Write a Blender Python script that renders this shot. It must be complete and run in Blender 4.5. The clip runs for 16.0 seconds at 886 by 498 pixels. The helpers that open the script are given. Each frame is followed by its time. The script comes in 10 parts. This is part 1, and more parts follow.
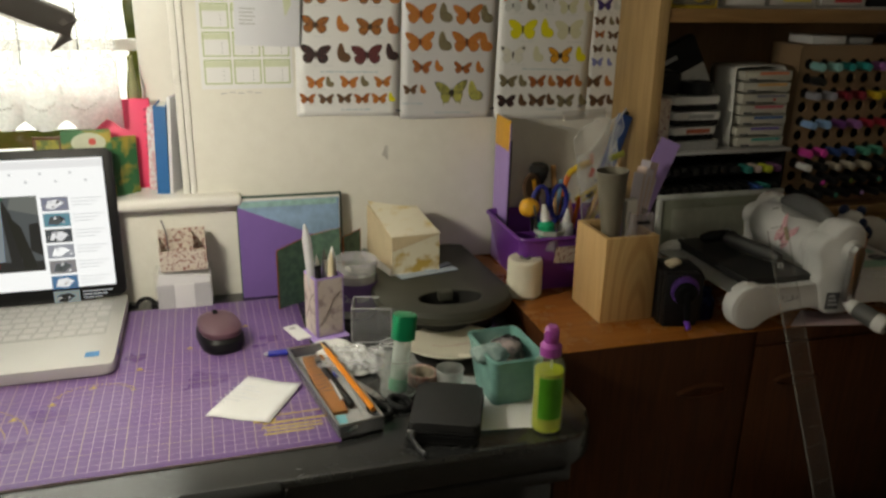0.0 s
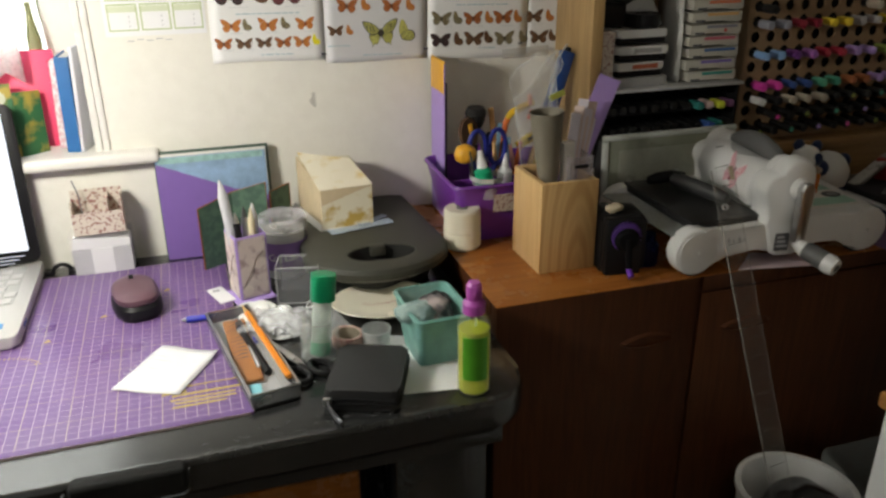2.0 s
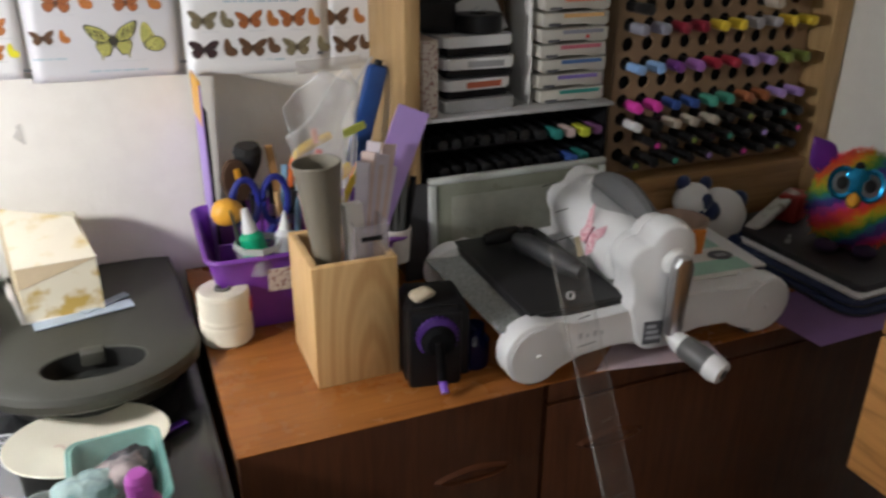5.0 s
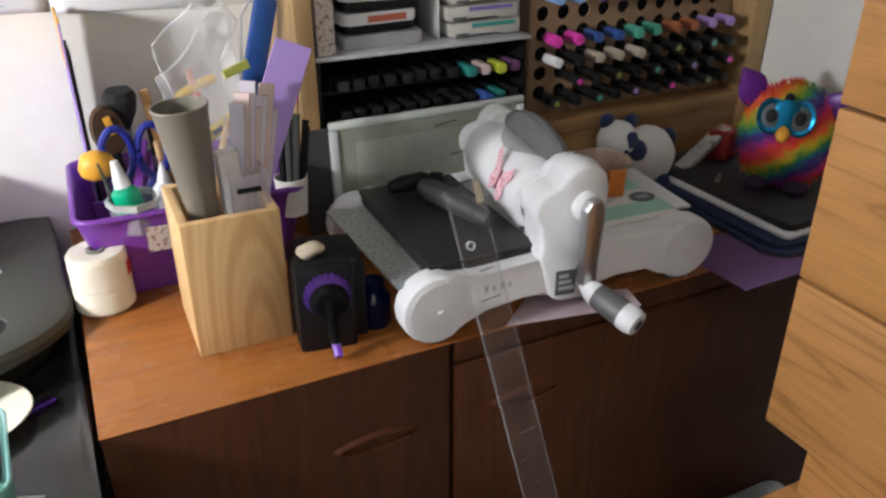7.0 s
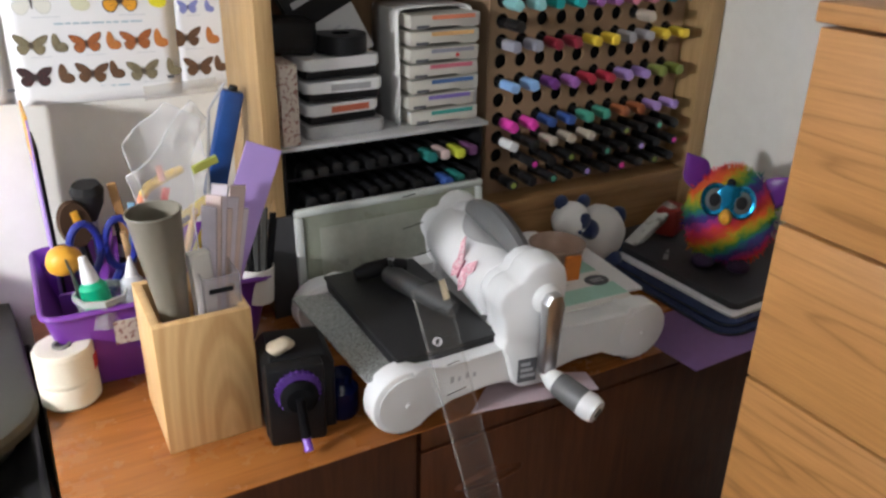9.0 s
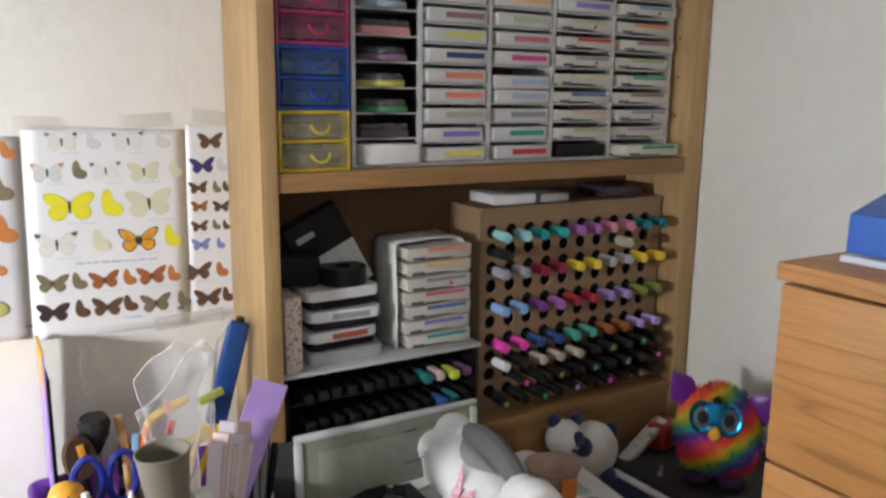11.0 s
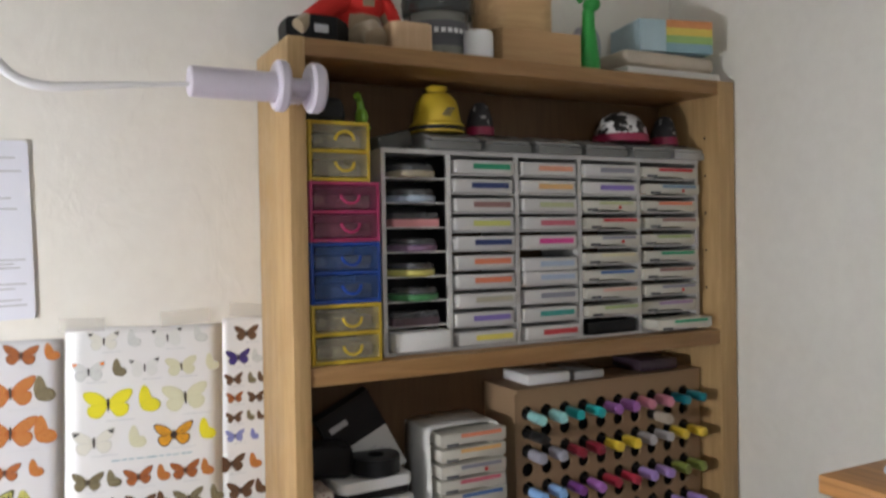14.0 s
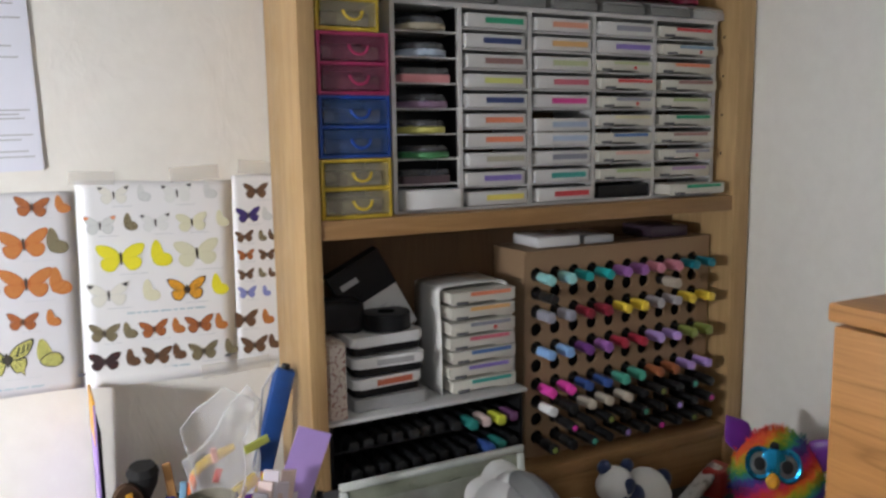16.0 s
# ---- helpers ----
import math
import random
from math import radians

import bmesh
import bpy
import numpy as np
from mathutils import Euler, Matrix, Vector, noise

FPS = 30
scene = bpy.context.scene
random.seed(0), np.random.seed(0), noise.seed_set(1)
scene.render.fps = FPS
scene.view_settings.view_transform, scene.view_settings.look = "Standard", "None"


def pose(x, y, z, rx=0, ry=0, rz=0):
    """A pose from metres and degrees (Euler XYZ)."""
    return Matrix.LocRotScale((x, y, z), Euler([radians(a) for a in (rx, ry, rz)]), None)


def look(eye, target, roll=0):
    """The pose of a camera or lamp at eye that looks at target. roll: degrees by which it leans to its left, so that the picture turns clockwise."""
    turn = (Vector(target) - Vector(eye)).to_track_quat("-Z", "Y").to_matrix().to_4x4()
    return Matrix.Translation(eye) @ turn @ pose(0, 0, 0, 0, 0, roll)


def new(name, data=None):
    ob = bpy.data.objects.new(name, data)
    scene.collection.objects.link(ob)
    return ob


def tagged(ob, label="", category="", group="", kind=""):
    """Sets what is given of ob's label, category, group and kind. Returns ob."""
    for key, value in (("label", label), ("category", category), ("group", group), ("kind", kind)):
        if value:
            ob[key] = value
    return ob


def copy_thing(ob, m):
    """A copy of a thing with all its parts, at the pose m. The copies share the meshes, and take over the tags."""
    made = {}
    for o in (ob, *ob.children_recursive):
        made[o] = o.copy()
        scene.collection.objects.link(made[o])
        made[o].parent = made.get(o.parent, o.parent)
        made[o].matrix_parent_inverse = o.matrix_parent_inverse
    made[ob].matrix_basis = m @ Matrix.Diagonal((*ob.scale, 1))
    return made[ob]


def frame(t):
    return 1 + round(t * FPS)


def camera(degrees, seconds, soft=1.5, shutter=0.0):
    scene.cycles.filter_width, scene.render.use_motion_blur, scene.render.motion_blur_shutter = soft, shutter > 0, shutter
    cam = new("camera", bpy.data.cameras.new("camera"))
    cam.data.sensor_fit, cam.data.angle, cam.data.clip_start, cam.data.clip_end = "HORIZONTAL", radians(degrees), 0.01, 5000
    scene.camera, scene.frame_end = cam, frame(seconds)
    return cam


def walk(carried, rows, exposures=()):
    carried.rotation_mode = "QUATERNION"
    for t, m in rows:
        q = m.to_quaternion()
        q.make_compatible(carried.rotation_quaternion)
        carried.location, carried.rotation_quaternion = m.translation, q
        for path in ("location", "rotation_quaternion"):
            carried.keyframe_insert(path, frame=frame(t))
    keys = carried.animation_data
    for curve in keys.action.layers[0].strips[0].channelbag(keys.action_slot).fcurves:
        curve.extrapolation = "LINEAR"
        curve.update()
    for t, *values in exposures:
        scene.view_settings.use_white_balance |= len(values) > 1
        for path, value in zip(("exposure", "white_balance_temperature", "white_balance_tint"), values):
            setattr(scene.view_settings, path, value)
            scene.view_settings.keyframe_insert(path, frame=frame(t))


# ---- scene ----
cam = camera(58.7, 16.0, soft=2.5, shutter=0.4)
PATH = [
    (0, (0.188, -0.017, 1.273), (0.708, 1.803, 0.627), 1.0),
    (0.5, (0.206, -0.03, 1.265), (0.718, 1.765, 0.548), 0.2),
    (1, (0.233, -0.041, 1.263), (0.796, 1.738, 0.545), 0.1),
    (1.5, (0.263, -0.034, 1.257), (0.836, 1.739, 0.53), -0.6),
    (2, (0.288, 0.026, 1.258), (0.83, 1.789, 0.484), -0.6),
    (2.5, (0.319, 0.175, 1.252), (0.891, 1.93, 0.482), -0.7),
    (3, (0.366, 0.288, 1.242), (0.945, 2.009, 0.402), -1.2),
    (3.5, (0.464, 0.319, 1.239), (0.995, 2.062, 0.415), -0.2),
    (4, (0.529, 0.317, 1.242), (1.058, 2.045, 0.386), 0.0),
    (4.2, (0.543, 0.307, 1.241), (1.051, 2.045, 0.393), -0.9),
    (4.5, (0.553, 0.312, 1.238), (1.105, 2.04, 0.397), -0.3),
    (5, (0.589, 0.312, 1.24), (1.294, 1.998, 0.428), 0.4),
    (5.2, (0.599, 0.315, 1.235), (1.356, 1.978, 0.422), 0.7),
    (7.4, (0.684, 0.355, 1.208), (1.466, 1.937, 0.267), -0.8),
    (7.5, (0.68, 0.357, 1.213), (1.478, 1.931, 0.272), -1.0),
    (8, (0.675, 0.355, 1.224), (1.497, 1.953, 0.348), -1.3),
    (8.1, (0.674, 0.356, 1.228), (1.504, 1.952, 0.354), -1.0),
    (10.3, (0.64, 0.344, 1.307), (1.635, 1.992, 0.762), 0.7),
    (10.4, (0.638, 0.347, 1.305), (1.64, 2.004, 0.808), 0.4),
    (10.5, (0.637, 0.345, 1.319), (1.642, 2.006, 0.835), 0.6),
    (11, (0.637, 0.333, 1.328), (1.635, 2.023, 0.944), 0.7),
    (11.5, (0.637, 0.323, 1.341), (1.64, 2.026, 1.036), 0.1),
    (12, (0.633, 0.318, 1.358), (1.608, 2.051, 1.138), -1.0),
    (12.5, (0.637, 0.319, 1.38), (1.616, 2.061, 1.304), -1.1),
    (13, (0.635, 0.318, 1.403), (1.615, 2.06, 1.468), -1.2),
    (13.5, (0.643, 0.309, 1.392), (1.593, 2.066, 1.496), -1.0),
    (14, (0.646, 0.325, 1.387), (1.575, 2.096, 1.359), -1.0),
    (14.5, (0.652, 0.339, 1.364), (1.582, 2.105, 1.24), 0.2),
    (15, (0.658, 0.356, 1.348), (1.561, 2.127, 1.136), 0.1),
    (15.5, (0.657, 0.345, 1.346), (1.579, 2.104, 1.107), -0.5),
    (16, (0.645, 0.331, 1.332), (1.543, 2.096, 1.051), -0.9),
]
walk(cam, [(t, look(eye, target, roll)) for t, eye, target, roll in PATH], exposures=[(0.0, -2.24, 7800, 1), (0.5, -1.8, 7500, 3), (1.0, -1.63, 7300, 3), (1.5, -1.45, 7100, 3), (2.0, -1.57, 7000, 4), (2.5, -1.63, 7000, 4), (3.0, -1.31, 6900, 5), (3.5, -1.1, 6800, 5), (4.0, -0.9, 6650, 6), (4.5, -0.75, 6500, 8), (5.0, -0.82, 6300, 10), (7.4, -0.15, 6050, 10), (10.4, -0.14, 6100, 10), (11.5, -0.24, 6100, 10), (12.5, -0.24, 6100, 9), (13.5, -0.3, 6250, 10), (14.5, -0.3, 6150, 10), (16.0, -0.36, 6050, 10)])

# ---- world and light ----
world = bpy.data.worlds.new("world")
scene.world = world
world.use_nodes = True
wn = world.node_tree
sky = wn.nodes.new("ShaderNodeTexSky")
sky.sky_type, sky.sun_disc = "NISHITA", False
sky.sun_elevation, sky.sun_rotation = radians(38), radians(-30)
wn.nodes["Background"].inputs["Strength"].default_value = 0.12
wn.links.new(sky.outputs[0], wn.nodes["Background"].inputs["Color"])


def area_lamp(name, m, sx, sy, watts, color):
    data = bpy.data.lights.new(name, "AREA")
    data.shape, data.size, data.size_y, data.energy, data.color = "RECTANGLE", sx, sy, watts, color
    ob = new(name, data)
    ob.matrix_basis = m
    return ob


# daylight in the desk window's opening; the other three lamps are added fill
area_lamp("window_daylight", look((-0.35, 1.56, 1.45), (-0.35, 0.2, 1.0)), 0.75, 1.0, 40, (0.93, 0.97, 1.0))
# unseen source, set in the added back window
area_lamp("back_fill_light", look((-0.5, -2.24, 1.55), (0.4, 1.3, 1.2)), 1.15, 1.1, 9.0, (0.97, 0.98, 1.0))
# unseen source under the ceiling, with no fitting
area_lamp("ceiling_fill_light", look((0.45, -0.7, 2.3), (0.45, -0.7, 0)), 0.45, 0.45, 4.4, (1.0, 0.94, 0.85))
# fill placed by the desk lamp's head, not known to be lit
area_lamp("desk_fill_light", look((-0.08, 0.86, 1.21), (0.27, 1.30, 0.90)), 0.12, 0.08, 14.8, (1.0, 0.97, 0.95))

# ---- materials ----
MATS = {}


def nodes_of(name):
    m = bpy.data.materials.new(name)
    m.use_nodes = True
    nt = m.node_tree
    return m, nt, nt.nodes["Principled BSDF"]


def ramp(nt, fac, stops):
    r = nt.nodes.new("ShaderNodeValToRGB")
    e = r.color_ramp.elements
    while len(e) < len(stops):
        e.new(0.5)
    for k, (p, c) in enumerate(stops):
        e[k].position, e[k].color = p, (*c, 1)
    nt.links.new(fac, r.inputs[0])
    return r.outputs[0]


def noise_tex(nt, scale, detail=4, rough=0.55, stretch=None, kind="Object", dist=0.0):
    tc = nt.nodes.new("ShaderNodeTexCoord")
    out = tc.outputs[kind]
    if stretch:
        mp = nt.nodes.new("ShaderNodeMapping")
        mp.inputs["Scale"].default_value = stretch
        nt.links.new(out, mp.inputs[0])
        out = mp.outputs[0]
    n = nt.nodes.new("ShaderNodeTexNoise")
    n.inputs["Scale"].default_value, n.inputs["Detail"].default_value = scale, detail
    n.inputs["Roughness"].default_value, n.inputs["Distortion"].default_value = rough, dist
    nt.links.new(out, n.inputs["Vector"])
    return n.outputs["Fac"]


def bump(nt, bsdf, h, strength, dist=0.001):
    b = nt.nodes.new("ShaderNodeBump")
    b.inputs["Strength"].default_value, b.inputs["Distance"].default_value = strength, dist
    nt.links.new(h, b.inputs["Height"])
    nt.links.new(b.outputs[0], bsdf.inputs["Normal"])


def mix(nt, fac, a, b):
    x = nt.nodes.new("ShaderNodeMix")
    x.data_type = "RGBA"
    for sock, v in ((x.inputs["Factor"], fac), (x.inputs["A"], a), (x.inputs["B"], b)):
        if isinstance(v, (int, float)):
            sock.default_value = v
        elif isinstance(v, tuple):
            sock.default_value = (*v[:3], 1)
        else:
            nt.links.new(v, sock)
    return x.outputs["Result"]


def scaled(c, k):
    return tuple(min(1.0, v * k) for v in c[:3])


def surf(name, color, rough=0.5, metal=0.0, vary=0.12, grain=60.0, relief=0.12, big=9.0, spec=0.5, sheen=0.0):
    """A plain surface with large blotches, fine grain, uneven gloss and a fine relief."""
    if name in MATS:
        return MATS[name]
    m, nt, b = nodes_of(name)
    n1, n2 = noise_tex(nt, big, 3), noise_tex(nt, grain, 5, 0.65)
    c1 = ramp(nt, n1, [(0.3, scaled(color, 1 - vary)), (0.7, scaled(color, 1 + vary))])
    c2 = ramp(nt, n2, [(0.3, scaled(color, 1 - vary)), (0.7, scaled(color, 1 + vary))])
    nt.links.new(mix(nt, 0.45, c1, c2), b.inputs["Base Color"])
    r = nt.nodes.new("ShaderNodeMapRange")
    nt.links.new(n1, r.inputs[0])
    r.inputs["To Min"].default_value, r.inputs["To Max"].default_value = max(0.02, rough - 0.09), min(1, rough + 0.09)
    nt.links.new(r.outputs[0], b.inputs["Roughness"])
    b.inputs["Metallic"].default_value = metal
    b.inputs["Specular IOR Level"].default_value = spec
    if sheen:
        b.inputs["Sheen Weight"].default_value = sheen
    if relief:
        bump(nt, b, n2, relief, 0.0006)
    MATS[name] = m
    return m


def wood(name, dark, light, axis=2, rough=0.45, ring=26.0, spec=0.4, fine=1.0):
    """Straight-grained wood; axis: the direction of the grain."""
    if name in MATS:
        return MATS[name]
    m, nt, b = nodes_of(name)
    st = [7.0, 7.0, 7.0]
    st[axis] = 0.55
    n1 = noise_tex(nt, ring * 0.35, 3, 0.5, tuple(st), dist=1.4)
    st2 = [60.0 * fine] * 3
    st2[axis] = 2.5
    n2 = noise_tex(nt, 5.0, 5, 0.7, tuple(st2))
    n3 = noise_tex(nt, 4.0, 2)
    mid = tuple((p + q) / 2 for p, q in zip(dark, light))
    c1 = ramp(nt, n1, [(0.32, dark), (0.5, mid), (0.62, light), (0.75, mid)])
    c2 = ramp(nt, n2, [(0.3, dark), (0.65, light)])
    c3 = mix(nt, 0.42, c1, c2)
    nt.links.new(mix(nt, 0.2, c3, ramp(nt, n3, [(0.3, dark), (0.7, light)])), b.inputs["Base Color"])
    rr = nt.nodes.new("ShaderNodeMapRange")
    nt.links.new(noise_tex(nt, 9.0, 5, 0.7), rr.inputs[0])
    rr.inputs["From Min"].default_value, rr.inputs["From Max"].default_value = 0.3, 0.7
    rr.inputs["To Min"].default_value, rr.inputs["To Max"].default_value = rough - 0.10, rough + 0.14
    nt.links.new(rr.outputs[0], b.inputs["Roughness"])
    b.inputs["Specular IOR Level"].default_value = spec
    bump(nt, b, n2, 0.12, 0.0005)
    MATS[name] = m
    return m


def grained(name, dark, light, axis, rough):
    """Veneer with thin dark cathedral lines and fine pores along the grain."""
    m, nt, b = nodes_of(name)
    tc = nt.nodes.new("ShaderNodeTexCoord")
    mp = nt.nodes.new("ShaderNodeMapping")
    st = [16.0, 16.0, 16.0]
    st[axis] = 1.5
    mp.inputs["Scale"].default_value = st
    nt.links.new(tc.outputs["Object"], mp.inputs[0])
    base = nt.nodes.new("ShaderNodeTexNoise")
    base.inputs["Scale"].default_value, base.inputs["Detail"].default_value = 1.1, 2.0
    nt.links.new(mp.outputs[0], base.inputs["Vector"])
    k = nt.nodes.new("ShaderNodeMath")
    k.operation = "MULTIPLY"
    k.inputs[1].default_value = 9.0
    nt.links.new(base.outputs["Fac"], k.inputs[0])
    fr = nt.nodes.new("ShaderNodeMath")
    fr.operation = "FRACT"
    nt.links.new(k.outputs[0], fr.inputs[0])
    mid = tuple((p + 3 * q) / 4 for p, q in zip(dark, light))
    lines = ramp(nt, fr.outputs[0], [(0.0, dark), (0.10, mid), (0.55, light), (0.86, mid), (1.0, dark)])
    st2 = [90.0, 90.0, 90.0]
    st2[axis] = 3.0
    pores = noise_tex(nt, 5.0, 4, 0.7, tuple(st2))
    c = mix(nt, 0.35, lines, ramp(nt, pores, [(0.32, dark), (0.6, light)]))
    big = noise_tex(nt, 3.0, 2)
    nt.links.new(mix(nt, 0.25, c, ramp(nt, big, [(0.3, mid), (0.7, light)])), b.inputs["Base Color"])
    b.inputs["Roughness"].default_value = rough
    b.inputs["Specular IOR Level"].default_value = 0.4
    bump(nt, b, pores, 0.12, 0.0005)
    MATS[name] = m
    return m


def flame_wood(name, dark, light, cx, cz, rough=0.5):
    """Flat-sawn board with arched grain round a point below its face."""
    m, nt, b = nodes_of(name)
    tc = nt.nodes.new("ShaderNodeTexCoord")
    mp = nt.nodes.new("ShaderNodeMapping")
    mp.vector_type = "TEXTURE"
    mp.inputs["Location"].default_value = (cx, 0, cz)
    mp.inputs["Scale"].default_value = (0.020, 1.0, 0.10)
    nt.links.new(tc.outputs["Object"], mp.inputs[0])
    w = nt.nodes.new("ShaderNodeTexWave")
    w.wave_type, w.rings_direction = "RINGS", "Y"
    w.inputs["Scale"].default_value, w.inputs["Distortion"].default_value = 0.42, 3.2
    w.inputs["Detail"].default_value, w.inputs["Detail Scale"].default_value = 3.0, 0.8
    nt.links.new(mp.outputs[0], w.inputs["Vector"])
    n2 = noise_tex(nt, 5.0, 5, 0.7, (60.0, 60.0, 2.5))
    mid = tuple((p + 2 * q) / 3 for p, q in zip(dark, light))
    c1 = ramp(nt, w.outputs["Fac"], [(0.08, dark), (0.38, mid), (0.7, light), (1.0, mid)])
    nt.links.new(mix(nt, 0.30, c1, ramp(nt, n2, [(0.3, dark), (0.65, light)])), b.inputs["Base Color"])
    b.inputs["Roughness"].default_value = rough
    bump(nt, b, n2, 0.12, 0.0005)
    return m


def clear(name, color=(1, 1, 1), rough=0.05, ior=1.45, alpha=None, haze=0.0):
    """Clear or tinted plastic and glass."""
    if name in MATS:
        return MATS[name]
    m, nt, b = nodes_of(name)
    b.inputs["Base Color"].default_value = (*color, 1)
    b.inputs["Roughness"].default_value = rough
    b.inputs["IOR"].default_value = ior
    b.inputs["Transmission Weight"].default_value = 1.0 - haze
    n = noise_tex(nt, 25, 3)
    r = nt.nodes.new("ShaderNodeMapRange")
    nt.links.new(n, r.inputs[0])
    r.inputs["To Min"].default_value, r.inputs["To Max"].default_value = rough, rough + 0.1
    nt.links.new(r.outputs[0], b.inputs["Roughness"])
    if alpha is not None:
        b.inputs["Alpha"].default_value = alpha
    MATS[name] = m
    return m


def film(name, color=(0.85, 0.87, 0.88), alpha=0.22, rough=0.15):
    """Thin clear sheet plastic: mostly see-through, with gloss."""
    if name in MATS:
        return MATS[name]
    m, nt, b = nodes_of(name)
    b.inputs["Base Color"].default_value = (*color, 1)
    b.inputs["Roughness"].default_value = rough
    n = noise_tex(nt, 30, 4)
    r = nt.nodes.new("ShaderNodeMapRange")
    nt.links.new(n, r.inputs[0])
    r.inputs["To Min"].default_value, r.inputs["To Max"].default_value = alpha * 0.6, min(1, alpha * 1.5)
    nt.links.new(r.outputs[0], b.inputs["Alpha"])
    bump(nt, b, n, 0.3, 0.002)
    MATS[name] = m
    return m


def hammered(name, color, alpha, scale=260.0):
    """Half-clear plastic with a scratched, pebbled face."""
    m, nt, b = nodes_of(name)
    n = noise_tex(nt, scale, 2, 0.6)
    nt.links.new(ramp(nt, n, [(0.35, scaled(color, 0.55)), (0.65, scaled(color, 1.35))]), b.inputs["Base Color"])
    b.inputs["Alpha"].default_value = alpha
    b.inputs["Roughness"].default_value = 0.28
    bump(nt, b, n, 0.8, 0.002)
    return m


def glow(name, color, strength):
    if name in MATS:
        return MATS[name]
    m, nt, b = nodes_of(name)
    b.inputs["Base Color"].default_value = (0.02, 0.02, 0.02, 1)
    b.inputs["Emission Color"].default_value = (*color, 1)
    b.inputs["Emission Strength"].default_value = strength
    b.inputs["Roughness"].default_value = 0.3
    MATS[name] = m
    return m


def plaster_mat():
    m, nt, b = nodes_of("painted_plaster")
    n1, n2 = noise_tex(nt, 2.2, 3), noise_tex(nt, 40, 5, 0.6)
    n3 = noise_tex(nt, 6, 4, 0.6, (1.5, 1.5, 1.0), dist=0.6)
    c = mix(nt, 0.5, ramp(nt, n1, [(0.3, (0.72, 0.695, 0.63)), (0.7, (0.80, 0.78, 0.72))]), ramp(nt, n2, [(0.35, (0.73, 0.705, 0.645)), (0.65, (0.79, 0.77, 0.71))]))
    nt.links.new(c, b.inputs["Base Color"])
    b.inputs["Roughness"].default_value = 0.62
    ridge = ramp(nt, n3, [(0.42, (0, 0, 0)), (0.56, (0.8, 0.8, 0.8)), (0.62, (0.1, 0.1, 0.1))])
    bump(nt, b, mix(nt, 0.3, ridge, n2), 0.34, 0.002)
    return m


def spotted(name, base, spot, scale=900.0, lo=0.45, hi=0.55, rough=0.6):
    """Printed or speckled two-tone surface."""
    if name in MATS:
        return MATS[name]
    m, nt, b = nodes_of(name)
    n = noise_tex(nt, scale, 3, 0.5)
    nt.links.new(ramp(nt, n, [(lo, base), (hi, spot)]), b.inputs["Base Color"])
    b.inputs["Roughness"].default_value = rough
    MATS[name] = m
    return m


def mat_grid():
    """Purple craft mat with fine pale lines and yellow main lines."""
    m, nt, b = nodes_of("craft_mat_print")
    tc = nt.nodes.new("ShaderNodeTexCoord")
    sep = nt.nodes.new("ShaderNodeSeparateXYZ")
    nt.links.new(tc.outputs["Object"], sep.inputs[0])

    def line(axis, step, width):
        a = nt.nodes.new("ShaderNodeMath")
        a.operation = "PINGPONG"
        a.inputs[1].default_value = step / 2
        nt.links.new(sep.outputs[axis], a.inputs[0])
        c = nt.nodes.new("ShaderNodeMath")
        c.operation = "LESS_THAN"
        c.inputs[1].default_value = width / 2
        nt.links.new(a.outputs[0], c.inputs[0])
        return c.outputs[0]

    def either(p, q):
        a = nt.nodes.new("ShaderNodeMath")
        a.operation = "MAXIMUM"
        nt.links.new(p, a.inputs[0])
        nt.links.new(q, a.inputs[1])
        return a.outputs[0]

    n1, n2 = noise_tex(nt, 7, 3), noise_tex(nt, 220, 4)
    base = mix(nt, 0.4, ramp(nt, n1, [(0.3, (0.122, 0.056, 0.205)), (0.7, (0.162, 0.080, 0.265))]), ramp(nt, n2, [(0.3, (0.115, 0.055, 0.195)), (0.7, (0.172, 0.085, 0.275))]))
    c = mix(nt, either(line(0, 0.0127, 0.0009), line(1, 0.0127, 0.0007)), base, (0.46, 0.36, 0.46))
    c = mix(nt, either(line(0, 0.0508, 0.0012), line(1, 0.0508, 0.0010)), c, (0.42, 0.33, 0.30))
    # knife scratches in two directions and pale rubbed patches
    s1 = ramp(nt, noise_tex(nt, 9, 3, 0.6, (1.0, 14.0, 1.0), dist=0.6), [(0.66, (0, 0, 0)), (0.70, (0.35, 0.35, 0.35))])
    s2 = ramp(nt, noise_tex(nt, 8, 3, 0.6, (12.0, 1.6, 1.0), dist=0.8), [(0.67, (0, 0, 0)), (0.71, (0.3, 0.3, 0.3))])
    rub = ramp(nt, noise_tex(nt, 5, 5, 0.7), [(0.45, (0, 0, 0)), (0.75, (0.30, 0.30, 0.30))])
    for s_ in (s1, s2, rub):
        c = mix(nt, s_, c, (0.34, 0.26, 0.38))
    nt.links.new(c, b.inputs["Base Color"])
    rr = ramp(nt, n1, [(0.3, (0.24, 0.24, 0.24)), (0.7, (0.40, 0.40, 0.40))])
    nt.links.new(rr, b.inputs["Roughness"])
    bump(nt, b, n2, 0.15, 0.0005)
    return m


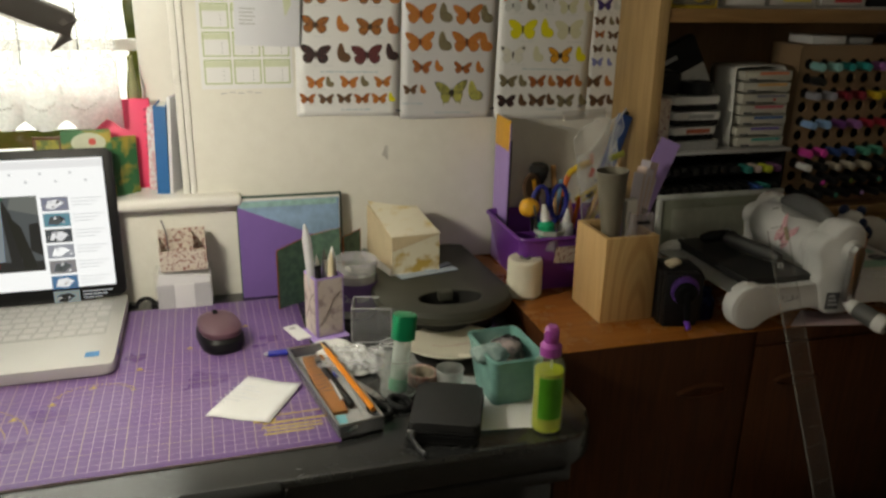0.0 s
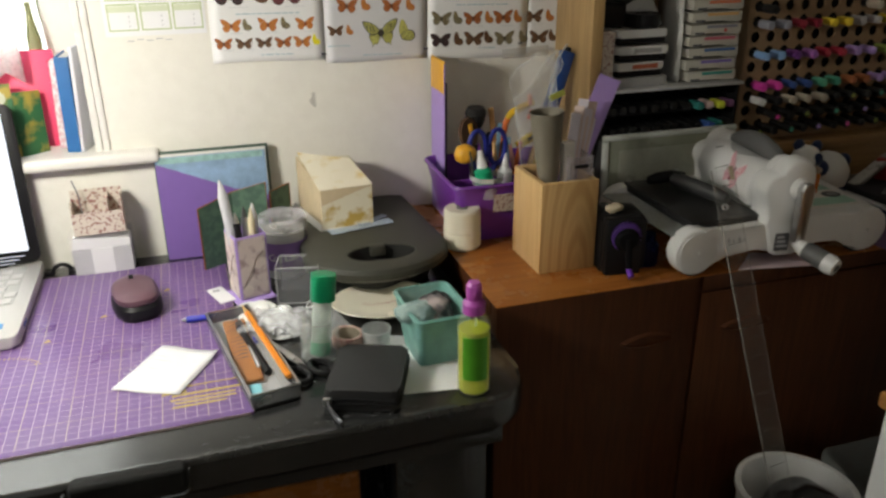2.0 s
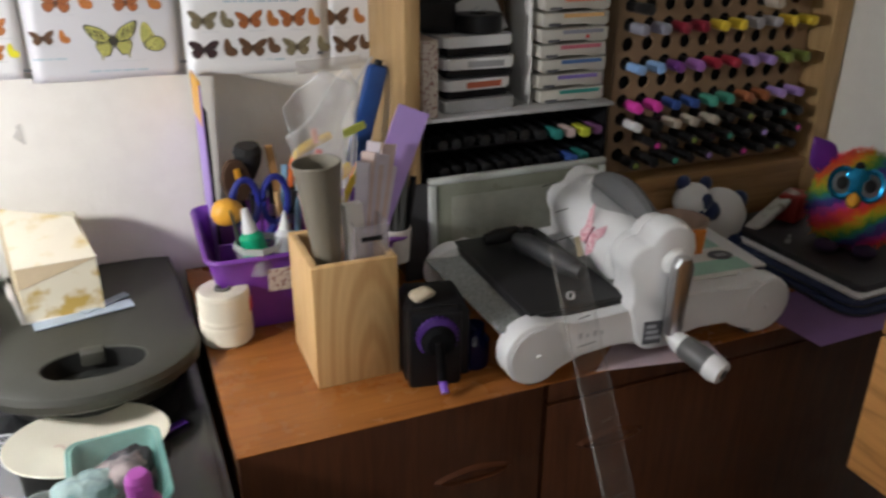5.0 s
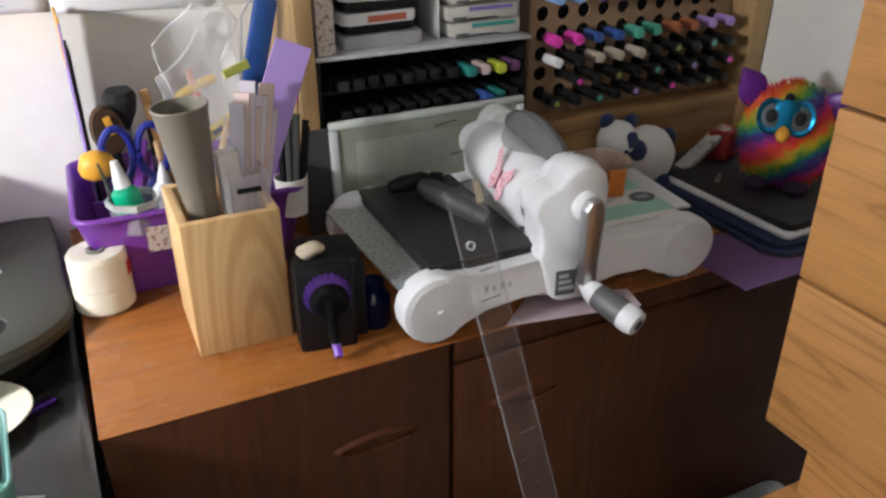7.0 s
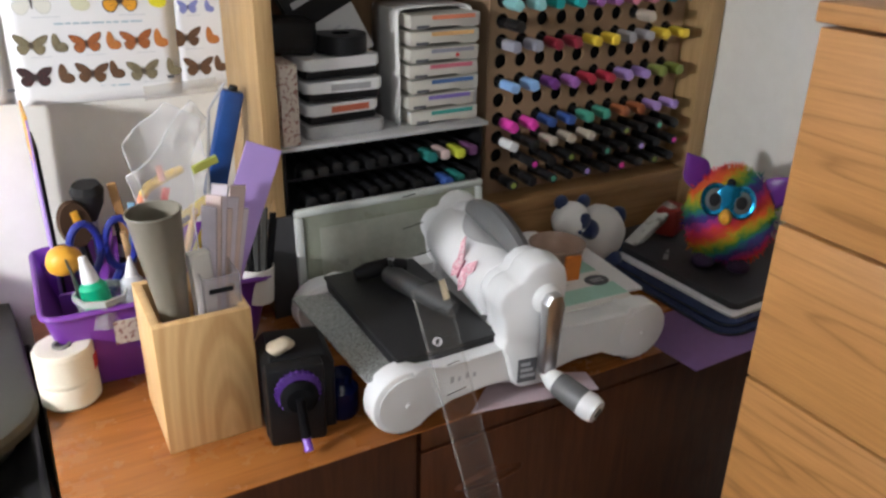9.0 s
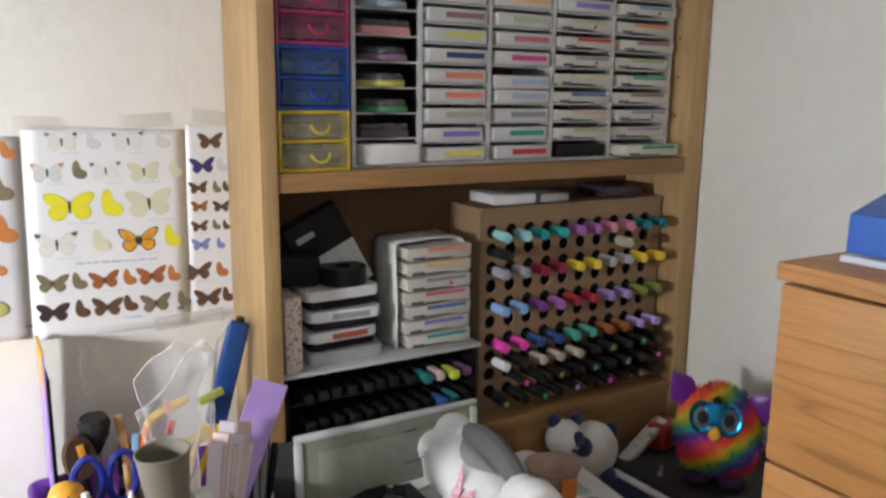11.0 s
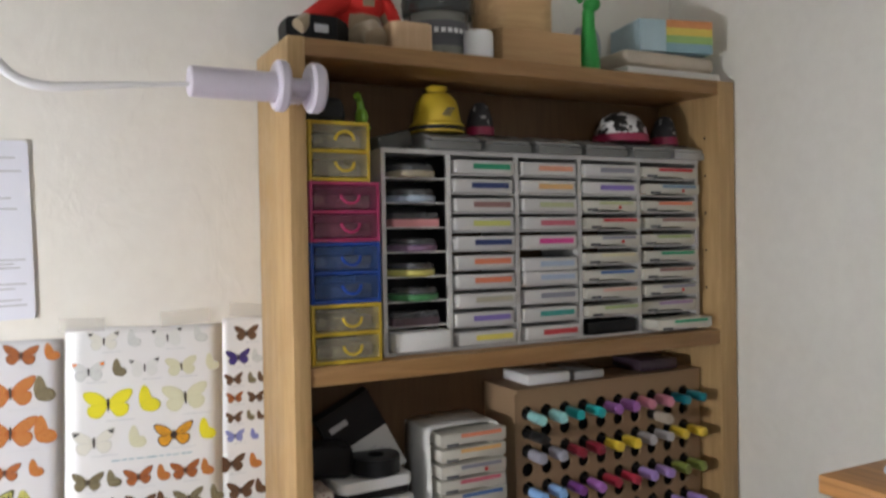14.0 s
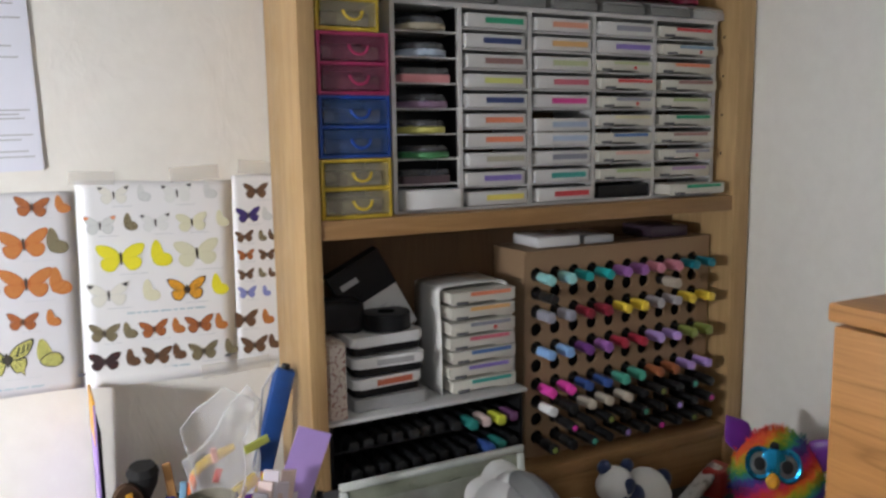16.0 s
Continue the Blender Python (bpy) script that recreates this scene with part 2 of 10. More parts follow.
PLASTER = plaster_mat()
WHITE_GLOSS = surf("white_gloss_paint", (0.78, 0.76, 0.72), 0.3, vary=0.04, relief=0.05)
WHITE_PLASTIC = surf("white_plastic", (0.74, 0.74, 0.74), 0.32, vary=0.04, relief=0.04)
OFFWHITE = surf("offwhite_card", (0.70, 0.68, 0.64), 0.6, vary=0.06, relief=0.08)
PAPER = surf("white_paper", (0.76, 0.76, 0.77), 0.75, vary=0.03, relief=0.05)
BLACK = surf("black_plastic", (0.009, 0.009, 0.010), 0.45, vary=0.3, relief=0.1, spec=0.22)
BLACK_SOFT = surf("black_fabric", (0.016, 0.016, 0.017), 0.7, vary=0.35, grain=300, relief=0.4)
DESK = surf("black_moulded_plastic", (0.026, 0.027, 0.028), 0.22, vary=0.45, grain=130, relief=0.05, big=5, spec=1.0)
GREY_DK = surf("dark_grey_plastic", (0.055, 0.056, 0.052), 0.48, vary=0.12, grain=200, relief=0.2)
CASE_GREY = surf("olive_grey_plastic", (0.044, 0.044, 0.034), 0.55, vary=0.12, grain=260, relief=0.3)
GREY = surf("grey_plastic", (0.26, 0.26, 0.26), 0.4, vary=0.1)
SILVER = surf("silver_metal", (0.55, 0.55, 0.56), 0.3, 1.0, vary=0.08, relief=0.05)
PURPLE = surf("purple_plastic", (0.16, 0.035, 0.30), 0.35, vary=0.1, relief=0.05)
LILAC = surf("lilac_card", (0.42, 0.29, 0.66), 0.6, vary=0.05)
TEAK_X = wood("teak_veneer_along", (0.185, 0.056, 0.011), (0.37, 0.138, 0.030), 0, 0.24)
# door teak darkened from the top's tone to stand in for dimmer light
TEAK_SHADED_Z = wood("teak_veneer_shaded", (0.040, 0.0128, 0.0054), (0.090, 0.030, 0.0102), 2, 0.5, spec=0.2)
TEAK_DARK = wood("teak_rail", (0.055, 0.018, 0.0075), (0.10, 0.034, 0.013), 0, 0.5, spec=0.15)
# oak of shelves and top darkened for the dimmer inside of the bookcase
OAK_SHADED_X = wood("oak_veneer_shaded", (0.22, 0.115, 0.042), (0.36, 0.205, 0.082), 0, 0.42)
OAK_Z = wood("oak_veneer_upright", (0.33, 0.205, 0.085), (0.50, 0.335, 0.155), 2, 0.42)
PINE = wood("pale_pine", (0.50, 0.30, 0.13), (0.68, 0.46, 0.22), 2, 0.5, ring=14)
BEECH_Y = grained("oak_drawer_front", (0.16, 0.062, 0.015), (0.47, 0.225, 0.070), 1, 0.40)
MDF = surf("brown_fibreboard", (0.28, 0.18, 0.10), 0.7, vary=0.08, grain=300)
GLASS = clear("window_glass", (1, 1, 1), 0.0, 1.45)
CLEAR = film("clear_acrylic", (0.74, 0.75, 0.77), 0.09, 0.05)
CLEAR_FILM = film("clear_film", (0.88, 0.89, 0.89), 0.15, 0.10)
SEAM_FILM = film("clear_film_seam", (0.9, 0.9, 0.9), 0.5, 0.1)
INK = surf("printed_ink", (0.10, 0.10, 0.11), 0.7, relief=0)
INK_GREY = surf("printed_grey_ink", (0.42, 0.42, 0.44), 0.7, relief=0)
YELLOW_PRINT = surf("yellow_print", (0.55, 0.42, 0.09), 0.6, relief=0)


def paint(key, color, rough=0.4):
    return surf(key, color, rough, vary=0.07, relief=0.04)

# ---- building helpers ----
def add_box(bm, x0, x1, y0, y1, z0, z1, bev=0.0, seg=2, m=None):
    r = bmesh.ops.create_cube(bm, size=1.0)
    vs = r["verts"]
    for v in vs:
        v.co = Vector(((x0 + x1) / 2 + v.co.x * (x1 - x0), (y0 + y1) / 2 + v.co.y * (y1 - y0), (z0 + z1) / 2 + v.co.z * (z1 - z0)))
    if bev:
        es = {e for v in vs for e in v.link_edges}
        out = bmesh.ops.bevel(bm, geom=list(es), offset=bev, segments=seg, profile=0.5, affect="EDGES")
        vs = [v for v in out["verts"]] + [v for v in vs if v.is_valid]
    if m is not None:
        bmesh.ops.transform(bm, matrix=m, verts=list({v for v in vs if v.is_valid}))
    return bm


def boxm(x0, x1, y0, y1, z0, z1, bev=0.0, seg=2, m=None):
    return add_box(bmesh.new(), x0, x1, y0, y1, z0, z1, bev, seg, m)


def add_lathe(bm, profile, seg=24, m=None, close=False):
    """A turned shape round z from (radius, height) pairs."""
    rings = []
    for r, z in profile:
        if r < 1e-6:
            rings.append([bm.verts.new((0, 0, z))])
        else:
            rings.append([bm.verts.new((r * math.cos(2 * math.pi * k / seg), r * math.sin(2 * math.pi * k / seg), z)) for k in range(seg)])
    pairs = list(zip(rings, rings[1:]))
    if close:
        pairs.append((rings[-1], rings[0]))
    for a, b in pairs:
        for k in range(seg):
            j = (k + 1) % seg
            if len(a) == 1 and len(b) == 1:
                continue
            if len(a) == 1:
                bm.faces.new((a[0], b[k], b[j]))
            elif len(b) == 1:
                bm.faces.new((a[k], a[j], b[0]))
            else:
                bm.faces.new((a[k], a[j], b[j], b[k]))
    vs = [v for r in rings for v in r]
    if m is not None:
        bmesh.ops.transform(bm, matrix=m, verts=vs)
    return bm


def lathe(profile, seg=24, m=None, close=False):
    return add_lathe(bmesh.new(), profile, seg, m, close)


def add_prism(bm, pts, h, m=None, bev=0.0):
    """An outline in x, y pulled up by h."""
    lo = [bm.verts.new((x, y, 0)) for x, y in pts]
    hi = [bm.verts.new((x, y, h)) for x, y in pts]
    n = len(pts)
    fs = [bm.faces.new(lo[::-1]), bm.faces.new(hi)] + [bm.faces.new((lo[k], lo[(k + 1) % n], hi[(k + 1) % n], hi[k])) for k in range(n)]
    vs = lo + hi
    if bev:
        es = [e for f in fs[:2] for e in f.edges]
        out = bmesh.ops.bevel(bm, geom=es, offset=bev, segments=2, profile=0.5, affect="EDGES")
        vs = [v for v in vs if v.is_valid] + out["verts"]
    if m is not None:
        bmesh.ops.transform(bm, matrix=m, verts=list({v for v in vs if v.is_valid}))
    return bm


def prism(pts, h, m=None, bev=0.0):
    return add_prism(bmesh.new(), pts, h, m, bev)


def round_rect(w, d, r, seg=5):
    pts = []
    for cx, cy, a in ((w / 2 - r, d / 2 - r, 0), (-w / 2 + r, d / 2 - r, 90), (-w / 2 + r, -d / 2 + r, 180), (w / 2 - r, -d / 2 + r, 270)):
        for k in range(seg + 1):
            t = radians(a + 90 * k / seg)
            pts.append((cx + r * math.cos(t), cy + r * math.sin(t)))
    return pts


def add_tube(bm, pts, r, seg=8, taper=None):
    """A round bar along points; taper: radius at each point."""
    rings = []
    pts = [Vector(p) for p in pts]
    for k, p in enumerate(pts):
        d = (pts[min(k + 1, len(pts) - 1)] - pts[max(k - 1, 0)]).normalized()
        u = d.cross(Vector((0, 0, 1)))
        u = u.normalized() if u.length > 1e-3 else Vector((1, 0, 0))
        v = d.cross(u)
        rr = taper[k] if taper else r
        rings.append([bm.verts.new(p + rr * (math.cos(2 * math.pi * j / seg) * u + math.sin(2 * math.pi * j / seg) * v)) for j in range(seg)])
    for a, b in zip(rings, rings[1:]):
        for j in range(seg):
            bm.faces.new((a[j], a[(j + 1) % seg], b[(j + 1) % seg], b[j]))
    bm.faces.new(rings[0][::-1])
    bm.faces.new(rings[-1])
    return bm


def tube(pts, r, seg=8, taper=None):
    return add_tube(bmesh.new(), pts, r, seg, taper)


def add_ball(bm, c, rx, ry, rz, seg=16, m=None):
    mm = Matrix.Translation(c) @ (m or Matrix()) @ Matrix.Diagonal((rx, ry, rz, 1))
    bmesh.ops.create_uvsphere(bm, u_segments=seg, v_segments=max(6, seg // 2 + 2), radius=1, matrix=mm)
    return bm


def ball(c, rx, ry, rz, seg=16, m=None):
    return add_ball(bmesh.new(), c, rx, ry, rz, seg, m)


def roughen(bm, amount, scale, seed=0):
    for v in bm.verts:
        n = noise.noise_vector((v.co + Vector((seed, seed * 0.7, 0))) * scale)
        v.co += n * amount
    return bm


def arc(c, r, a0, a1, n, plane="xz"):
    out = []
    for k in range(n + 1):
        a = radians(a0 + (a1 - a0) * k / n)
        p, q = r * math.cos(a), r * math.sin(a)
        out.append((c[0] + p, c[1], c[2] + q) if plane == "xz" else (c[0] + p, c[1] + q, c[2]) if plane == "xy" else (c[0], c[1] + p, c[2] + q))
    return out


def part(name, bm, material, parent=None, label="", m=None, smooth=30):
    me = bpy.data.meshes.new(name)
    bmesh.ops.recalc_face_normals(bm, faces=bm.faces)
    bm.to_mesh(me)
    bm.free()
    for mt in material if isinstance(material, (list, tuple)) else (material,):
        me.materials.append(mt)
    if smooth:
        me.polygons.foreach_set("use_smooth", [True] * len(me.polygons))
        me.set_sharp_from_angle(angle=radians(smooth))
    ob = new(name, me)
    if parent is not None:
        ob.parent = parent
    if m is not None:
        ob.matrix_basis = m
    if label:
        ob["label"] = label
    return ob


def again(ob, name=None, parent=None, m=None):
    """Another object on the same mesh."""
    o = new(name or ob.name.split(".")[0], ob.data)
    o.parent = parent
    if m is not None:
        o.matrix_basis = m
    return o


def thing(name, m, label, category, group=""):
    ob = new(name)
    ob.empty_display_size = 0.02
    ob.matrix_basis = m
    return tagged(ob, label, category, group)


def text_part(name, words, size, material, parent, m, label=""):
    cu = bpy.data.curves.new(name, "FONT")
    cu.body, cu.size, cu.align_x, cu.align_y, cu.resolution_u = words, size, "CENTER", "CENTER", 2
    tmp = bpy.data.objects.new(name, cu)
    scene.collection.objects.link(tmp)
    me = bpy.data.meshes.new_from_object(tmp.evaluated_get(bpy.context.evaluated_depsgraph_get()))
    bpy.data.objects.remove(tmp)
    me.materials.clear()
    me.materials.append(material)
    ob = new(name, me)
    ob.parent, ob.matrix_basis = parent, m
    if label:
        ob["label"] = label
    return ob


def structure(name, bm, material, m=None, smooth=30):
    return tagged(part(name, bm, material, None, "", m, smooth), kind="structure")

# ---- the room ----
WALL, RIGHT = 1.37, 1.652      # the poster wall's face and the end wall's face
WX0, WX1, WZ0, WZ1 = -1.05, 0.13, 0.9, 2.05   # the window's opening

structure("floor", boxm(-1.72, 1.75, -2.3, 1.75, -0.08, 0.0), surf("brown_carpet", (0.12, 0.085, 0.06), 0.95, vary=0.25, grain=400, relief=0.6))
structure("ceiling", boxm(-1.72, 1.75, -2.3, 1.75, 2.42, 2.5), PLASTER)
bm = bmesh.new()
add_box(bm, -1.72, WX0, WALL, WALL + 0.28, 0, 2.42)
add_box(bm, WX1, 1.75, WALL, WALL + 0.28, 0, 2.42)
add_box(bm, WX0, WX1, WALL, WALL + 0.28, 0, WZ0)
add_box(bm, WX0, WX1, WALL, WALL + 0.28, WZ1, 2.42)
structure("wall_north", bm, PLASTER)
structure("wall_east", boxm(RIGHT, RIGHT + 0.1, -2.3, WALL, 0, 2.42), PLASTER)
bm = bmesh.new()
add_box(bm, -1.72, -1.1, -2.4, -2.3, 0, 2.42)
add_box(bm, 0.1, 1.75, -2.4, -2.3, 0, 2.42)
add_box(bm, -1.1, 0.1, -2.4, -2.3, 0, 0.95)
add_box(bm, -1.1, 0.1, -2.4, -2.3, 2.15, 2.42)
structure("wall_south", bm, PLASTER)
structure("wall_west", boxm(-1.82, -1.72, -2.4, 1.65, 0, 2.42), PLASTER)

# wiped marks and tape left on the plaster
SMUDGE = film("grey_smudge", (0.42, 0.40, 0.38), 0.13, 0.7)
tagged(part("wall_smudge", roughen(prism([(0.007 * math.cos(a) * (1.4 if k % 3 else 0.7), 0.013 * math.sin(a)) for k, a in enumerate([2 * math.pi * i / 14 for i in range(14)])], 0.0004), 0.001, 200), SMUDGE, None, m=pose(0.475, WALL - 0.0002, 0.975, 90, 0, 12)), "faint grey smudge on the white plaster wall", "stain")

# the window: frame, sash bars, panes, sill
win = new("window_1")
tagged(win, kind="structure")
YG = 1.53
part("window_lining", add_box(add_box(boxm(WX1 - 0.012, WX1 - 0.001, WALL - 0.002, YG - 0.03, WZ0 + 0.016, WZ1, 0.002), WX0, WX0 + 0.012, WALL, YG - 0.03, WZ0 + 0.016, WZ1, 0.002), WX0, WX1, WALL, YG - 0.03, WZ1 - 0.012, WZ1 - 0.001), WHITE_GLOSS, win)
bm = bmesh.new()
add_box(bm, WX1 - 0.075, WX1 - 0.001, YG - 0.03, YG + 0.03, WZ0 + 0.016, WZ1, 0.004)
add_box(bm, WX0, WX0 + 0.07, YG - 0.03, YG + 0.03, WZ0 + 0.016, WZ1, 0.004)
add_box(bm, WX0 + 0.07, WX1 - 0.075, YG - 0.03, YG + 0.03, WZ0 + 0.016, WZ0 + 0.07, 0.004)
add_box(bm, WX0 + 0.07, WX1 - 0.075, YG - 0.03, YG + 0.03, WZ1 - 0.06, WZ1, 0.004)
part("window_frame", bm, WHITE_GLOSS, win)
part("glazing_bar", boxm(WX0 + 0.07, WX1 - 0.075, YG - 0.015, YG + 0.015, 1.145, 1.165, 0.003), WHITE_GLOSS, win)
part("glazing_bar", boxm(-0.47, -0.445, YG - 0.015, YG + 0.015, WZ0 + 0.07, WZ1 - 0.06, 0.003), WHITE_GLOSS, win)
part("window_moulding", add_box(boxm(WX1 + 0.0, WX1 + 0.010, WALL - 0.004, WALL - 0.0005, WZ0 + 0.016, WZ1 + 0.03, 0.001), WX0 - 0.03, WX1 + 0.0, WALL - 0.008, WALL - 0.0005, WZ1, WZ1 + 0.03, 0.003), WHITE_GLOSS, win)
for z0, z1 in ((WZ0 + 0.07, 1.145), (1.165, WZ1 - 0.06)):
    for x0, x1 in ((WX0 + 0.07, -0.47), (-0.445, WX1 - 0.075)):
        pane = part("pane", boxm(x0 - 0.004, x1 + 0.004, YG - 0.002, YG + 0.002, z0 - 0.004, z1 + 0.004), GLASS, win)
        pane.visible_shadow = False
part("window_sill", boxm(WX0 - 0.06, 0.213, 1.338, YG, 0.897, 0.9165, 0.007, 3), WHITE_GLOSS, win)

# an unseen window added behind the camera, the opening for the back fill light
added_win = new("added_window")
tagged(added_win, kind="structure")
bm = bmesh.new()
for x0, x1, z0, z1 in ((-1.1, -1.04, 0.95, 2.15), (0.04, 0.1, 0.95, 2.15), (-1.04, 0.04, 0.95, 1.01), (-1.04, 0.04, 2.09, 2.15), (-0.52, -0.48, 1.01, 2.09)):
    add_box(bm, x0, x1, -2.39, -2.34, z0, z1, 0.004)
part("window_frame", bm, WHITE_GLOSS, added_win)
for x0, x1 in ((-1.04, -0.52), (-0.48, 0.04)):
    pane = part("pane", boxm(x0, x1, -2.367, -2.363, 1.01, 2.09), GLASS, added_win)
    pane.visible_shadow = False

# ground outside and the green distance
structure("ground", boxm(-400, 400, 1.9, 800, -3.3, -3.0), surf("lawn", (0.07, 0.11, 0.03), 0.9, vary=0.4, grain=3, big=0.2))
m_, nt_, b_ = nodes_of("glowing_foliage")
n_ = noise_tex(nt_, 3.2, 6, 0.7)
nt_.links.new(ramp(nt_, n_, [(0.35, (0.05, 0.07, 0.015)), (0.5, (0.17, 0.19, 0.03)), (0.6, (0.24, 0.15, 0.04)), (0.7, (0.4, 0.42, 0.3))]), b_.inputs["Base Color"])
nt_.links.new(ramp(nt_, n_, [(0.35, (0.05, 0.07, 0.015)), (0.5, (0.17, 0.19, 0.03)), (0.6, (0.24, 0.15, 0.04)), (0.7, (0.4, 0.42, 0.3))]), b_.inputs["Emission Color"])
# foliage glows by itself, in place of daylight falling on it
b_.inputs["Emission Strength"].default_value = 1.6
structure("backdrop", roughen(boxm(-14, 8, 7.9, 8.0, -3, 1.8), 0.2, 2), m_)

# lace curtain
def lace_mat():
    m, nt, b = nodes_of("white_lace")
    n = noise_tex(nt, 160, 2, 0.5)
    b.inputs["Base Color"].default_value = (0.9, 0.9, 0.9, 1)
    b.inputs["Roughness"].default_value = 0.9
    tr = nt.nodes.new("ShaderNodeBsdfTranslucent")
    tr.inputs[0].default_value = (0.98, 0.98, 0.98, 1)
    mx = nt.nodes.new("ShaderNodeMixShader")
    mx.inputs[0].default_value = 0.88
    out = nt.nodes["Material Output"]
    nt.links.new(b.outputs[0], mx.inputs[1])
    nt.links.new(tr.outputs[0], mx.inputs[2])
    hole = nt.nodes.new("ShaderNodeBsdfTransparent")
    mh = nt.nodes.new("ShaderNodeMixShader")
    tc = nt.nodes.new("ShaderNodeTexCoord")
    sz_ = nt.nodes.new("ShaderNodeSeparateXYZ")
    nt.links.new(tc.outputs["Object"], sz_.inputs[0])
    border = nt.nodes.new("ShaderNodeMapRange")
    border.inputs["From Min"].default_value, border.inputs["From Max"].default_value = 1.075, 1.13
    border.inputs["To Min"].default_value, border.inputs["To Max"].default_value = 0.16, 1.0
    nt.links.new(sz_.outputs[2], border.inputs[0])
    open_ = nt.nodes.new("ShaderNodeMath")
    open_.operation = "MULTIPLY"
    nt.links.new(ramp(nt, n, [(0.44, (0.1, 0.1, 0.1)), (0.54, (0.85, 0.85, 0.85))]), open_.inputs[0])
    nt.links.new(border.outputs[0], open_.inputs[1])
    nt.links.new(open_.outputs[0], mh.inputs[0])
    nt.links.new(mx.outputs[0], mh.inputs[1])
    nt.links.new(hole.outputs[0], mh.inputs[2])
    nt.links.new(mh.outputs[0], out.inputs[0])
    return m


LACE = lace_mat()
bm = bmesh.new()
NX = 240
grid = []
for i in range(NX + 1):
    x = WX0 + 0.06 + (0.030 - (WX0 + 0.06)) * i / NX
    col = []
    ph = (x + 0.026) * 2 * math.pi / 0.062
    hem = 1.046 - 0.019 * abs(math.cos(ph / 2)) - 0.002 * abs(math.sin(ph * 1.5))
    for j in range(13):
        z = hem + (1.98 - hem) * j / 12
        y = 1.402 + 0.007 * math.sin(x * 75 + 0.8 * math.sin(j)) + 0.004 * math.sin(x * 31)
        col.append(bm.verts.new((x, y, z)))
    grid.append(col)
for a, b in zip(grid, grid[1:]):
    for j in range(12):
        bm.faces.new((a[j], b[j], b[j + 1], a[j + 1]))
cur = thing("lace_curtain", pose(0, 0, 0), "white lace net curtain with a scalloped hem across the window", "curtain")
cloth = part("lace", bm, LACE, cur)
mod = cloth.modifiers.new("thick", "SOLIDIFY")
mod.thickness = 0.0008
part("curtain_wire", tube([(WX0 + 0.01, 1.402, 1.985), (WX1 - 0.01, 1.402, 1.985)], 0.003), WHITE_PLASTIC, cur)
LACE_EDGE = surf("lace_stitching", (0.45, 0.43, 0.42), 0.9)
rs = random.Random(4)
for k in range(16):
    x = -0.026 - 0.062 * k
    bm = bmesh.new()
    for q in range(9):
        a = radians(212 + 14.5 * q)
        add_ball(bm, (x + 0.021 * math.cos(a), 1.391, 1.079 + 0.016 * math.sin(a) + rs.uniform(-0.002, 0.002)), 0.0019, 0.0012, 0.0015, 8)
    part("lace_flower", bm, LACE_EDGE, cur)

# ---- sideboard ----
SX0, SX1, SY0, SZ = 0.640, 1.648, 0.931, 0.765
side = thing("sideboard", pose(SX0, SY0, 0), "long teak veneer sideboard with recessed door pulls", "sideboard")
L, Dp = SX1 - SX0, WALL - SY0 - 0.003
part("top", boxm(0, L, -0.0045, Dp, SZ - 0.0016, SZ, 0.0006), TEAK_X, side, "polished teak top with fine scratches")
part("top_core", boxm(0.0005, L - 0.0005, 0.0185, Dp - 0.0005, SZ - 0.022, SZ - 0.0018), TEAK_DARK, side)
part("front_rail", boxm(0.3305, L - 0.002, -0.004, 0.018, SZ - 0.026, SZ - 0.0018, 0.0012), TEAK_SHADED_Z, side)
part("end_panel", boxm(0.004, 0.022, 0.019, Dp, 0.06, SZ - 0.022), TEAK_SHADED_Z, side)
part("end_panel", boxm(L - 0.022, L - 0.004, 0.019, Dp, 0.06, SZ - 0.022), TEAK_SHADED_Z, side)
part("bottom_board", boxm(0.022, L - 0.022, 0.03, Dp, 0.06, 0.08), TEAK_SHADED_Z, side)
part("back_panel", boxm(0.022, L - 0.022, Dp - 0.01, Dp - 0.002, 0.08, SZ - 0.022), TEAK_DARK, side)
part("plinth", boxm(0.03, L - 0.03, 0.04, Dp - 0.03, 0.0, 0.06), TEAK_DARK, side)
# rail coloured black to draw the shade in the door gap
part("rail", boxm(0.022, L - 0.022, 0.024, 0.044, SZ - 0.05, SZ - 0.022), BLACK, side, "black rail standing in for the shade behind the door edge")


def oval_pull(w, h, d):
    """A carved, boat-shaped finger pull."""
    bm = bmesh.new()
    out, inn, deep = [], [], []
    n = 20
    for k in range(n):
        a = 2 * math.pi * k / n
        x, z = w * math.cos(a), h * math.sin(a) * (1 - 0.25 * abs(math.cos(a)))
        out.append(bm.verts.new((x, -0.0015, z)))
        inn.append(bm.verts.new((x * 0.86, -0.006, z * 0.66)))
        deep.append(bm.verts.new((x * 0.8, d, z * 0.5)))
    for ra, rb in ((out, inn), (inn, deep)):
        for k in range(n):
            bm.faces.new((ra[k], ra[(k + 1) % n], rb[(k + 1) % n], rb[k]))
    bm.faces.new(deep)
    return bm


GAP = 0.328
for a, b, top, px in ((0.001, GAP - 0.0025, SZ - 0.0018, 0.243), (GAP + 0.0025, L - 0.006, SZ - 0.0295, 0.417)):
    dr = part("door", boxm(a, b, -0.004, 0.018, 0.066, top, 0.0012), TEAK_SHADED_Z, side)
    part("finger_pull", oval_pull(0.046, 0.0125, 0.002), TEAK_DARK, dr, "carved oval finger pull", m=pose(px, -0.003, 0.672))

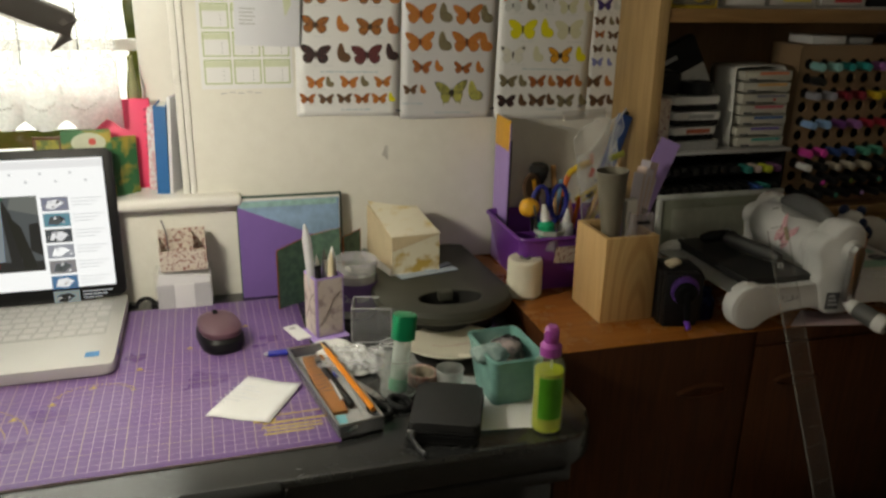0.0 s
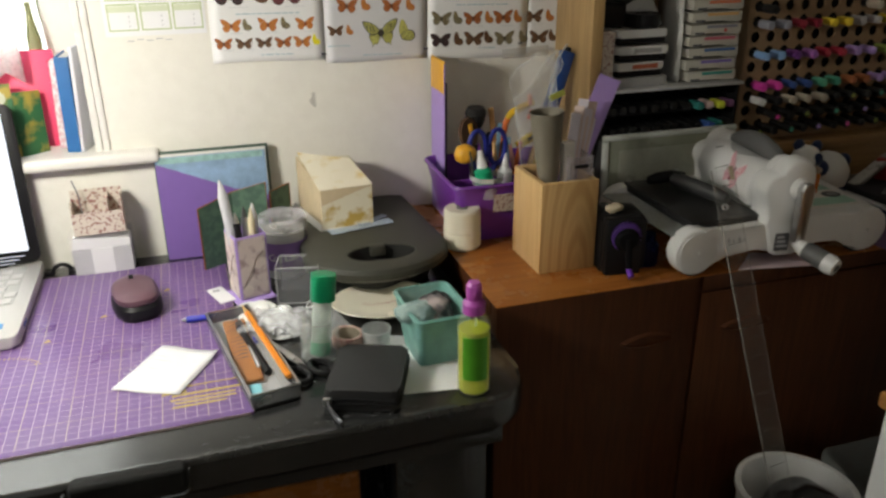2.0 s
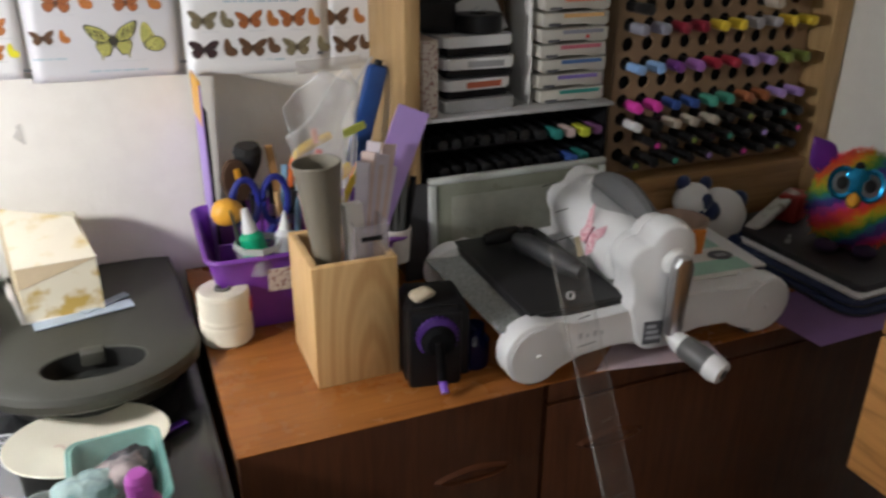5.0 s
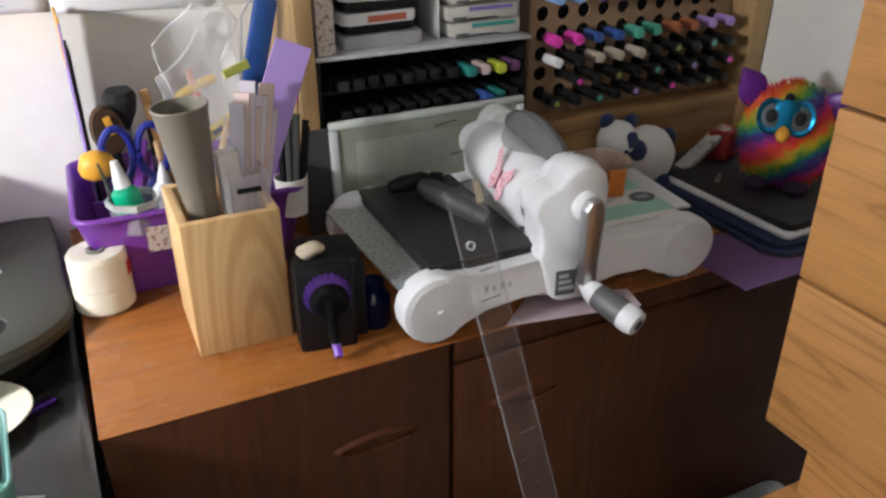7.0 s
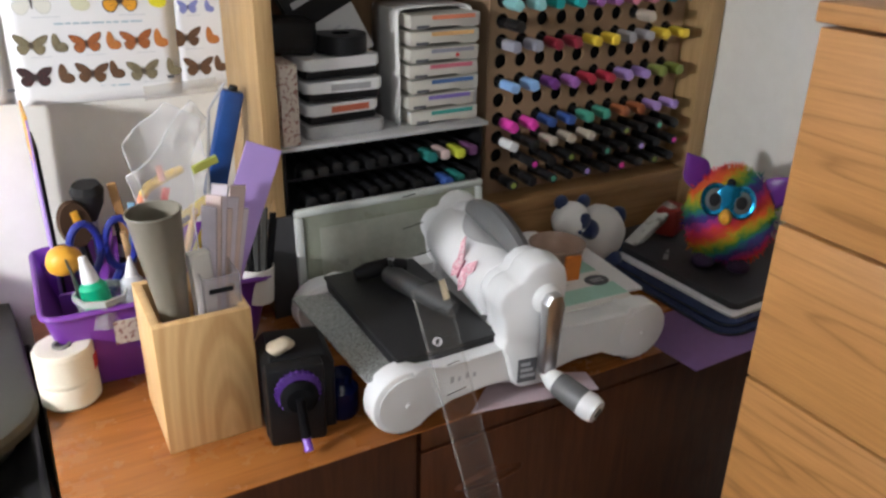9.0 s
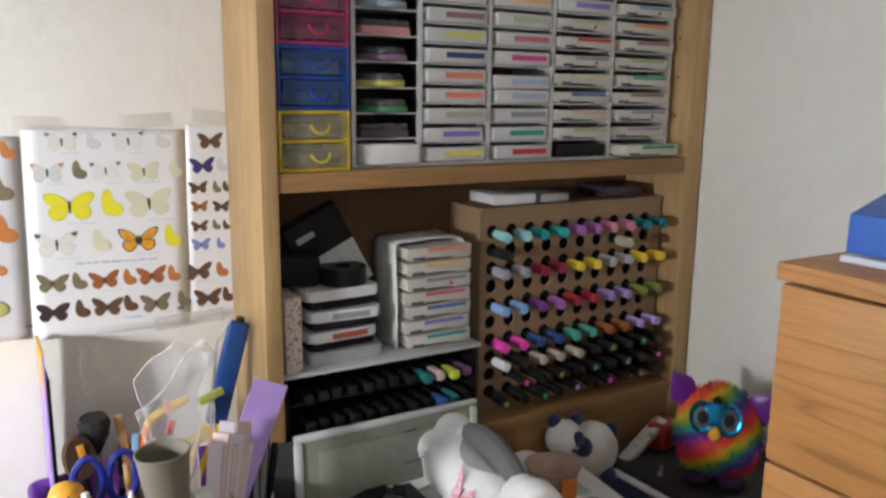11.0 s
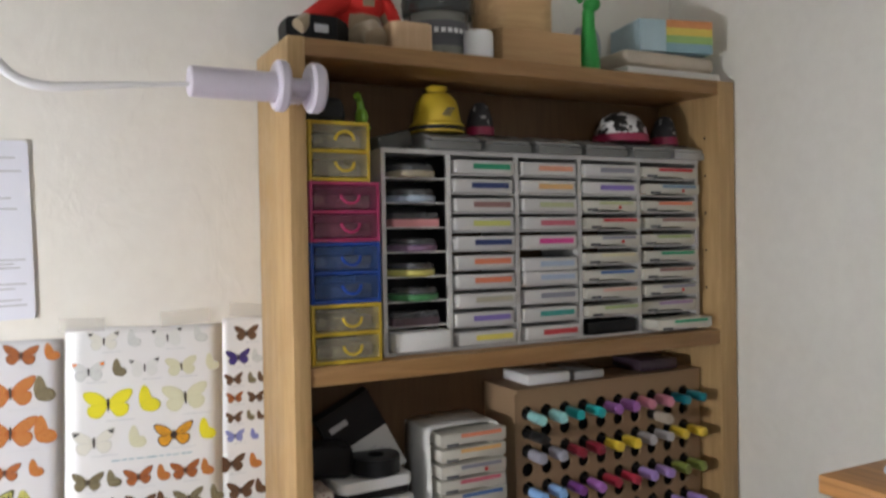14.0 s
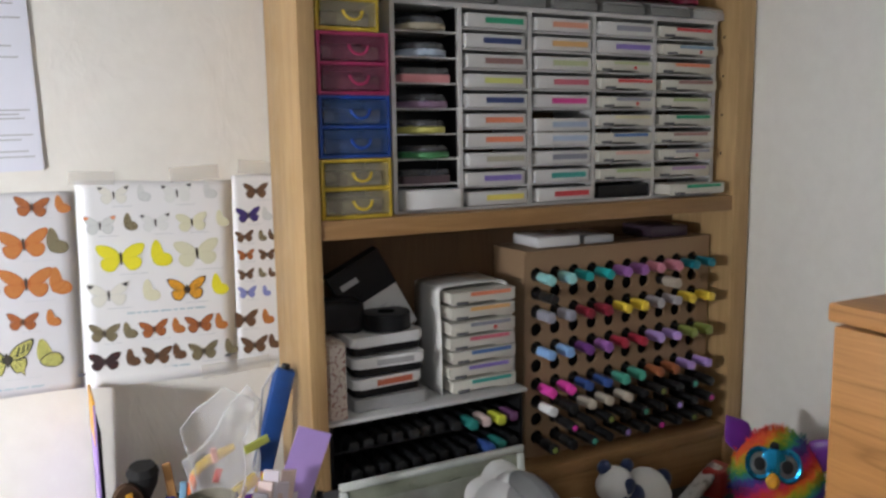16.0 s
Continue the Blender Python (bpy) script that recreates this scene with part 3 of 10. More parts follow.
# ---- shelf hutch on the sideboard ----
HX0, HX1, HY, HT = 0.918, 1.649, 1.226, 1.628
hut = thing("bookcase", pose(0, 0, SZ), "tall oak veneer open bookcase standing on the sideboard", "bookcase")
z = SZ
part("side_panel", boxm(HX0, HX0 + 0.021, HY, WALL - 0.003, 0, HT - z, 0.001), OAK_Z, hut)
part("side_panel", boxm(HX1 - 0.034, HX1, HY, WALL - 0.003, 0, HT - z, 0.001), OAK_Z, hut)
part("top_board", boxm(HX0 + 0.021, HX1 - 0.034, HY + 0.001, WALL - 0.003, HT - z - 0.022, HT - z - 0.0005, 0.001), OAK_SHADED_X, hut)
part("shelf", boxm(HX0 + 0.021, HX1 - 0.034, HY + 0.002, WALL - 0.01, 1.211 - z, 1.234 - z, 0.001), OAK_SHADED_X, hut)
part("shelf", boxm(HX0 + 0.021, HX1 - 0.034, HY + 0.002, WALL - 0.01, 0.838 - z, 0.858 - z, 0.001), OAK_SHADED_X, hut)
part("plinth_rail", boxm(HX0 + 0.021, HX1 - 0.034, HY + 0.006, HY + 0.022, 0, 0.838 - z, 0.001), OAK_SHADED_X, hut)
# back oak darker still, with the shade of the case in its colour
part("back_panel", boxm(HX0 + 0.021, HX1 - 0.034, WALL - 0.01, WALL - 0.004, 0, HT - z - 0.022), wood("oak_back_shaded", (0.09, 0.046, 0.019), (0.14, 0.075, 0.03), 2, 0.55), hut)
# black discs on the panel stand in for shaded peg holes
for zz in (1.3, 1.36, 1.42, 1.48, 1.54):
    part("peg_hole_disc", lathe([(0.0, 0.0003), (0.0022, 0.0003), (0.0022, 0.0)], 10), BLACK, hut, m=pose(HX1 - 0.0341, HY + 0.03, zz - z, 0, -90, 0))

# ---- chest of drawers on the white cabinet ----
CX, CY = 1.172, 0.716
CABZ = 0.682
cab = thing("white_cabinet", pose(1.09, CY - 0.9, 0), "white cabinet with an oak top beside the desk", "cabinet")
part("body", boxm(0.008, 0.5, 0.01, 0.872, 0.0, CABZ - 0.022, 0.002), surf("white_laminate", (0.74, 0.74, 0.75), 0.35, vary=0.03), cab)
part("top", boxm(0, 0.52, 0, 0.88, CABZ - 0.022, CABZ, 0.003), BEECH_Y, cab, "oak veneer top")
chest = thing("chest_of_drawers", pose(CX, CY - 0.62, CABZ), "oak veneer chest of drawers with plain fronts on a plinth", "chest of drawers")
part("plinth", boxm(0.025, 0.36, 0.03, 0.59, 0.0, 0.072, 0.001), BEECH_Y, chest)
part("body", boxm(0.018, 0.38, 0.004, 0.616, 0.072, 0.5065), BEECH_Y, chest)
for z0, z1 in ((0.070, 0.2125), (0.2155, 0.354), (0.357, 0.504)):
    part("drawer_front", boxm(0, 0.017, 0, 0.62, z0, z1, 0.0015), BEECH_Y, chest)
part("top", boxm(-0.002, 0.39, -0.004, 0.6245, 0.5068, 0.5215, 0.002), BEECH_Y, chest)
fl = thing("box_file", pose(1.215, 0.424, CABZ + 0.5216), "blue lidded plastic file box on the chest of drawers", "file box")
BLUEP = surf("blue_plastic", (0.02, 0.10, 0.42), 0.35, vary=0.08)
part("tray", boxm(-0.004, 0.245, -0.003, 0.272, 0.0, 0.006, 0.002), surf("pale_blue_plastic", (0.55, 0.58, 0.66), 0.4), fl)
part("lid", prism([(0, 0), (0.24, 0), (0.24, 0.032), (0.07, 0.052), (0, 0.03)], 0.27, Matrix(((1, 0, 0, 0), (0, 0, 1, 0), (0, 1, 0, 0.008), (0, 0, 0, 1))), 0.002), BLUEP, fl)

# ---- desk ----
DZ = 0.730
desk = thing("desk", pose(0, 0, 0), "black moulded plastic folding table with a carry-handle slot, scuffed edge", "table")


def desk_outline():
    pts = [(-0.95, 1.365), (-0.95, 0.742)]
    for k in range(9):
        a = radians(-88 + 88 * k / 8)
        pts.append((0.574 + 0.060 * math.cos(a), 0.828 + 0.060 * math.sin(a)))
    return pts + [(0.634, 1.365)]


part("tabletop", prism(desk_outline(), 0.046, pose(0, 0, DZ - 0.046), 0.009), DESK, desk)
# no hole is cut: a black block stands in for the slot's shade
slot = part("handle_slot", boxm(0.110, 0.226, 0.7465, 0.770, DZ - 0.029, DZ + 0.0007, 0.006, 3), surf("slot_shadow_black", (0.004, 0.004, 0.004), 0.9), desk, "carry-handle slot in the table edge, its shade a black block")
part("slot_lip", tube([(0.107, 0.7475, DZ - 0.004), (0.109, 0.7465, DZ - 0.026), (0.114, 0.7462, DZ - 0.0305), (0.222, 0.7472, DZ - 0.0305), (0.228, 0.7478, DZ - 0.024), (0.229, 0.750, DZ - 0.002)], 0.0017, 6), DESK, slot)
part("apron", boxm(-0.92, 0.60, 0.79, 1.33, DZ - 0.082, DZ - 0.046, 0.004), DESK, desk)
for x in (-0.86, 0.47):
    part("leg", boxm(x, x + 0.13, 0.84, 0.91, 0, DZ - 0.075, 0.012), DESK, desk)
    part("leg", boxm(x, x + 0.13, 1.24, 1.31, 0, DZ - 0.075, 0.012), DESK, desk)
    part("brace", boxm(x + 0.05, x + 0.08, 0.91, 1.24, 0.2, 0.26, 0.008), DESK, desk)
SCUFF = surf("pale_scuffs", (0.10, 0.10, 0.10), 0.8, vary=0.4)
rs = random.Random(4)
for k in range(34):
    x = 0.235 + 0.25 * rs.random()
    y = 0.752 + 0.05 * (x - 0.1) + 0.030 * rs.random()
    part("scuff", roughen(boxm(-0.004, 0.004, -0.0006, 0.0006, 0, 0.0003), 0.001, 300, k), SCUFF, desk, m=pose(x, y + 0.006, DZ + 0.0001, 0, 0, rs.uniform(-40, 70)))

under = thing("drawer_unit", pose(0.03, 0.86, 0), "small brown wooden drawer unit under the desk", "drawers")
part("body", boxm(0, 0.40, 0.012, 0.4, 0, 0.6, 0.002), TEAK_SHADED_Z, under)
for k in range(3):
    dr = part("drawer_front", boxm(0.004, 0.396, 0, 0.012, 0.03 + 0.19 * k, 0.212 + 0.19 * k, 0.002), TEAK_X, under)
    part("knob", lathe([(0, 0.02), (0.01, 0.018), (0.012, 0.01), (0.006, 0.0)], 16, pose(0.2, 0, 0.12 + 0.19 * k, 90)), TEAK_DARK, dr)

# craft mat
MX0, MX1, MY0, MY1, MZ = -0.615, 0.304, 0.826, 1.312, DZ + 0.003
cm = thing("cutting_mat", pose(MX1, MY0, DZ, 0, 0, 1.2), "purple self-healing cutting mat with yellow grid print", "cutting mat")
part("mat", prism(round_rect(MX1 - MX0, MY1 - MY0, 0.006), 0.003, pose((MX0 - MX1) / 2, (MY1 - MY0) / 2, 0)), mat_grid(), cm)
for k, (x, y, w, h) in enumerate(((-0.055, 0.083, 0.088, 0.0022), (-0.088, 0.073, 0.028, 0.007), (-0.050, 0.065, 0.082, 0.004), (-0.055, 0.055, 0.076, 0.003), (-0.052, 0.047, 0.07, 0.003), (-0.060, 0.039, 0.062, 0.003))):
    part("print_bar", boxm(x - w / 2, x + w / 2, y - h / 2, y + h / 2, 0.0031, 0.0034), YELLOW_PRINT, cm, "yellow printed lettering")
for x, y in ((-0.094, 0.377), (-0.181, 0.315), (-0.250, 0.261), (-0.308, 0.220), (-0.355, 0.185), (-0.396, 0.157)):
    part("arrow_print", prism([(-0.004, -0.003), (0.006, -0.001), (0.001, 0.006)], 0.0004, pose(x, y, 0.003)), YELLOW_PRINT, cm)
MATB = surf("plain_purple_border", (0.135, 0.066, 0.225), 0.34, vary=0.12)
for x0, x1, y0, y1 in ((MX0 - MX1 + 0.003, -0.003, 0.0015, 0.0095), (-0.0095, -0.0015, 0.0095, MY1 - MY0 - 0.003)):
    part("border", boxm(x0, x1, y0, y1, 0.0031, 0.0034), MATB, cm)
# fan of fine degree ticks
for k in range(25):
    a = radians(10 + 160 * k / 24)
    part("tick_print", boxm(-0.0004, 0.0004, 0, 0.006, 0.0031, 0.0034), YELLOW_PRINT, cm, m=pose(-0.302 + 0.046 * math.cos(a), 0.196 + 0.030 * math.sin(a), 0, 0, 0, math.degrees(a) - 90))
for r in (0.05, 0.075, 0.1):
    part("arc_print", tube(arc((-0.47, 0.1, 0.0031), r, 10, 170, 24, "xy"), 0.0005, 4), YELLOW_PRINT, cm)

# laptop
lap = thing("laptop", pose(0.017, 1.072, MZ, 0, 0, 0.8), "open silver laptop with a black-framed lit screen on the mat", "laptop")
ALU = surf("silver_laptop_shell", (0.56, 0.55, 0.53), 0.38, 0.25, vary=0.04, grain=500)
part("base", prism(round_rect(0.415, 0.272, 0.012), 0.017, pose(-0.2075, 0.136, 0.003), 0.003), ALU, lap)
for x, y in ((-0.38, 0.03), (-0.03, 0.03), (-0.38, 0.24), (-0.03, 0.24)):
    part("foot", lathe([(0, 0), (0.008, 0), (0.008, 0.0035), (0, 0.0035)], 12, pose(x, y, 0)), BLACK, lap)
part("keyboard_deck", boxm(-0.39, -0.020, 0.105, 0.245, 0.0202, 0.0206), surf("grey_key_well", (0.42, 0.42, 0.41), 0.5), lap)
KEY = boxm(-0.0083, 0.0083, -0.0083, 0.0083, 0, 0.0016, 0.0012, 1)
key0 = None
KEYM = surf("silver_keys", (0.54, 0.53, 0.52), 0.45, vary=0.04)
for r in range(6):
    n = 18
    for k in range(n):
        x, y = -0.380 + 0.0205 * k + 0.003 * (r % 3), 0.117 + 0.0225 * r
        if x > -0.026 or (r == 0 and 4 < k < 9):
            continue
        mm = pose(x, y, 0.0206)
        if key0 is None:
            key0 = part("key", KEY, KEYM, lap, m=mm)
        else:
            again(key0, "key", lap, mm)
part("space_bar", boxm(-0.30, -0.205, 0.109, 0.125, 0.0206, 0.0222, 0.001, 1), KEYM, lap)
part("touchpad", boxm(-0.29, -0.18, 0.015, 0.088, 0.0201, 0.0206, 0.0002, 1), surf("touchpad_grey", (0.5, 0.5, 0.49), 0.35), lap)
part("sticker", boxm(-0.041, -0.022, 0.028, 0.044, 0.0201, 0.0206), surf("blue_sticker", (0.03, 0.22, 0.5), 0.35), lap, "small blue maker's sticker")
part("port", boxm(0.0, 0.0006, 0.05, 0.07, 0.007, 0.013), surf("blue_port", (0.03, 0.08, 0.4), 0.4), lap)
HINGE = pose(0, 0.262, 0.021, -3.5)
lid = part("screen_lid", prism(round_rect(0.415, 0.250, 0.012), 0.007, HINGE @ pose(-0.2075, 0, 0.128, 90) @ pose(0, 0, 0), 0.002), BLACK, lap, "black-framed laptop screen")
part("hinge", tube([(-0.36, 0.260, 0.022), (-0.05, 0.260, 0.022)], 0.006, 10), BLACK, lap)
SCR = glow("screen_white", (0.80, 0.84, 1.0), 5.2)
SM = HINGE @ pose(-0.2075, -0.0076, 0.131, 90)


def screen_piece(name, x0, x1, y0, y1, mat, lift=0.0, label=""):
    return part(name, boxm(x0, x1, y0, y1, lift, lift + 0.0003), mat, lid, label, m=SM)


screen_piece("display", -0.192, 0.192, -0.108, 0.108, SCR, 0, "lit video page on the display")
SG, SL = glow("screen_grey", (0.62, 0.66, 0.80), 4.0), glow("screen_pale", (0.76, 0.79, 0.95), 4.5)
screen_piece("toolbar", -0.192, 0.192, 0.093, 0.105, SL, 0.0004)
screen_piece("video", -0.19, 0.088, -0.075, 0.050, glow("screen_video_pale", (0.42, 0.52, 0.70), 2.0), 0.0004, "paused video picture")


def screen_shape(name, pts, mat, lift):
    part(name, prism(pts, 0.0003, pose(0, 0, lift)), mat, lid, m=SM)


VDK, VMID, VBL = glow("screen_video_dark", (0.03, 0.035, 0.04), 1.0), glow("screen_video_mid", (0.20, 0.24, 0.30), 1.4), glow("screen_video_black", (0.015, 0.02, 0.015), 1.0)
screen_shape("video_shade", [(-0.19, -0.075), (0.088, -0.075), (0.088, -0.058), (-0.19, -0.052)], VDK, 0.0008)
screen_shape("video_shade", [(0.030, -0.058), (0.088, -0.058), (0.088, 0.050), (0.036, 0.050)], VMID, 0.0008)
screen_shape("video_stem", [(0.040, -0.070), (0.056, -0.070), (0.048, 0.020), (0.036, 0.048), (0.034, 0.020)], VDK, 0.0012)
screen_shape("video_stem", [(0.058, -0.070), (0.078, -0.070), (0.060, 0.000), (0.040, 0.024)], VBL, 0.0014)
screen_shape("video_stem", [(0.070, -0.040), (0.088, -0.050), (0.088, 0.006), (0.072, 0.004)], VDK, 0.0013)
screen_shape("video_stem", [(0.044, 0.030), (0.088, 0.018), (0.088, 0.050), (0.050, 0.050)], glow("screen_video_grey", (0.34, 0.38, 0.42), 1.6), 0.0011)
screen_shape("video_leaf", [(0.020, 0.040), (0.040, 0.046), (0.036, 0.050), (0.018, 0.050)], glow("screen_video_green", (0.03, 0.28, 0.16), 1.6), 0.0013)
screen_shape("video_spot", [(0.004, -0.066), (0.022, -0.066), (0.020, -0.054), (0.006, -0.052)], glow("screen_video_red", (0.5, 0.05, 0.05), 1.6), 0.0013)
for k in range(7):
    y = 0.046 - 0.0265 * k
    c = ((0.35, 0.38, 0.6), (0.2, 0.5, 0.75), (0.1, 0.12, 0.16), (0.5, 0.55, 0.75), (0.4, 0.4, 0.5), (0.1, 0.3, 0.7), (0.4, 0.5, 0.6))[k]
    screen_piece("thumbnail", 0.094, 0.134, y - 0.0225, y, glow("thumb_%s" % "abcdefg"[k], c, 2.2), 0.0004, "small video picture")
    screen_shape("thumb_shape", [(0.100, y - 0.018), (0.112 + 0.003 * (k % 3), y - 0.020), (0.128, y - 0.010), (0.118, y - 0.004), (0.104, y - 0.006)], (SL, VMID, SL, SCR, VMID, SL, VDK)[k], 0.0008)
    rk_ = random.Random(k + 5)
    for q in range(4):
        tx_, ty_ = 0.095 + rk_.uniform(0, 0.030), y - 0.020 + rk_.uniform(0, 0.012)
        screen_shape("thumb_shape", [(tx_, ty_), (tx_ + rk_.uniform(0.002, 0.009), ty_ + rk_.uniform(-0.001, 0.002)), (tx_ + rk_.uniform(0.001, 0.008), ty_ + rk_.uniform(0.002, 0.007))], (VDK, SL, VMID, SG)[q], 0.0012 + 0.0001 * q)
    for q in range(3):
        screen_piece("text_bar", 0.139, 0.139 + (0.046, 0.038, 0.03)[q], y - 0.0040 - 0.0055 * q, y - 0.0028 - 0.0055 * q, SG, 0.0004)
for k in range(7):
    screen_piece("icon", 0.03 + 0.022 * k, 0.034 + 0.022 * k, 0.070 + 0.013 * (k % 2), 0.074 + 0.013 * (k % 2), SG, 0.0008)

plug = thing("power_plug", pose(0.043, 1.315, DZ), "black laptop charger lead bent in a loop", "cable")
part("lead", tube(arc((0, 0, 0.006), 0.015, 0, 180, 12) + [(-0.03, 0.01, 0.005), (-0.05, 0.02, 0.004)], 0.0035, 8), BLACK, plug)
part("connector", boxm(0.008, 0.02, -0.006, 0.006, 0, 0.012, 0.002), BLACK, plug)

# mouse
ms = thing("computer_mouse", pose(0.163, 1.150, MZ, 0, 0, 12), "black wireless mouse with a mauve top", "mouse")
MAUVE = surf("mauve_plastic", (0.115, 0.055, 0.075), 0.4, vary=0.15)


def mouse_shell(h0, h1, k):
    bm = bmesh.new()
    prof = []
    n = 24
    for zf, s in ((0.0, 0.93), (0.25, 1.0), (0.6, 0.98), (0.85, 0.86), (1.0, 0.6)):
        prof.append([bm.verts.new((s * k * 0.034 * math.copysign(abs(math.cos(2 * math.pi * i / n)) ** 0.75, math.cos(2 * math.pi * i / n)), s * k * 0.052 * math.copysign(abs(math.sin(2 * math.pi * i / n)) ** 0.8, math.sin(2 * math.pi * i / n)), h0 + (h1 - h0) * zf)) for i in range(n)])
    for a, b in zip(prof, prof[1:]):
        for i in range(n):
            bm.faces.new((a[i], a[(i + 1) % n], b[(i + 1) % n], b[i]))
    bm.faces.new(prof[-1])
    bm.faces.new(prof[0][::-1])
    return bm


part("body", mouse_shell(0.0, 0.030, 1.0), BLACK, ms)
part("top_shell", mouse_shell(0.022, 0.039, 0.93), MAUVE, ms, "mauve top shell")
part("wheel", lathe([(0, -0.003), (0.007, -0.003), (0.007, 0.003), (0, 0.003)], 16, pose(0, 0.028, 0.036, 0, 90)), BLACK, ms)

# note
nt = thing("paper_note", pose(0.207, 0.955, MZ + 0.0003), "white paper note with handwriting on the mat", "note")
bm = bmesh.new()
NC = [Vector((-0.008, 0.066, 0)), Vector((0.064, 0.024, 0)), Vector((0.013, -0.067, 0)), Vector((-0.066, -0.029, 0))]
gr = [[bm.verts.new(NC[0].lerp(NC[1], i / 8).lerp(NC[3].lerp(NC[2], i / 8), j / 8) + Vector((0, 0, 0.0012 + 0.0009 * math.sin(i * 1.1) + (0.003 if i == 8 and j < 2 else 0)))) for j in range(9)] for i in range(9)]
for i in range(8):
    for j in range(8):
        bm.faces.new((gr[i][j], gr[i + 1][j], gr[i + 1][j + 1], gr[i][j + 1]))
sheet = part("sheet", bm, PAPER, nt)
mod = sheet.modifiers.new("thick", "SOLIDIFY")
mod.thickness = 0.0003
for k in range(6):
    part("handwriting_bar", boxm(-0.02, -0.02 + (0.03, 0.042, 0.026, 0.05, 0.03, 0.015)[k], -0.0004, 0.0004, 0.0022, 0.0026), surf("pale_blue_ink", (0.60, 0.63, 0.70), 0.7), nt, m=pose(-0.006 - 0.006 * k, 0.032 - 0.008 * k, 0.0008, 0, 0, -31))

# pencil tin
tin = thing("pencil_tin", pose(0.302, 0.832, DZ + 0.003, 0, 0, 10.5), "open black pencil tin with a tiger-print case and pens", "pencil tin")
TW, TL = 0.058, 0.235
part("bottom", boxm(0, TW, 0, TL, 0, 0.0015, 0.0005), surf("pale_tin_floor", (0.46, 0.47, 0.48), 0.35), tin)
rim = bmesh.new()
add_box(rim, -0.001, 0.001, 0, TL, 0, 0.017, 0.0005)
add_box(rim, TW - 0.001, TW + 0.001, 0, TL, 0, 0.017, 0.0005)
add_box(rim, 0.001, TW - 0.001, -0.001, 0.001, 0, 0.017, 0.0005)
add_box(rim, 0.001, TW - 0.001, TL - 0.001, TL + 0.001, 0, 0.017, 0.0005)
part("wall", rim, film("smoky_tin_side", (0.16, 0.16, 0.17), 0.75, 0.2), tin)
part("rim_bead", tube([(0, 0, 0.0175), (TW, 0, 0.0175), (TW, TL, 0.0175), (0, TL, 0.0175), (0, 0, 0.0175)], 0.0019, 6), SILVER, tin)


def pen(name, label, p0, p1, r, col, tip=None, tipcol=None, cat="pen", hexa=False, grp="pens in the pencil tin"):
    a, b = Vector(p0), Vector(p1)
    q = (b - a).to_track_quat("Z", "Y").to_matrix().to_4x4()
    ln = (b - a).length
    t = thing(name, Matrix.Translation(a) @ q, label, cat, grp)
    part("barrel", lathe([(0, 0), (r * 0.9, 0), (r, 0.002), (r, ln * 0.86), (r * 0.85, ln * 0.88), (0, ln * 0.88)], 6 if hexa else 12), col, t)
    part("tip", lathe([(r * 0.85, ln * 0.88), (r * 0.6, ln * 0.93), (r * 0.18, ln), (0, ln)], 10), tipcol or SILVER, t)
    return t


def tin_pt(x, y, z):
    return pose(0.302, 0.832, DZ + 0.003, 0, 0, 10.5) @ Vector((x, y, z))


tg = thing("glasses_case", Matrix.Translation(tin_pt(0.022, 0.125, 0.002)) @ pose(0, 0, 0, 0, 0, 4), "flat brown tiger-striped card sleeve lying in the tin", "sleeve")
part("sleeve", boxm(-0.015, 0.015, -0.075, 0.095, 0, 0.006, 0.002), surf("tan_leather", (0.36, 0.15, 0.05), 0.55, vary=0.15), tg)
rs = random.Random(9)
for k in range(12):
    y = -0.02 + 0.0095 * k
    part("stripe", roughen(prism([(-0.013, 0), (0.002, 0.003), (0.012, 0.0), (0.002, 0.005)], 0.0004, pose(rs.uniform(-0.002, 0.002), y, 0.0061, 0, 0, rs.uniform(-14, 14))), 0.0006, 300, k), INK, tg)
pen("pencil", "orange wooden pencil in the open tin", tin_pt(0.052, 0.02, 0.018), tin_pt(0.050, 0.232, 0.020), 0.0042, paint("orange_paint", (0.75, 0.25, 0.02)), tipcol=PINE, cat="pencil", hexa=True)
pen("fountain_pen", "black pen with chrome tip in the tin", tin_pt(0.037, 0.06, 0.006), tin_pt(0.034, 0.21, 0.008), 0.005, BLACK, tipcol=SILVER)
pen("ballpoint_pen", "clear ballpoint pen with a blue end", tin_pt(0.046, 0.012, 0.006), tin_pt(0.044, 0.16, 0.007), 0.004, CLEAR, tipcol=surf("blue_ink", (0.02, 0.03, 0.4), 0.4))
pen("metal_pen", "slim silver metal pen in the tin", tin_pt(0.030, 0.075, 0.007), tin_pt(0.040, 0.222, 0.008), 0.0035, SILVER)
tagged(part("eraser", boxm(-0.007, 0.007, -0.018, 0.018, 0, 0.006, 0.002), surf("turquoise_rubber", (0.25, 0.62, 0.70), 0.6), m=Matrix.Translation(tin_pt(0.012, 0.024, 0.002))), "small turquoise eraser in the tin", "eraser")
pen("blue_pen", "blue ballpoint pen lying on the mat", (0.283, 1.079, MZ + 0.005), (0.224, 1.080, MZ + 0.005), 0.0045, paint("blue_pen_plastic", (0.02, 0.03, 0.42)), tipcol=SILVER, grp="")

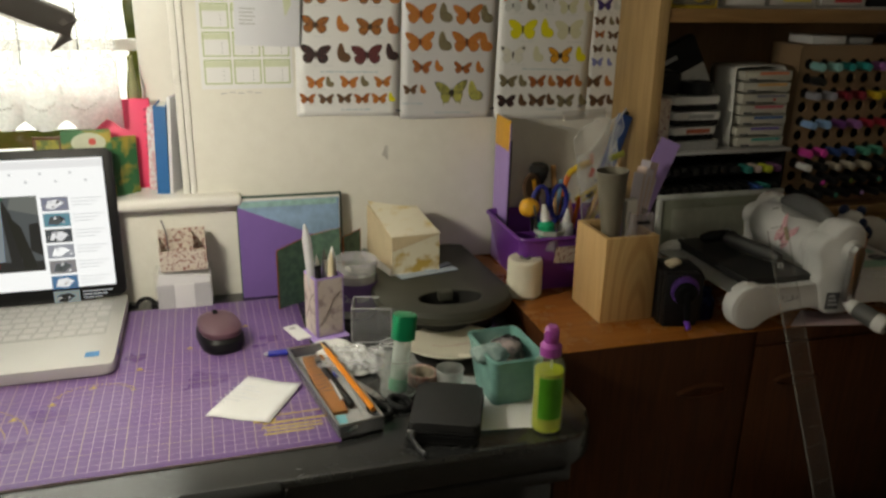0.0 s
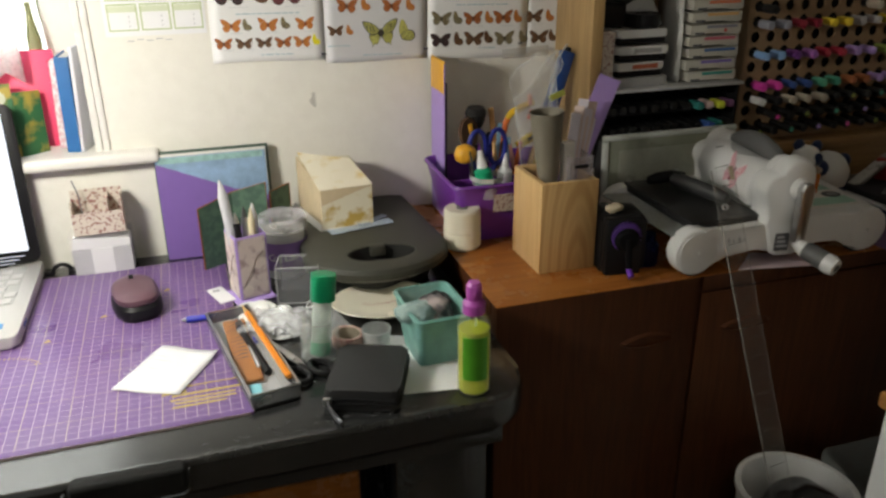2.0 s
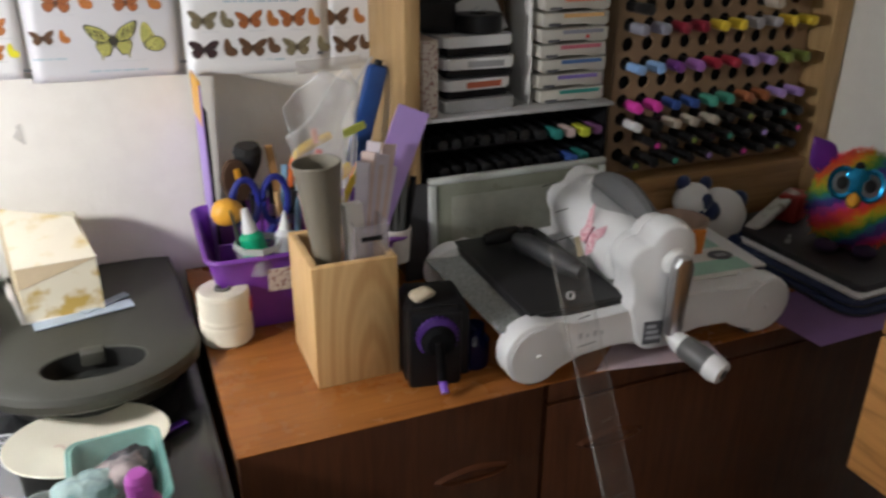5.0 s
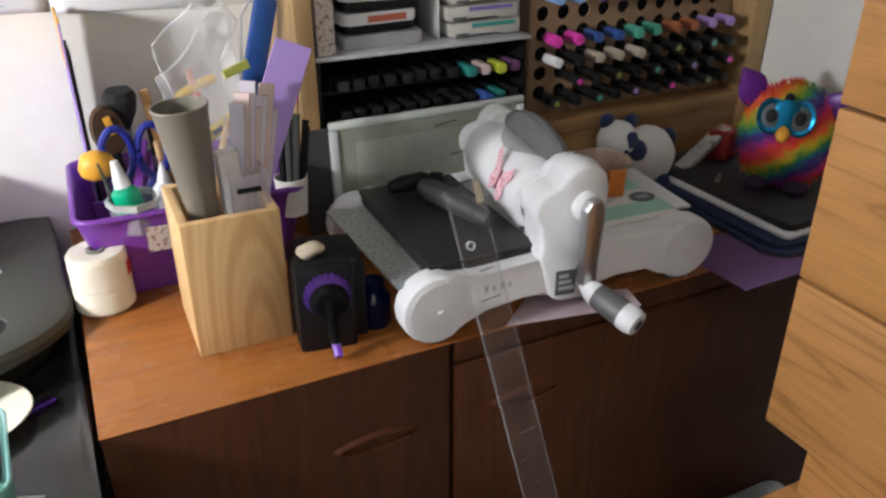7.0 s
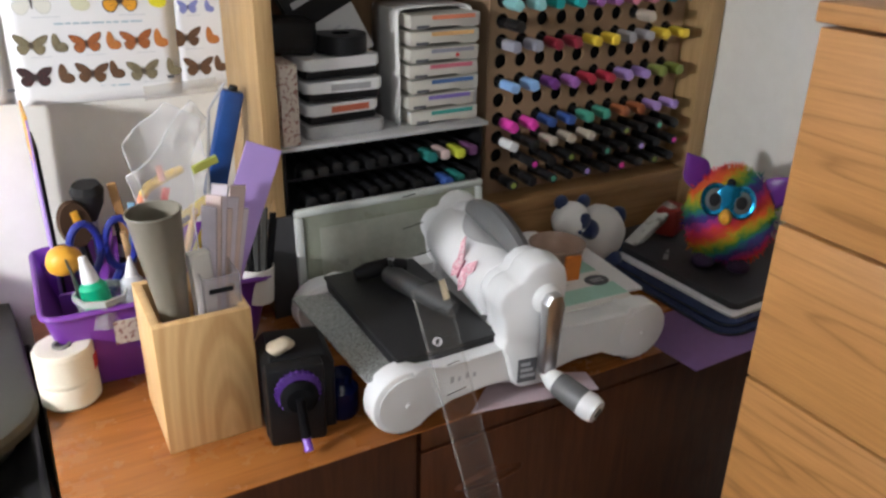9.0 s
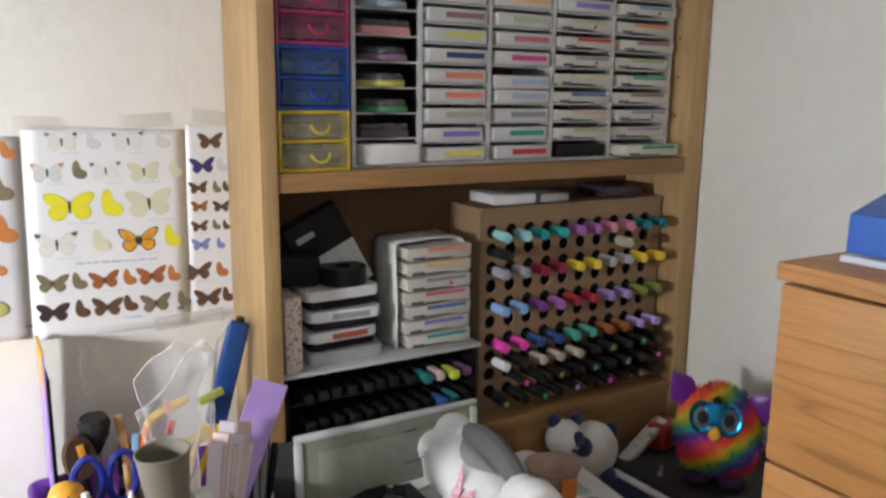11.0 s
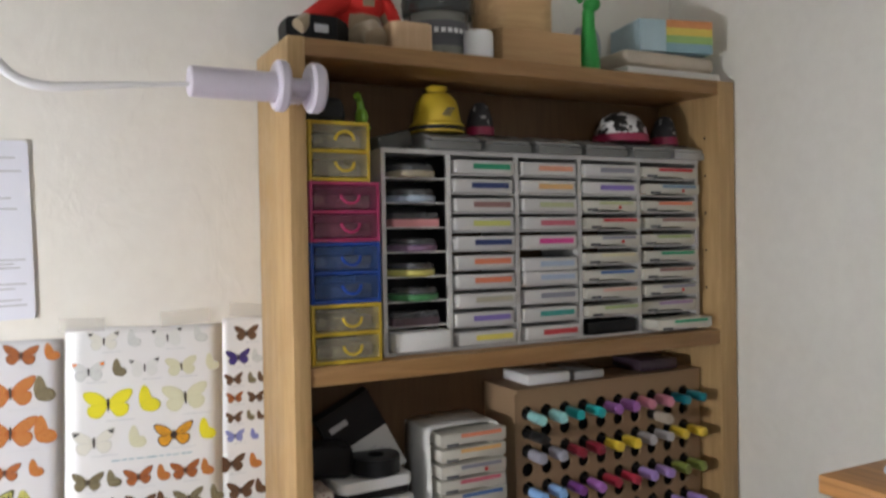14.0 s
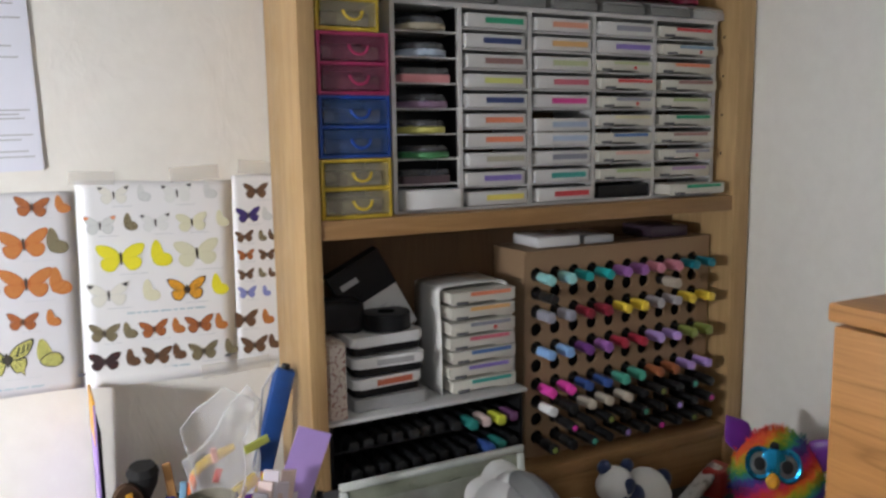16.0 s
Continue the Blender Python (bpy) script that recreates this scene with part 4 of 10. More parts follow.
# pen holder with patterned panels
ph = thing("pen_holder", pose(0.3107, 1.125, DZ + 0.003, 0, 0, 16), "square card pen holder with floral panels and lilac edges", "pen holder")
FLORAL = spotted("floral_paper", (0.55, 0.47, 0.44), (0.30, 0.22, 0.22), 55, 0.5, 0.66)
PW, PH = 0.047, 0.100
bm = bmesh.new()
for x0, x1, y0, y1 in ((0, PW, 0, 0.002), (0, PW, PW - 0.002, PW), (0, 0.002, 0.002, PW - 0.002), (PW - 0.002, PW, 0.002, PW - 0.002)):
    add_box(bm, x0, x1, y0, y1, 0, PH)
add_box(bm, 0.002, PW - 0.002, 0.002, PW - 0.002, 0, 0.002)
part("body", bm, LILAC, ph)
for mm in (pose(PW / 2, -0.0006, PH / 2, 90), pose(-0.0006, PW / 2, PH / 2, 90, 0, -90), pose(PW + 0.0006, PW / 2, PH / 2, 90, 0, 90)):
    pnl = part("panel", boxm(-PW / 2 + 0.003, PW / 2 - 0.003, -PH / 2 + 0.003, PH / 2 - 0.003, 0, 0.0006), FLORAL, ph, m=mm)
    part("twig_print", tube([(-0.02, -0.03, 0.0009), (-0.005, -0.01, 0.0009), (0.004, 0.012, 0.0009), (0.018, 0.024, 0.0009)], 0.0006, 4), surf("brown_print", (0.14, 0.09, 0.07), 0.7), pnl)
    part("flower_print", lathe([(0, 0.0009), (0.009, 0.0008), (0.009, 0.0006)], 9, pose(-0.012, -0.035, 0)), surf("pale_flower_print", (0.62, 0.55, 0.48), 0.7), pnl)
part("base_flange", boxm(-0.01, PW + 0.004, -0.012, PW, -0.0015, 0.0005), LILAC, ph)
tag = tagged(part("paper_tag", boxm(-0.012, 0.012, -0.028, 0.028, 0, 0.002, 0.0005), PAPER, m=pose(0.282, 1.155, MZ, 0, 0, 20)), "small white paper packet on the mat", "packet")
part("tag_print", boxm(-0.006, 0.004, 0.012, 0.02, 0.002, 0.0023), INK_GREY, tag)
PHM = pose(0.3107, 1.125, DZ + 0.003, 0, 0, 16)


def in_holder(x, y, z):
    return PHM @ Vector((x, y, z))


gp = "pens in the pen holder"
pen("water_brush", "clear water brush with a grey body", in_holder(0.014, 0.030, 0.01), in_holder(-0.006, 0.02, 0.185), 0.0075, film("frosted_plastic", (0.75, 0.76, 0.78), 0.65, 0.25), tipcol=film("frosted_plastic", (0.75, 0.76, 0.78), 0.65, 0.25), cat="brush", grp=gp)
pen("grey_pen", "dark grey and silver pen in the holder", in_holder(0.024, 0.018, 0.006), in_holder(0.022, 0.014, 0.142), 0.005, SILVER, tipcol=GREY_DK, grp=gp)
pen("white_pen", "white capped pen standing in the holder", in_holder(0.036, 0.022, 0.006), in_holder(0.038, 0.02, 0.142), 0.0065, WHITE_PLASTIC, tipcol=WHITE_PLASTIC, grp=gp)
pen("gel_pen", "black pen standing in the holder", in_holder(0.018, 0.014, 0.006), in_holder(0.008, 0.012, 0.135), 0.005, BLACK, tipcol=SILVER, grp=gp)
pen("bone_folder", "cream bone folder standing in the holder", in_holder(0.032, 0.016, 0.006), in_holder(0.030, 0.006, 0.140), 0.005, surf("cream_plastic", (0.66, 0.58, 0.40), 0.45), tipcol=surf("cream_plastic", (0.66, 0.58, 0.40), 0.45), cat="tool", grp=gp)

# clear box with a patterned card box on it
cb = thing("clear_box", pose(0.108, 1.322, DZ), "clear acrylic box of white card against the wall", "box")
part("shell", boxm(-0.047, 0.047, -0.022, 0.022, 0, 0.070, 0.001), CLEAR, cb)
part("card_stack", boxm(-0.044, 0.044, -0.019, 0.019, 0.002, 0.045), surf("pale_grey_card", (0.5, 0.5, 0.52), 0.6), cb)
part("white_band", boxm(-0.016, 0.016, -0.0196, 0.0196, 0.002, 0.046), PAPER, cb)
part("folded_sheet", prism([(-0.044, 0.046), (0.044, 0.046), (0.044, 0.058), (-0.04, 0.066)], 0.036, Matrix(((1, 0, 0, 0), (0, 0, 1, -0.018), (0, 1, 0, 0), (0, 0, 0, 1)))), PAPER, cb)
SPRIG = spotted("sprig_paper", (0.62, 0.55, 0.48), (0.30, 0.15, 0.13), 190, 0.52, 0.6)
sb = thing("card_box", pose(0.108, 1.322, DZ + 0.0705, 0, 0, 3), "small patterned card box with a twig in it", "box")
for nm, c in (("front_panel", (-0.036, 0.040, -0.020, -0.018, 0, 0.036)), ("back_panel", (-0.036, 0.040, 0.018, 0.020, 0, 0.064)), ("side_panel", (-0.036, -0.034, -0.018, 0.018, 0, 0.05)), ("side_panel", (0.038, 0.040, -0.018, 0.018, 0, 0.06)), ("divider", (0.018, 0.0195, -0.018, 0.018, 0, 0.058)), ("bottom", (-0.034, 0.038, -0.018, 0.018, 0, 0.002))):
    part(nm, boxm(*c), SPRIG, sb)
part("twig", tube([(-0.02, 0.0, 0.004), (-0.022, 0.004, 0.06), (-0.028, 0.002, 0.085)], 0.0012, 6), INK, sb)

# standing cards
cd = thing("display_card", pose(0.205, 1.332, DZ, -4), "large purple card with a blue landscape print propped on the wall", "card")
part("backing", boxm(-0.002, 0.182, 0.006, 0.012, 0, 0.182, 0.001), surf("green_board", (0.05, 0.09, 0.07), 0.6), cd)
part("page_block", boxm(0, 0.178, 0.002, 0.006, 0.0, 0.178), OFFWHITE, cd)
part("front", boxm(0, 0.176, 0, 0.002, 0, 0.174), surf("blue_wash_print", (0.24, 0.36, 0.52), 0.6, vary=0.35, big=18), cd, "blue watercolour landscape")
part("purple_flap", prism([(0, 0), (0.176, 0), (0.176, 0.095), (0.125, 0.110), (0.0, 0.164)], 0.0015, pose(0, -0.0002, 0, 90)), surf("purple_card", (0.20, 0.11, 0.38), 0.6, vary=0.06), cd, "purple diagonal front flap")
part("title_band", boxm(0.004, 0.172, -0.0009, -0.0003, 0.163, 0.173), surf("sea_green_print", (0.28, 0.46, 0.44), 0.6, vary=0.3, big=60), cd)
GREEN_CARD = spotted("dark_green_card", (0.05, 0.10, 0.07), (0.08, 0.15, 0.10), 90, 0.4, 0.6)
COPPER = surf("copper_foil_edge", (0.35, 0.12, 0.04), 0.35, 0.6)
gc = thing("folded_card", pose(0.262, 1.262, DZ + 0.003), "dark green zigzag folded card with copper edges", "card")
for k, (x0, y0, x1, y1, h0, h1) in enumerate(((0, 0, 0.055, 0.03, 0.105, 0.118), (0.055, 0.03, 0.11, 0.012, 0.118, 0.135), (0.115, 0.02, 0.15, 0.05, 0.115, 0.118))):
    a, b = Vector((x0, y0, 0)), Vector((x1, y1, 0))
    n = (b - a).cross(Vector((0, 0, 1))).normalized() * 0.002
    bm = bmesh.new()
    v = [bm.verts.new(p) for p in (a, b, b + Vector((0, 0, h1)), a + Vector((0, 0, h0)), a + n, b + n, b + n + Vector((0, 0, h1)), a + n + Vector((0, 0, h0)))]
    for f in ((0, 1, 2, 3), (7, 6, 5, 4), (0, 4, 5, 1), (1, 5, 6, 2), (2, 6, 7, 3), (3, 7, 4, 0)):
        bm.faces.new([v[i] for i in f])
    leaf = part("leaf", bm, GREEN_CARD, gc)
    part("copper_edge", tube([a + n / 2, a + n / 2 + Vector((0, 0, h0)), b + n / 2 + Vector((0, 0, h1)), b + n / 2], 0.0016, 5), COPPER, leaf)

# cotton bud tub
tb = thing("cotton_bud_tub", pose(0.388, 1.218, DZ), "round clear tub of cotton buds with a purple label", "tub")
part("buds", lathe([(0, 0.002), (0.033, 0.002), (0.033, 0.076), (0, 0.080)], 24), surf("cotton_white", (0.72, 0.72, 0.70), 0.9, vary=0.15, grain=180, relief=1.0), tb)
part("wall", lathe([(0, 0), (0.0365, 0), (0.0375, 0.002), (0.0375, 0.090), (0.0365, 0.090), (0.0362, 0.003)], 32), CLEAR, tb)
part("label_band", lathe([(0.0379, 0.018), (0.0381, 0.02), (0.0381, 0.062), (0.0379, 0.064)], 32), surf("purple_label", (0.20, 0.11, 0.32), 0.5), tb, "purple paper label")
part("lid", lathe([(0.0390, 0.082), (0.0390, 0.096), (0.036, 0.100), (0, 0.100)], 32), film("cloudy_lid", (0.70, 0.68, 0.74), 0.34, 0.15), tb, "cloudy plastic lid")
for k, ch in enumerate("Cotton Buds"):
    a = radians(-128 + 11.5 * k)
    if ch != " ":
        text_part("lettering", ch, 0.016, PAPER, tb, Matrix.Translation((0.0386 * math.cos(a), 0.0386 * math.sin(a), 0.040)) @ pose(0, 0, 0, 90, 0, math.degrees(a) + 90), "white lettering")

# clear trays beside the pen holder
for x, y, w, d, h, ang in ((0.398, 1.120, 0.062, 0.048, 0.058, -14),):
    ct = thing("clear_tray", pose(x, y, DZ, 0, 0, ang), "empty clear plastic open box", "box")
    bm = bmesh.new()
    add_box(bm, -w / 2, w / 2, -d / 2, d / 2, 0, 0.002)
    for x0, x1, y0, y1 in ((-w / 2, w / 2, -d / 2, -d / 2 + 0.002), (-w / 2, w / 2, d / 2 - 0.002, d / 2), (-w / 2, -w / 2 + 0.002, -d / 2, d / 2), (w / 2 - 0.002, w / 2, -d / 2, d / 2)):
        add_box(bm, x0, x1, y0, y1, 0.002, h)
    part("shell", bm, film("hazy_acrylic", (0.62, 0.63, 0.66), 0.07, 0.05), ct)
    # pale bars along the edges stand in for their bright glints
    part("rim", tube([(-w / 2, -d / 2, h), (w / 2, -d / 2, h), (w / 2, d / 2, h), (-w / 2, d / 2, h), (-w / 2, -d / 2, h)], 0.0014, 6), film("box_edge_glint", (0.72, 0.72, 0.75), 0.36, 0.1), ct)
    for ex, ey in ((-1, -1), (1, -1), (1, 1), (-1, 1)):
        part("corner", tube([(ex * w / 2, ey * d / 2, 0.001), (ex * w / 2, ey * d / 2, h)], 0.0011, 6), film("box_edge_glint", (0.72, 0.72, 0.75), 0.36, 0.1), ct)
    part("foot_edge", tube([(-w / 2, -d / 2, 0.001), (w / 2, -d / 2, 0.001)], 0.0011, 6), film("box_edge_glint", (0.72, 0.72, 0.75), 0.36, 0.1), ct)
blk = tagged(part("acrylic_block", prism([(0.019 * math.cos(radians(60 * k + 15)) * (1.25 if k % 3 == 0 else 1), 0.015 * math.sin(radians(60 * k + 15))) for k in range(6)], 0.010, None, 0.002), film("acrylic_block", (0.82, 0.84, 0.86), 0.2, 0.04), m=pose(0.418, 1.072, DZ, 0, 0, 20)), "small clear acrylic stamping block", "stamp block")
for zz in (0.0006, 0.0100):
    ring_ = [(0.019 * math.cos(radians(60 * k + 15)) * (1.25 if k % 3 == 0 else 1), 0.015 * math.sin(radians(60 * k + 15)), zz) for k in range(7)]
    part("edge", tube(ring_, 0.0009, 6), film("block_edge", (0.85, 0.86, 0.88), 0.75, 0.06), blk)
tagged(part("plastic_wallet", roughen(boxm(-0.035, 0.035, -0.06, 0.06, 0, 0.0012), 0.001, 40), film("wallet_film", (0.5, 0.5, 0.52), 0.3, 0.12), m=pose(0.415, 1.005, DZ, 0, 0, 12)), "clear plastic wallet lying on the desk", "wallet")

# cotton pads and foil
cp = thing("cotton_pads", pose(0.345, 1.055, DZ), "heap of white cotton pads in torn wrapping", "cotton pads")
rs = random.Random(3)
COTTON = surf("cotton_pad", (0.74, 0.74, 0.73), 0.95, vary=0.06, grain=240, relief=0.8)
for k, (x, y, z, rx) in enumerate(((-0.028, 0.035, 0, 2), (-0.01, 0.025, 0.004, 6), (0.01, 0.012, 0.002, -8), (0.0, -0.02, 0.001, 4), (0.018, -0.014, 0.006, 10), (0.004, -0.028, 0.009, -5), (0.022, -0.034, 0.005, 8), (-0.02, 0.012, 0.007, 12), (0.012, -0.045, 0.002, 3))):
    part("pad", roughen(lathe([(0, 0), (0.021, 0), (0.0235, 0.002), (0.021, 0.005), (0, 0.006)], 20), 0.0015, 60, k), COTTON, cp, m=pose(x, y, z + 0.001, rx, -rx * 0.6, 40 * k))
tagged(part("foil_wrapper", roughen(roughen(ball((0, 0, 0.008), 0.030, 0.022, 0.009, 32), 0.007, 120, 5), 0.003, 300, 2), surf("crumpled_foil", (0.72, 0.72, 0.73), 0.35, 0.55, vary=0.1), m=pose(0.365, 1.012, DZ)), "crumpled silver foil wrapper", "wrapper")

wrap = bmesh.new()
bmesh.ops.create_grid(wrap, x_segments=26, y_segments=20, size=1.0)
for v in wrap.verts:
    v.co = Vector((v.co.x * 0.048, v.co.y * 0.034, 0.012 + 0.016 * abs(noise.noise(v.co * 2.2)) + 0.008 * noise.noise(v.co * 5.5)))
    v.co.z = max(0.001, v.co.z - 0.012 * (abs(v.co.x) / 0.048) ** 3)
wrp = tagged(part("plastic_wrap", wrap, film("crinkled_wrap", (0.86, 0.87, 0.9), 0.22, 0.04), m=pose(0.352, 1.018, DZ + 0.006, 0, 0, -25), smooth=0), "crinkled clear plastic wrap over the cotton pads", "wrapping")
wmod = wrp.modifiers.new("thick", "SOLIDIFY")
wmod.thickness = 0.0004

# glue stick in a small glass jar
jar = thing("glass_jar", pose(0.399, 0.936, DZ), "small clear glass jar holding a glue stick", "jar")
part("glass", lathe([(0, 0), (0.023, 0), (0.0255, 0.003), (0.026, 0.040), (0.022, 0.049), (0.0225, 0.054), (0.0205, 0.054), (0.020, 0.048), (0.024, 0.039), (0.0232, 0.005), (0, 0.004)], 32), film("jar_glass", (0.70, 0.74, 0.72), 0.16, 0.04), jar)
# pale rings drawn for the highlights on the rim and foot
for z_, r_ in ((0.0535, 0.0216), (0.003, 0.0245)):
    part("glass_ring", lathe([(r_ - 0.001, z_ - 0.001), (r_ + 0.001, z_ - 0.001), (r_ + 0.001, z_ + 0.001), (r_ - 0.001, z_ + 0.001)], 32, None, True), film("glass_ring_glint", (0.8, 0.84, 0.82), 0.28, 0.05), jar)
gl = thing("glue_stick", pose(0.397, 0.932, DZ + 0.005, -5, 7, 0) @ Matrix.Scale(0.93, 4), "clear glue stick with a green cap and base", "glue stick")
GRN = surf("green_plastic", (0.0, 0.24, 0.10), 0.35, vary=0.08)
part("base", lathe([(0, 0), (0.012, 0), (0.014, 0.002), (0.014, 0.02), (0.005, 0.028), (0, 0.028)], 20), GRN, gl)
part("barrel", lathe([(0, 0.02), (0.0135, 0.02), (0.0135, 0.082), (0, 0.083)], 24), film("milky_glue", (0.66, 0.74, 0.68), 0.45, 0.15), gl)
part("cap", prism(round_rect(0.033, 0.029, 0.008), 0.038, pose(0, 0, 0.080), 0.003), GRN, gl)

# tapes
wt = thing("washi_tape", pose(0.437, 0.952, DZ + 0.0008, 2, 3) @ Matrix.Scale(0.88, 4), "roll of brown and pink patterned tape", "tape")
part("roll", lathe([(0.0195, 0), (0.0235, 0), (0.0235, 0.020), (0.0195, 0.020)], 32, None, True), spotted("pink_tape_print", (0.45, 0.25, 0.22), (0.6, 0.42, 0.36), 120), wt)
part("core", lathe([(0.0178, 0.0003), (0.0194, 0.0003), (0.0194, 0.0197), (0.0178, 0.0197)], 32, None, True), surf("card_core", (0.42, 0.36, 0.28), 0.8), wt)
wt2 = thing("frosted_cup", pose(0.474, 0.938, DZ), "frosted clear plastic pot lid standing by the tape", "lid")
part("cup", lathe([(0, 0.001), (0.0175, 0.0), (0.0195, 0.024), (0.020, 0.026), (0.0185, 0.026), (0.0165, 0.003), (0, 0.003)], 28), film("frosted_tape", (0.72, 0.73, 0.72), 0.55, 0.3), wt2)

# plate
pl = thing("trinket_plate", pose(0.510, 1.040, DZ, 0, 0, -8), "cream oval ceramic dish with pink script lettering", "dish")
CREAM = surf("cream_glaze", (0.77, 0.73, 0.60), 0.25, vary=0.03)
dish = lathe([(0, 0.004), (0.035, 0.004), (0.058, 0.009), (0.073, 0.015), (0.0745, 0.016), (0.0735, 0.017), (0.057, 0.0115), (0.034, 0.0065), (0, 0.0065)], 48)
bmesh.ops.scale(dish, vec=(1.06, 0.80, 1), verts=dish.verts)
part("dish", dish, CREAM, pl)
part("foot_ring", lathe([(0.03, 0), (0.034, 0), (0.034, 0.005), (0.03, 0.005)], 32, None, True), CREAM, pl)
for k, (dx, dy, ln, an) in enumerate(((-0.030, 0.006, 0.007, 20), (-0.024, 0.002, 0.009, -60), (-0.017, 0.001, 0.007, 30), (-0.010, 0.003, 0.008, -55), (-0.003, 0.003, 0.007, 25), (0.004, 0.004, 0.009, -60), (0.010, 0.007, 0.006, 15))):
    part("print_bar", boxm(-ln / 2, ln / 2, -0.0007, 0.0007, 0, 0.0003), surf("rose_print", (0.56, 0.38, 0.32), 0.5), pl, m=pose(dx, dy, 0.0072, 0, 0, an))
for k in range(5):
    part("flourish_bar", boxm(-0.006, 0.006, -0.001, 0.001, 0, 0.0004), surf("rose_print", (0.5, 0.26, 0.22), 0.5), pl, m=pose(0.008 + 0.011 * k, 0.006 + 0.002 * k, 0.0072, 0, 0, 30))
tagged(part("sweet_wrapper", roughen(boxm(-0.014, 0.014, -0.006, 0.006, 0, 0.006, 0.002), 0.003, 150), surf("violet_foil", (0.10, 0.03, 0.36), 0.3, 0.4), m=pose(0.592, 1.045, DZ, 0, 0, 25)), "small violet foil sweet wrapper", "wrapper")

# mint storage tub with fabric
mt = thing("storage_tub", pose(0.542, 0.902, DZ + 0.0008, 0, 0, 3), "mint green plastic tub holding scraps of marbled fabric", "storage tub")
MINT = film("mint_plastic", (0.24, 0.50, 0.45), 0.66, 0.3)
bm = bmesh.new()
o = []
for zz, sx, sy, t in ((0, 0.030, 0.036, 0), (0.070, 0.0375, 0.052, 0), (0.072, 0.0375, 0.052, 0.0028), (0.004, 0.030, 0.036, 0.0028)):
    o.append([bm.verts.new((x * (sx - t) / 0.5, y * (sy - t) / 0.5, zz)) for x, y in round_rect(1, 1, 0.12, 4)])
for a, b in zip(o, o[1:]):
    n = len(a)
    for k in range(n):
        bm.faces.new((a[k], a[(k + 1) % n], b[(k + 1) % n], b[k]))
bm.faces.new(o[0][::-1])
bm.faces.new(o[-1])
part("tub", bm, MINT, mt)
part("rim", tube([(x * 0.0762, y * 0.1052, 0.0706) for x, y in round_rect(1, 1, 0.12, 4)] + [(round_rect(1, 1, 0.12, 4)[0][0] * 0.0762, round_rect(1, 1, 0.12, 4)[0][1] * 0.1052, 0.0706)], 0.0016, 8), MINT, mt)
MARBLE = spotted("marbled_cloth", (0.36, 0.30, 0.29), (0.06, 0.06, 0.07), 38, 0.4, 0.62, 0.85)
MARBLE2 = spotted("sea_cloth", (0.33, 0.44, 0.42), (0.14, 0.22, 0.22), 45, 0.4, 0.65, 0.85)
for k, (x, y, z, sx, sy, sz, mat_, nm) in enumerate(((0.0, 0.005, 0.052, 0.028, 0.038, 0.022, MARBLE, "grey and black marbled fabric scrap"), (-0.024, -0.008, 0.064, 0.028, 0.024, 0.012, MARBLE2, "sea green marbled fabric scrap"), (0.012, 0.016, 0.062, 0.016, 0.022, 0.012, BLACK_SOFT, "black fabric scrap"))):
    fb = tagged(part("fabric_scrap", roughen(roughen(ball((0, 0, 0), sx, sy, sz, 32), 0.008, 45, k), 0.003, 130, k), mat_, m=pose(0.542 + x, 0.902 + y, DZ + z)), nm + " in the tub", "fabric")

# paper under the tub, zip case, scissors, spray bottle
tagged(part("paper_sheet", prism([(-0.058, -0.060), (0.026, -0.072), (0.056, 0.048), (-0.048, 0.090)], 0.0006), PAPER, m=pose(0.536, 0.872, DZ)), "white paper sheet under the mint tub", "paper")
zc = thing("zip_case", pose(0.442, 0.839, DZ + 0.001, 0, 0, -21) @ Matrix.Diagonal((0.93, 0.95, 1, 1)), "black padded zip case", "case")
part("shell", prism(round_rect(0.094, 0.112, 0.009), 0.028, pose(0, 0, 0.001), 0.005), BLACK_SOFT, zc)
for zz in (0.012, 0.017):
    part("zip_tape", tube([(x * 1.012, y * 1.012, zz) for x, y in round_rect(0.094, 0.112, 0.008)] + [(0.047 * 1.012, 0.048 * 1.012, zz)], 0.0013, 6), BLACK, zc)
part("zip_pull", roughen(tube([(-0.042, -0.057, 0.018), (-0.040, -0.064, 0.012), (-0.030, -0.074, 0.004), (-0.020, -0.086, 0.004)], 0.003, 8), 0.0003, 90), surf("gunmetal_pull", (0.12, 0.12, 0.13), 0.3, 0.7), zc)
part("slider", boxm(-0.048, -0.037, -0.062, -0.056, 0.010, 0.020, 0.002), SILVER, zc)
sc = thing("scissors", pose(0.366, 0.918, DZ, 0, 0, 113), "black-handled scissors lying closed", "scissors")
for s in (-1, 1):
    ringp = [(0.0 + 0.019 * math.cos(a) - 0.03, s * (0.016 + 0.012 * math.sin(a)), 0.006) for a in [2 * math.pi * k / 16 for k in range(17)]]
    part("handle", tube(ringp, 0.0042, 8), BLACK, sc)
    part("blade", prism([(-0.012, s * 0.004), (0.012, s * 0.006), (0.085, s * 0.001), (0.012, -s * 0.002)][::s], 0.002, pose(0, 0, 0.005 + 0.001 * s)), SILVER, sc)
part("pivot", lathe([(0, 0.010), (0.003, 0.0095), (0.003, 0.004)], 12, pose(0.008, 0.001, 0)), SILVER, sc)
sp = thing("spray_bottle", pose(0.562, 0.797, DZ) @ Matrix.Scale(1.09, 4), "spray bottle of yellow-green liquid with a magenta top", "spray bottle")
prof = [(0, 0.0), (0.0165, 0.0), (0.0185, 0.003), (0.0185, 0.082), (0.016, 0.090), (0.0095, 0.095), (0.0095, 0.101), (0, 0.101)]
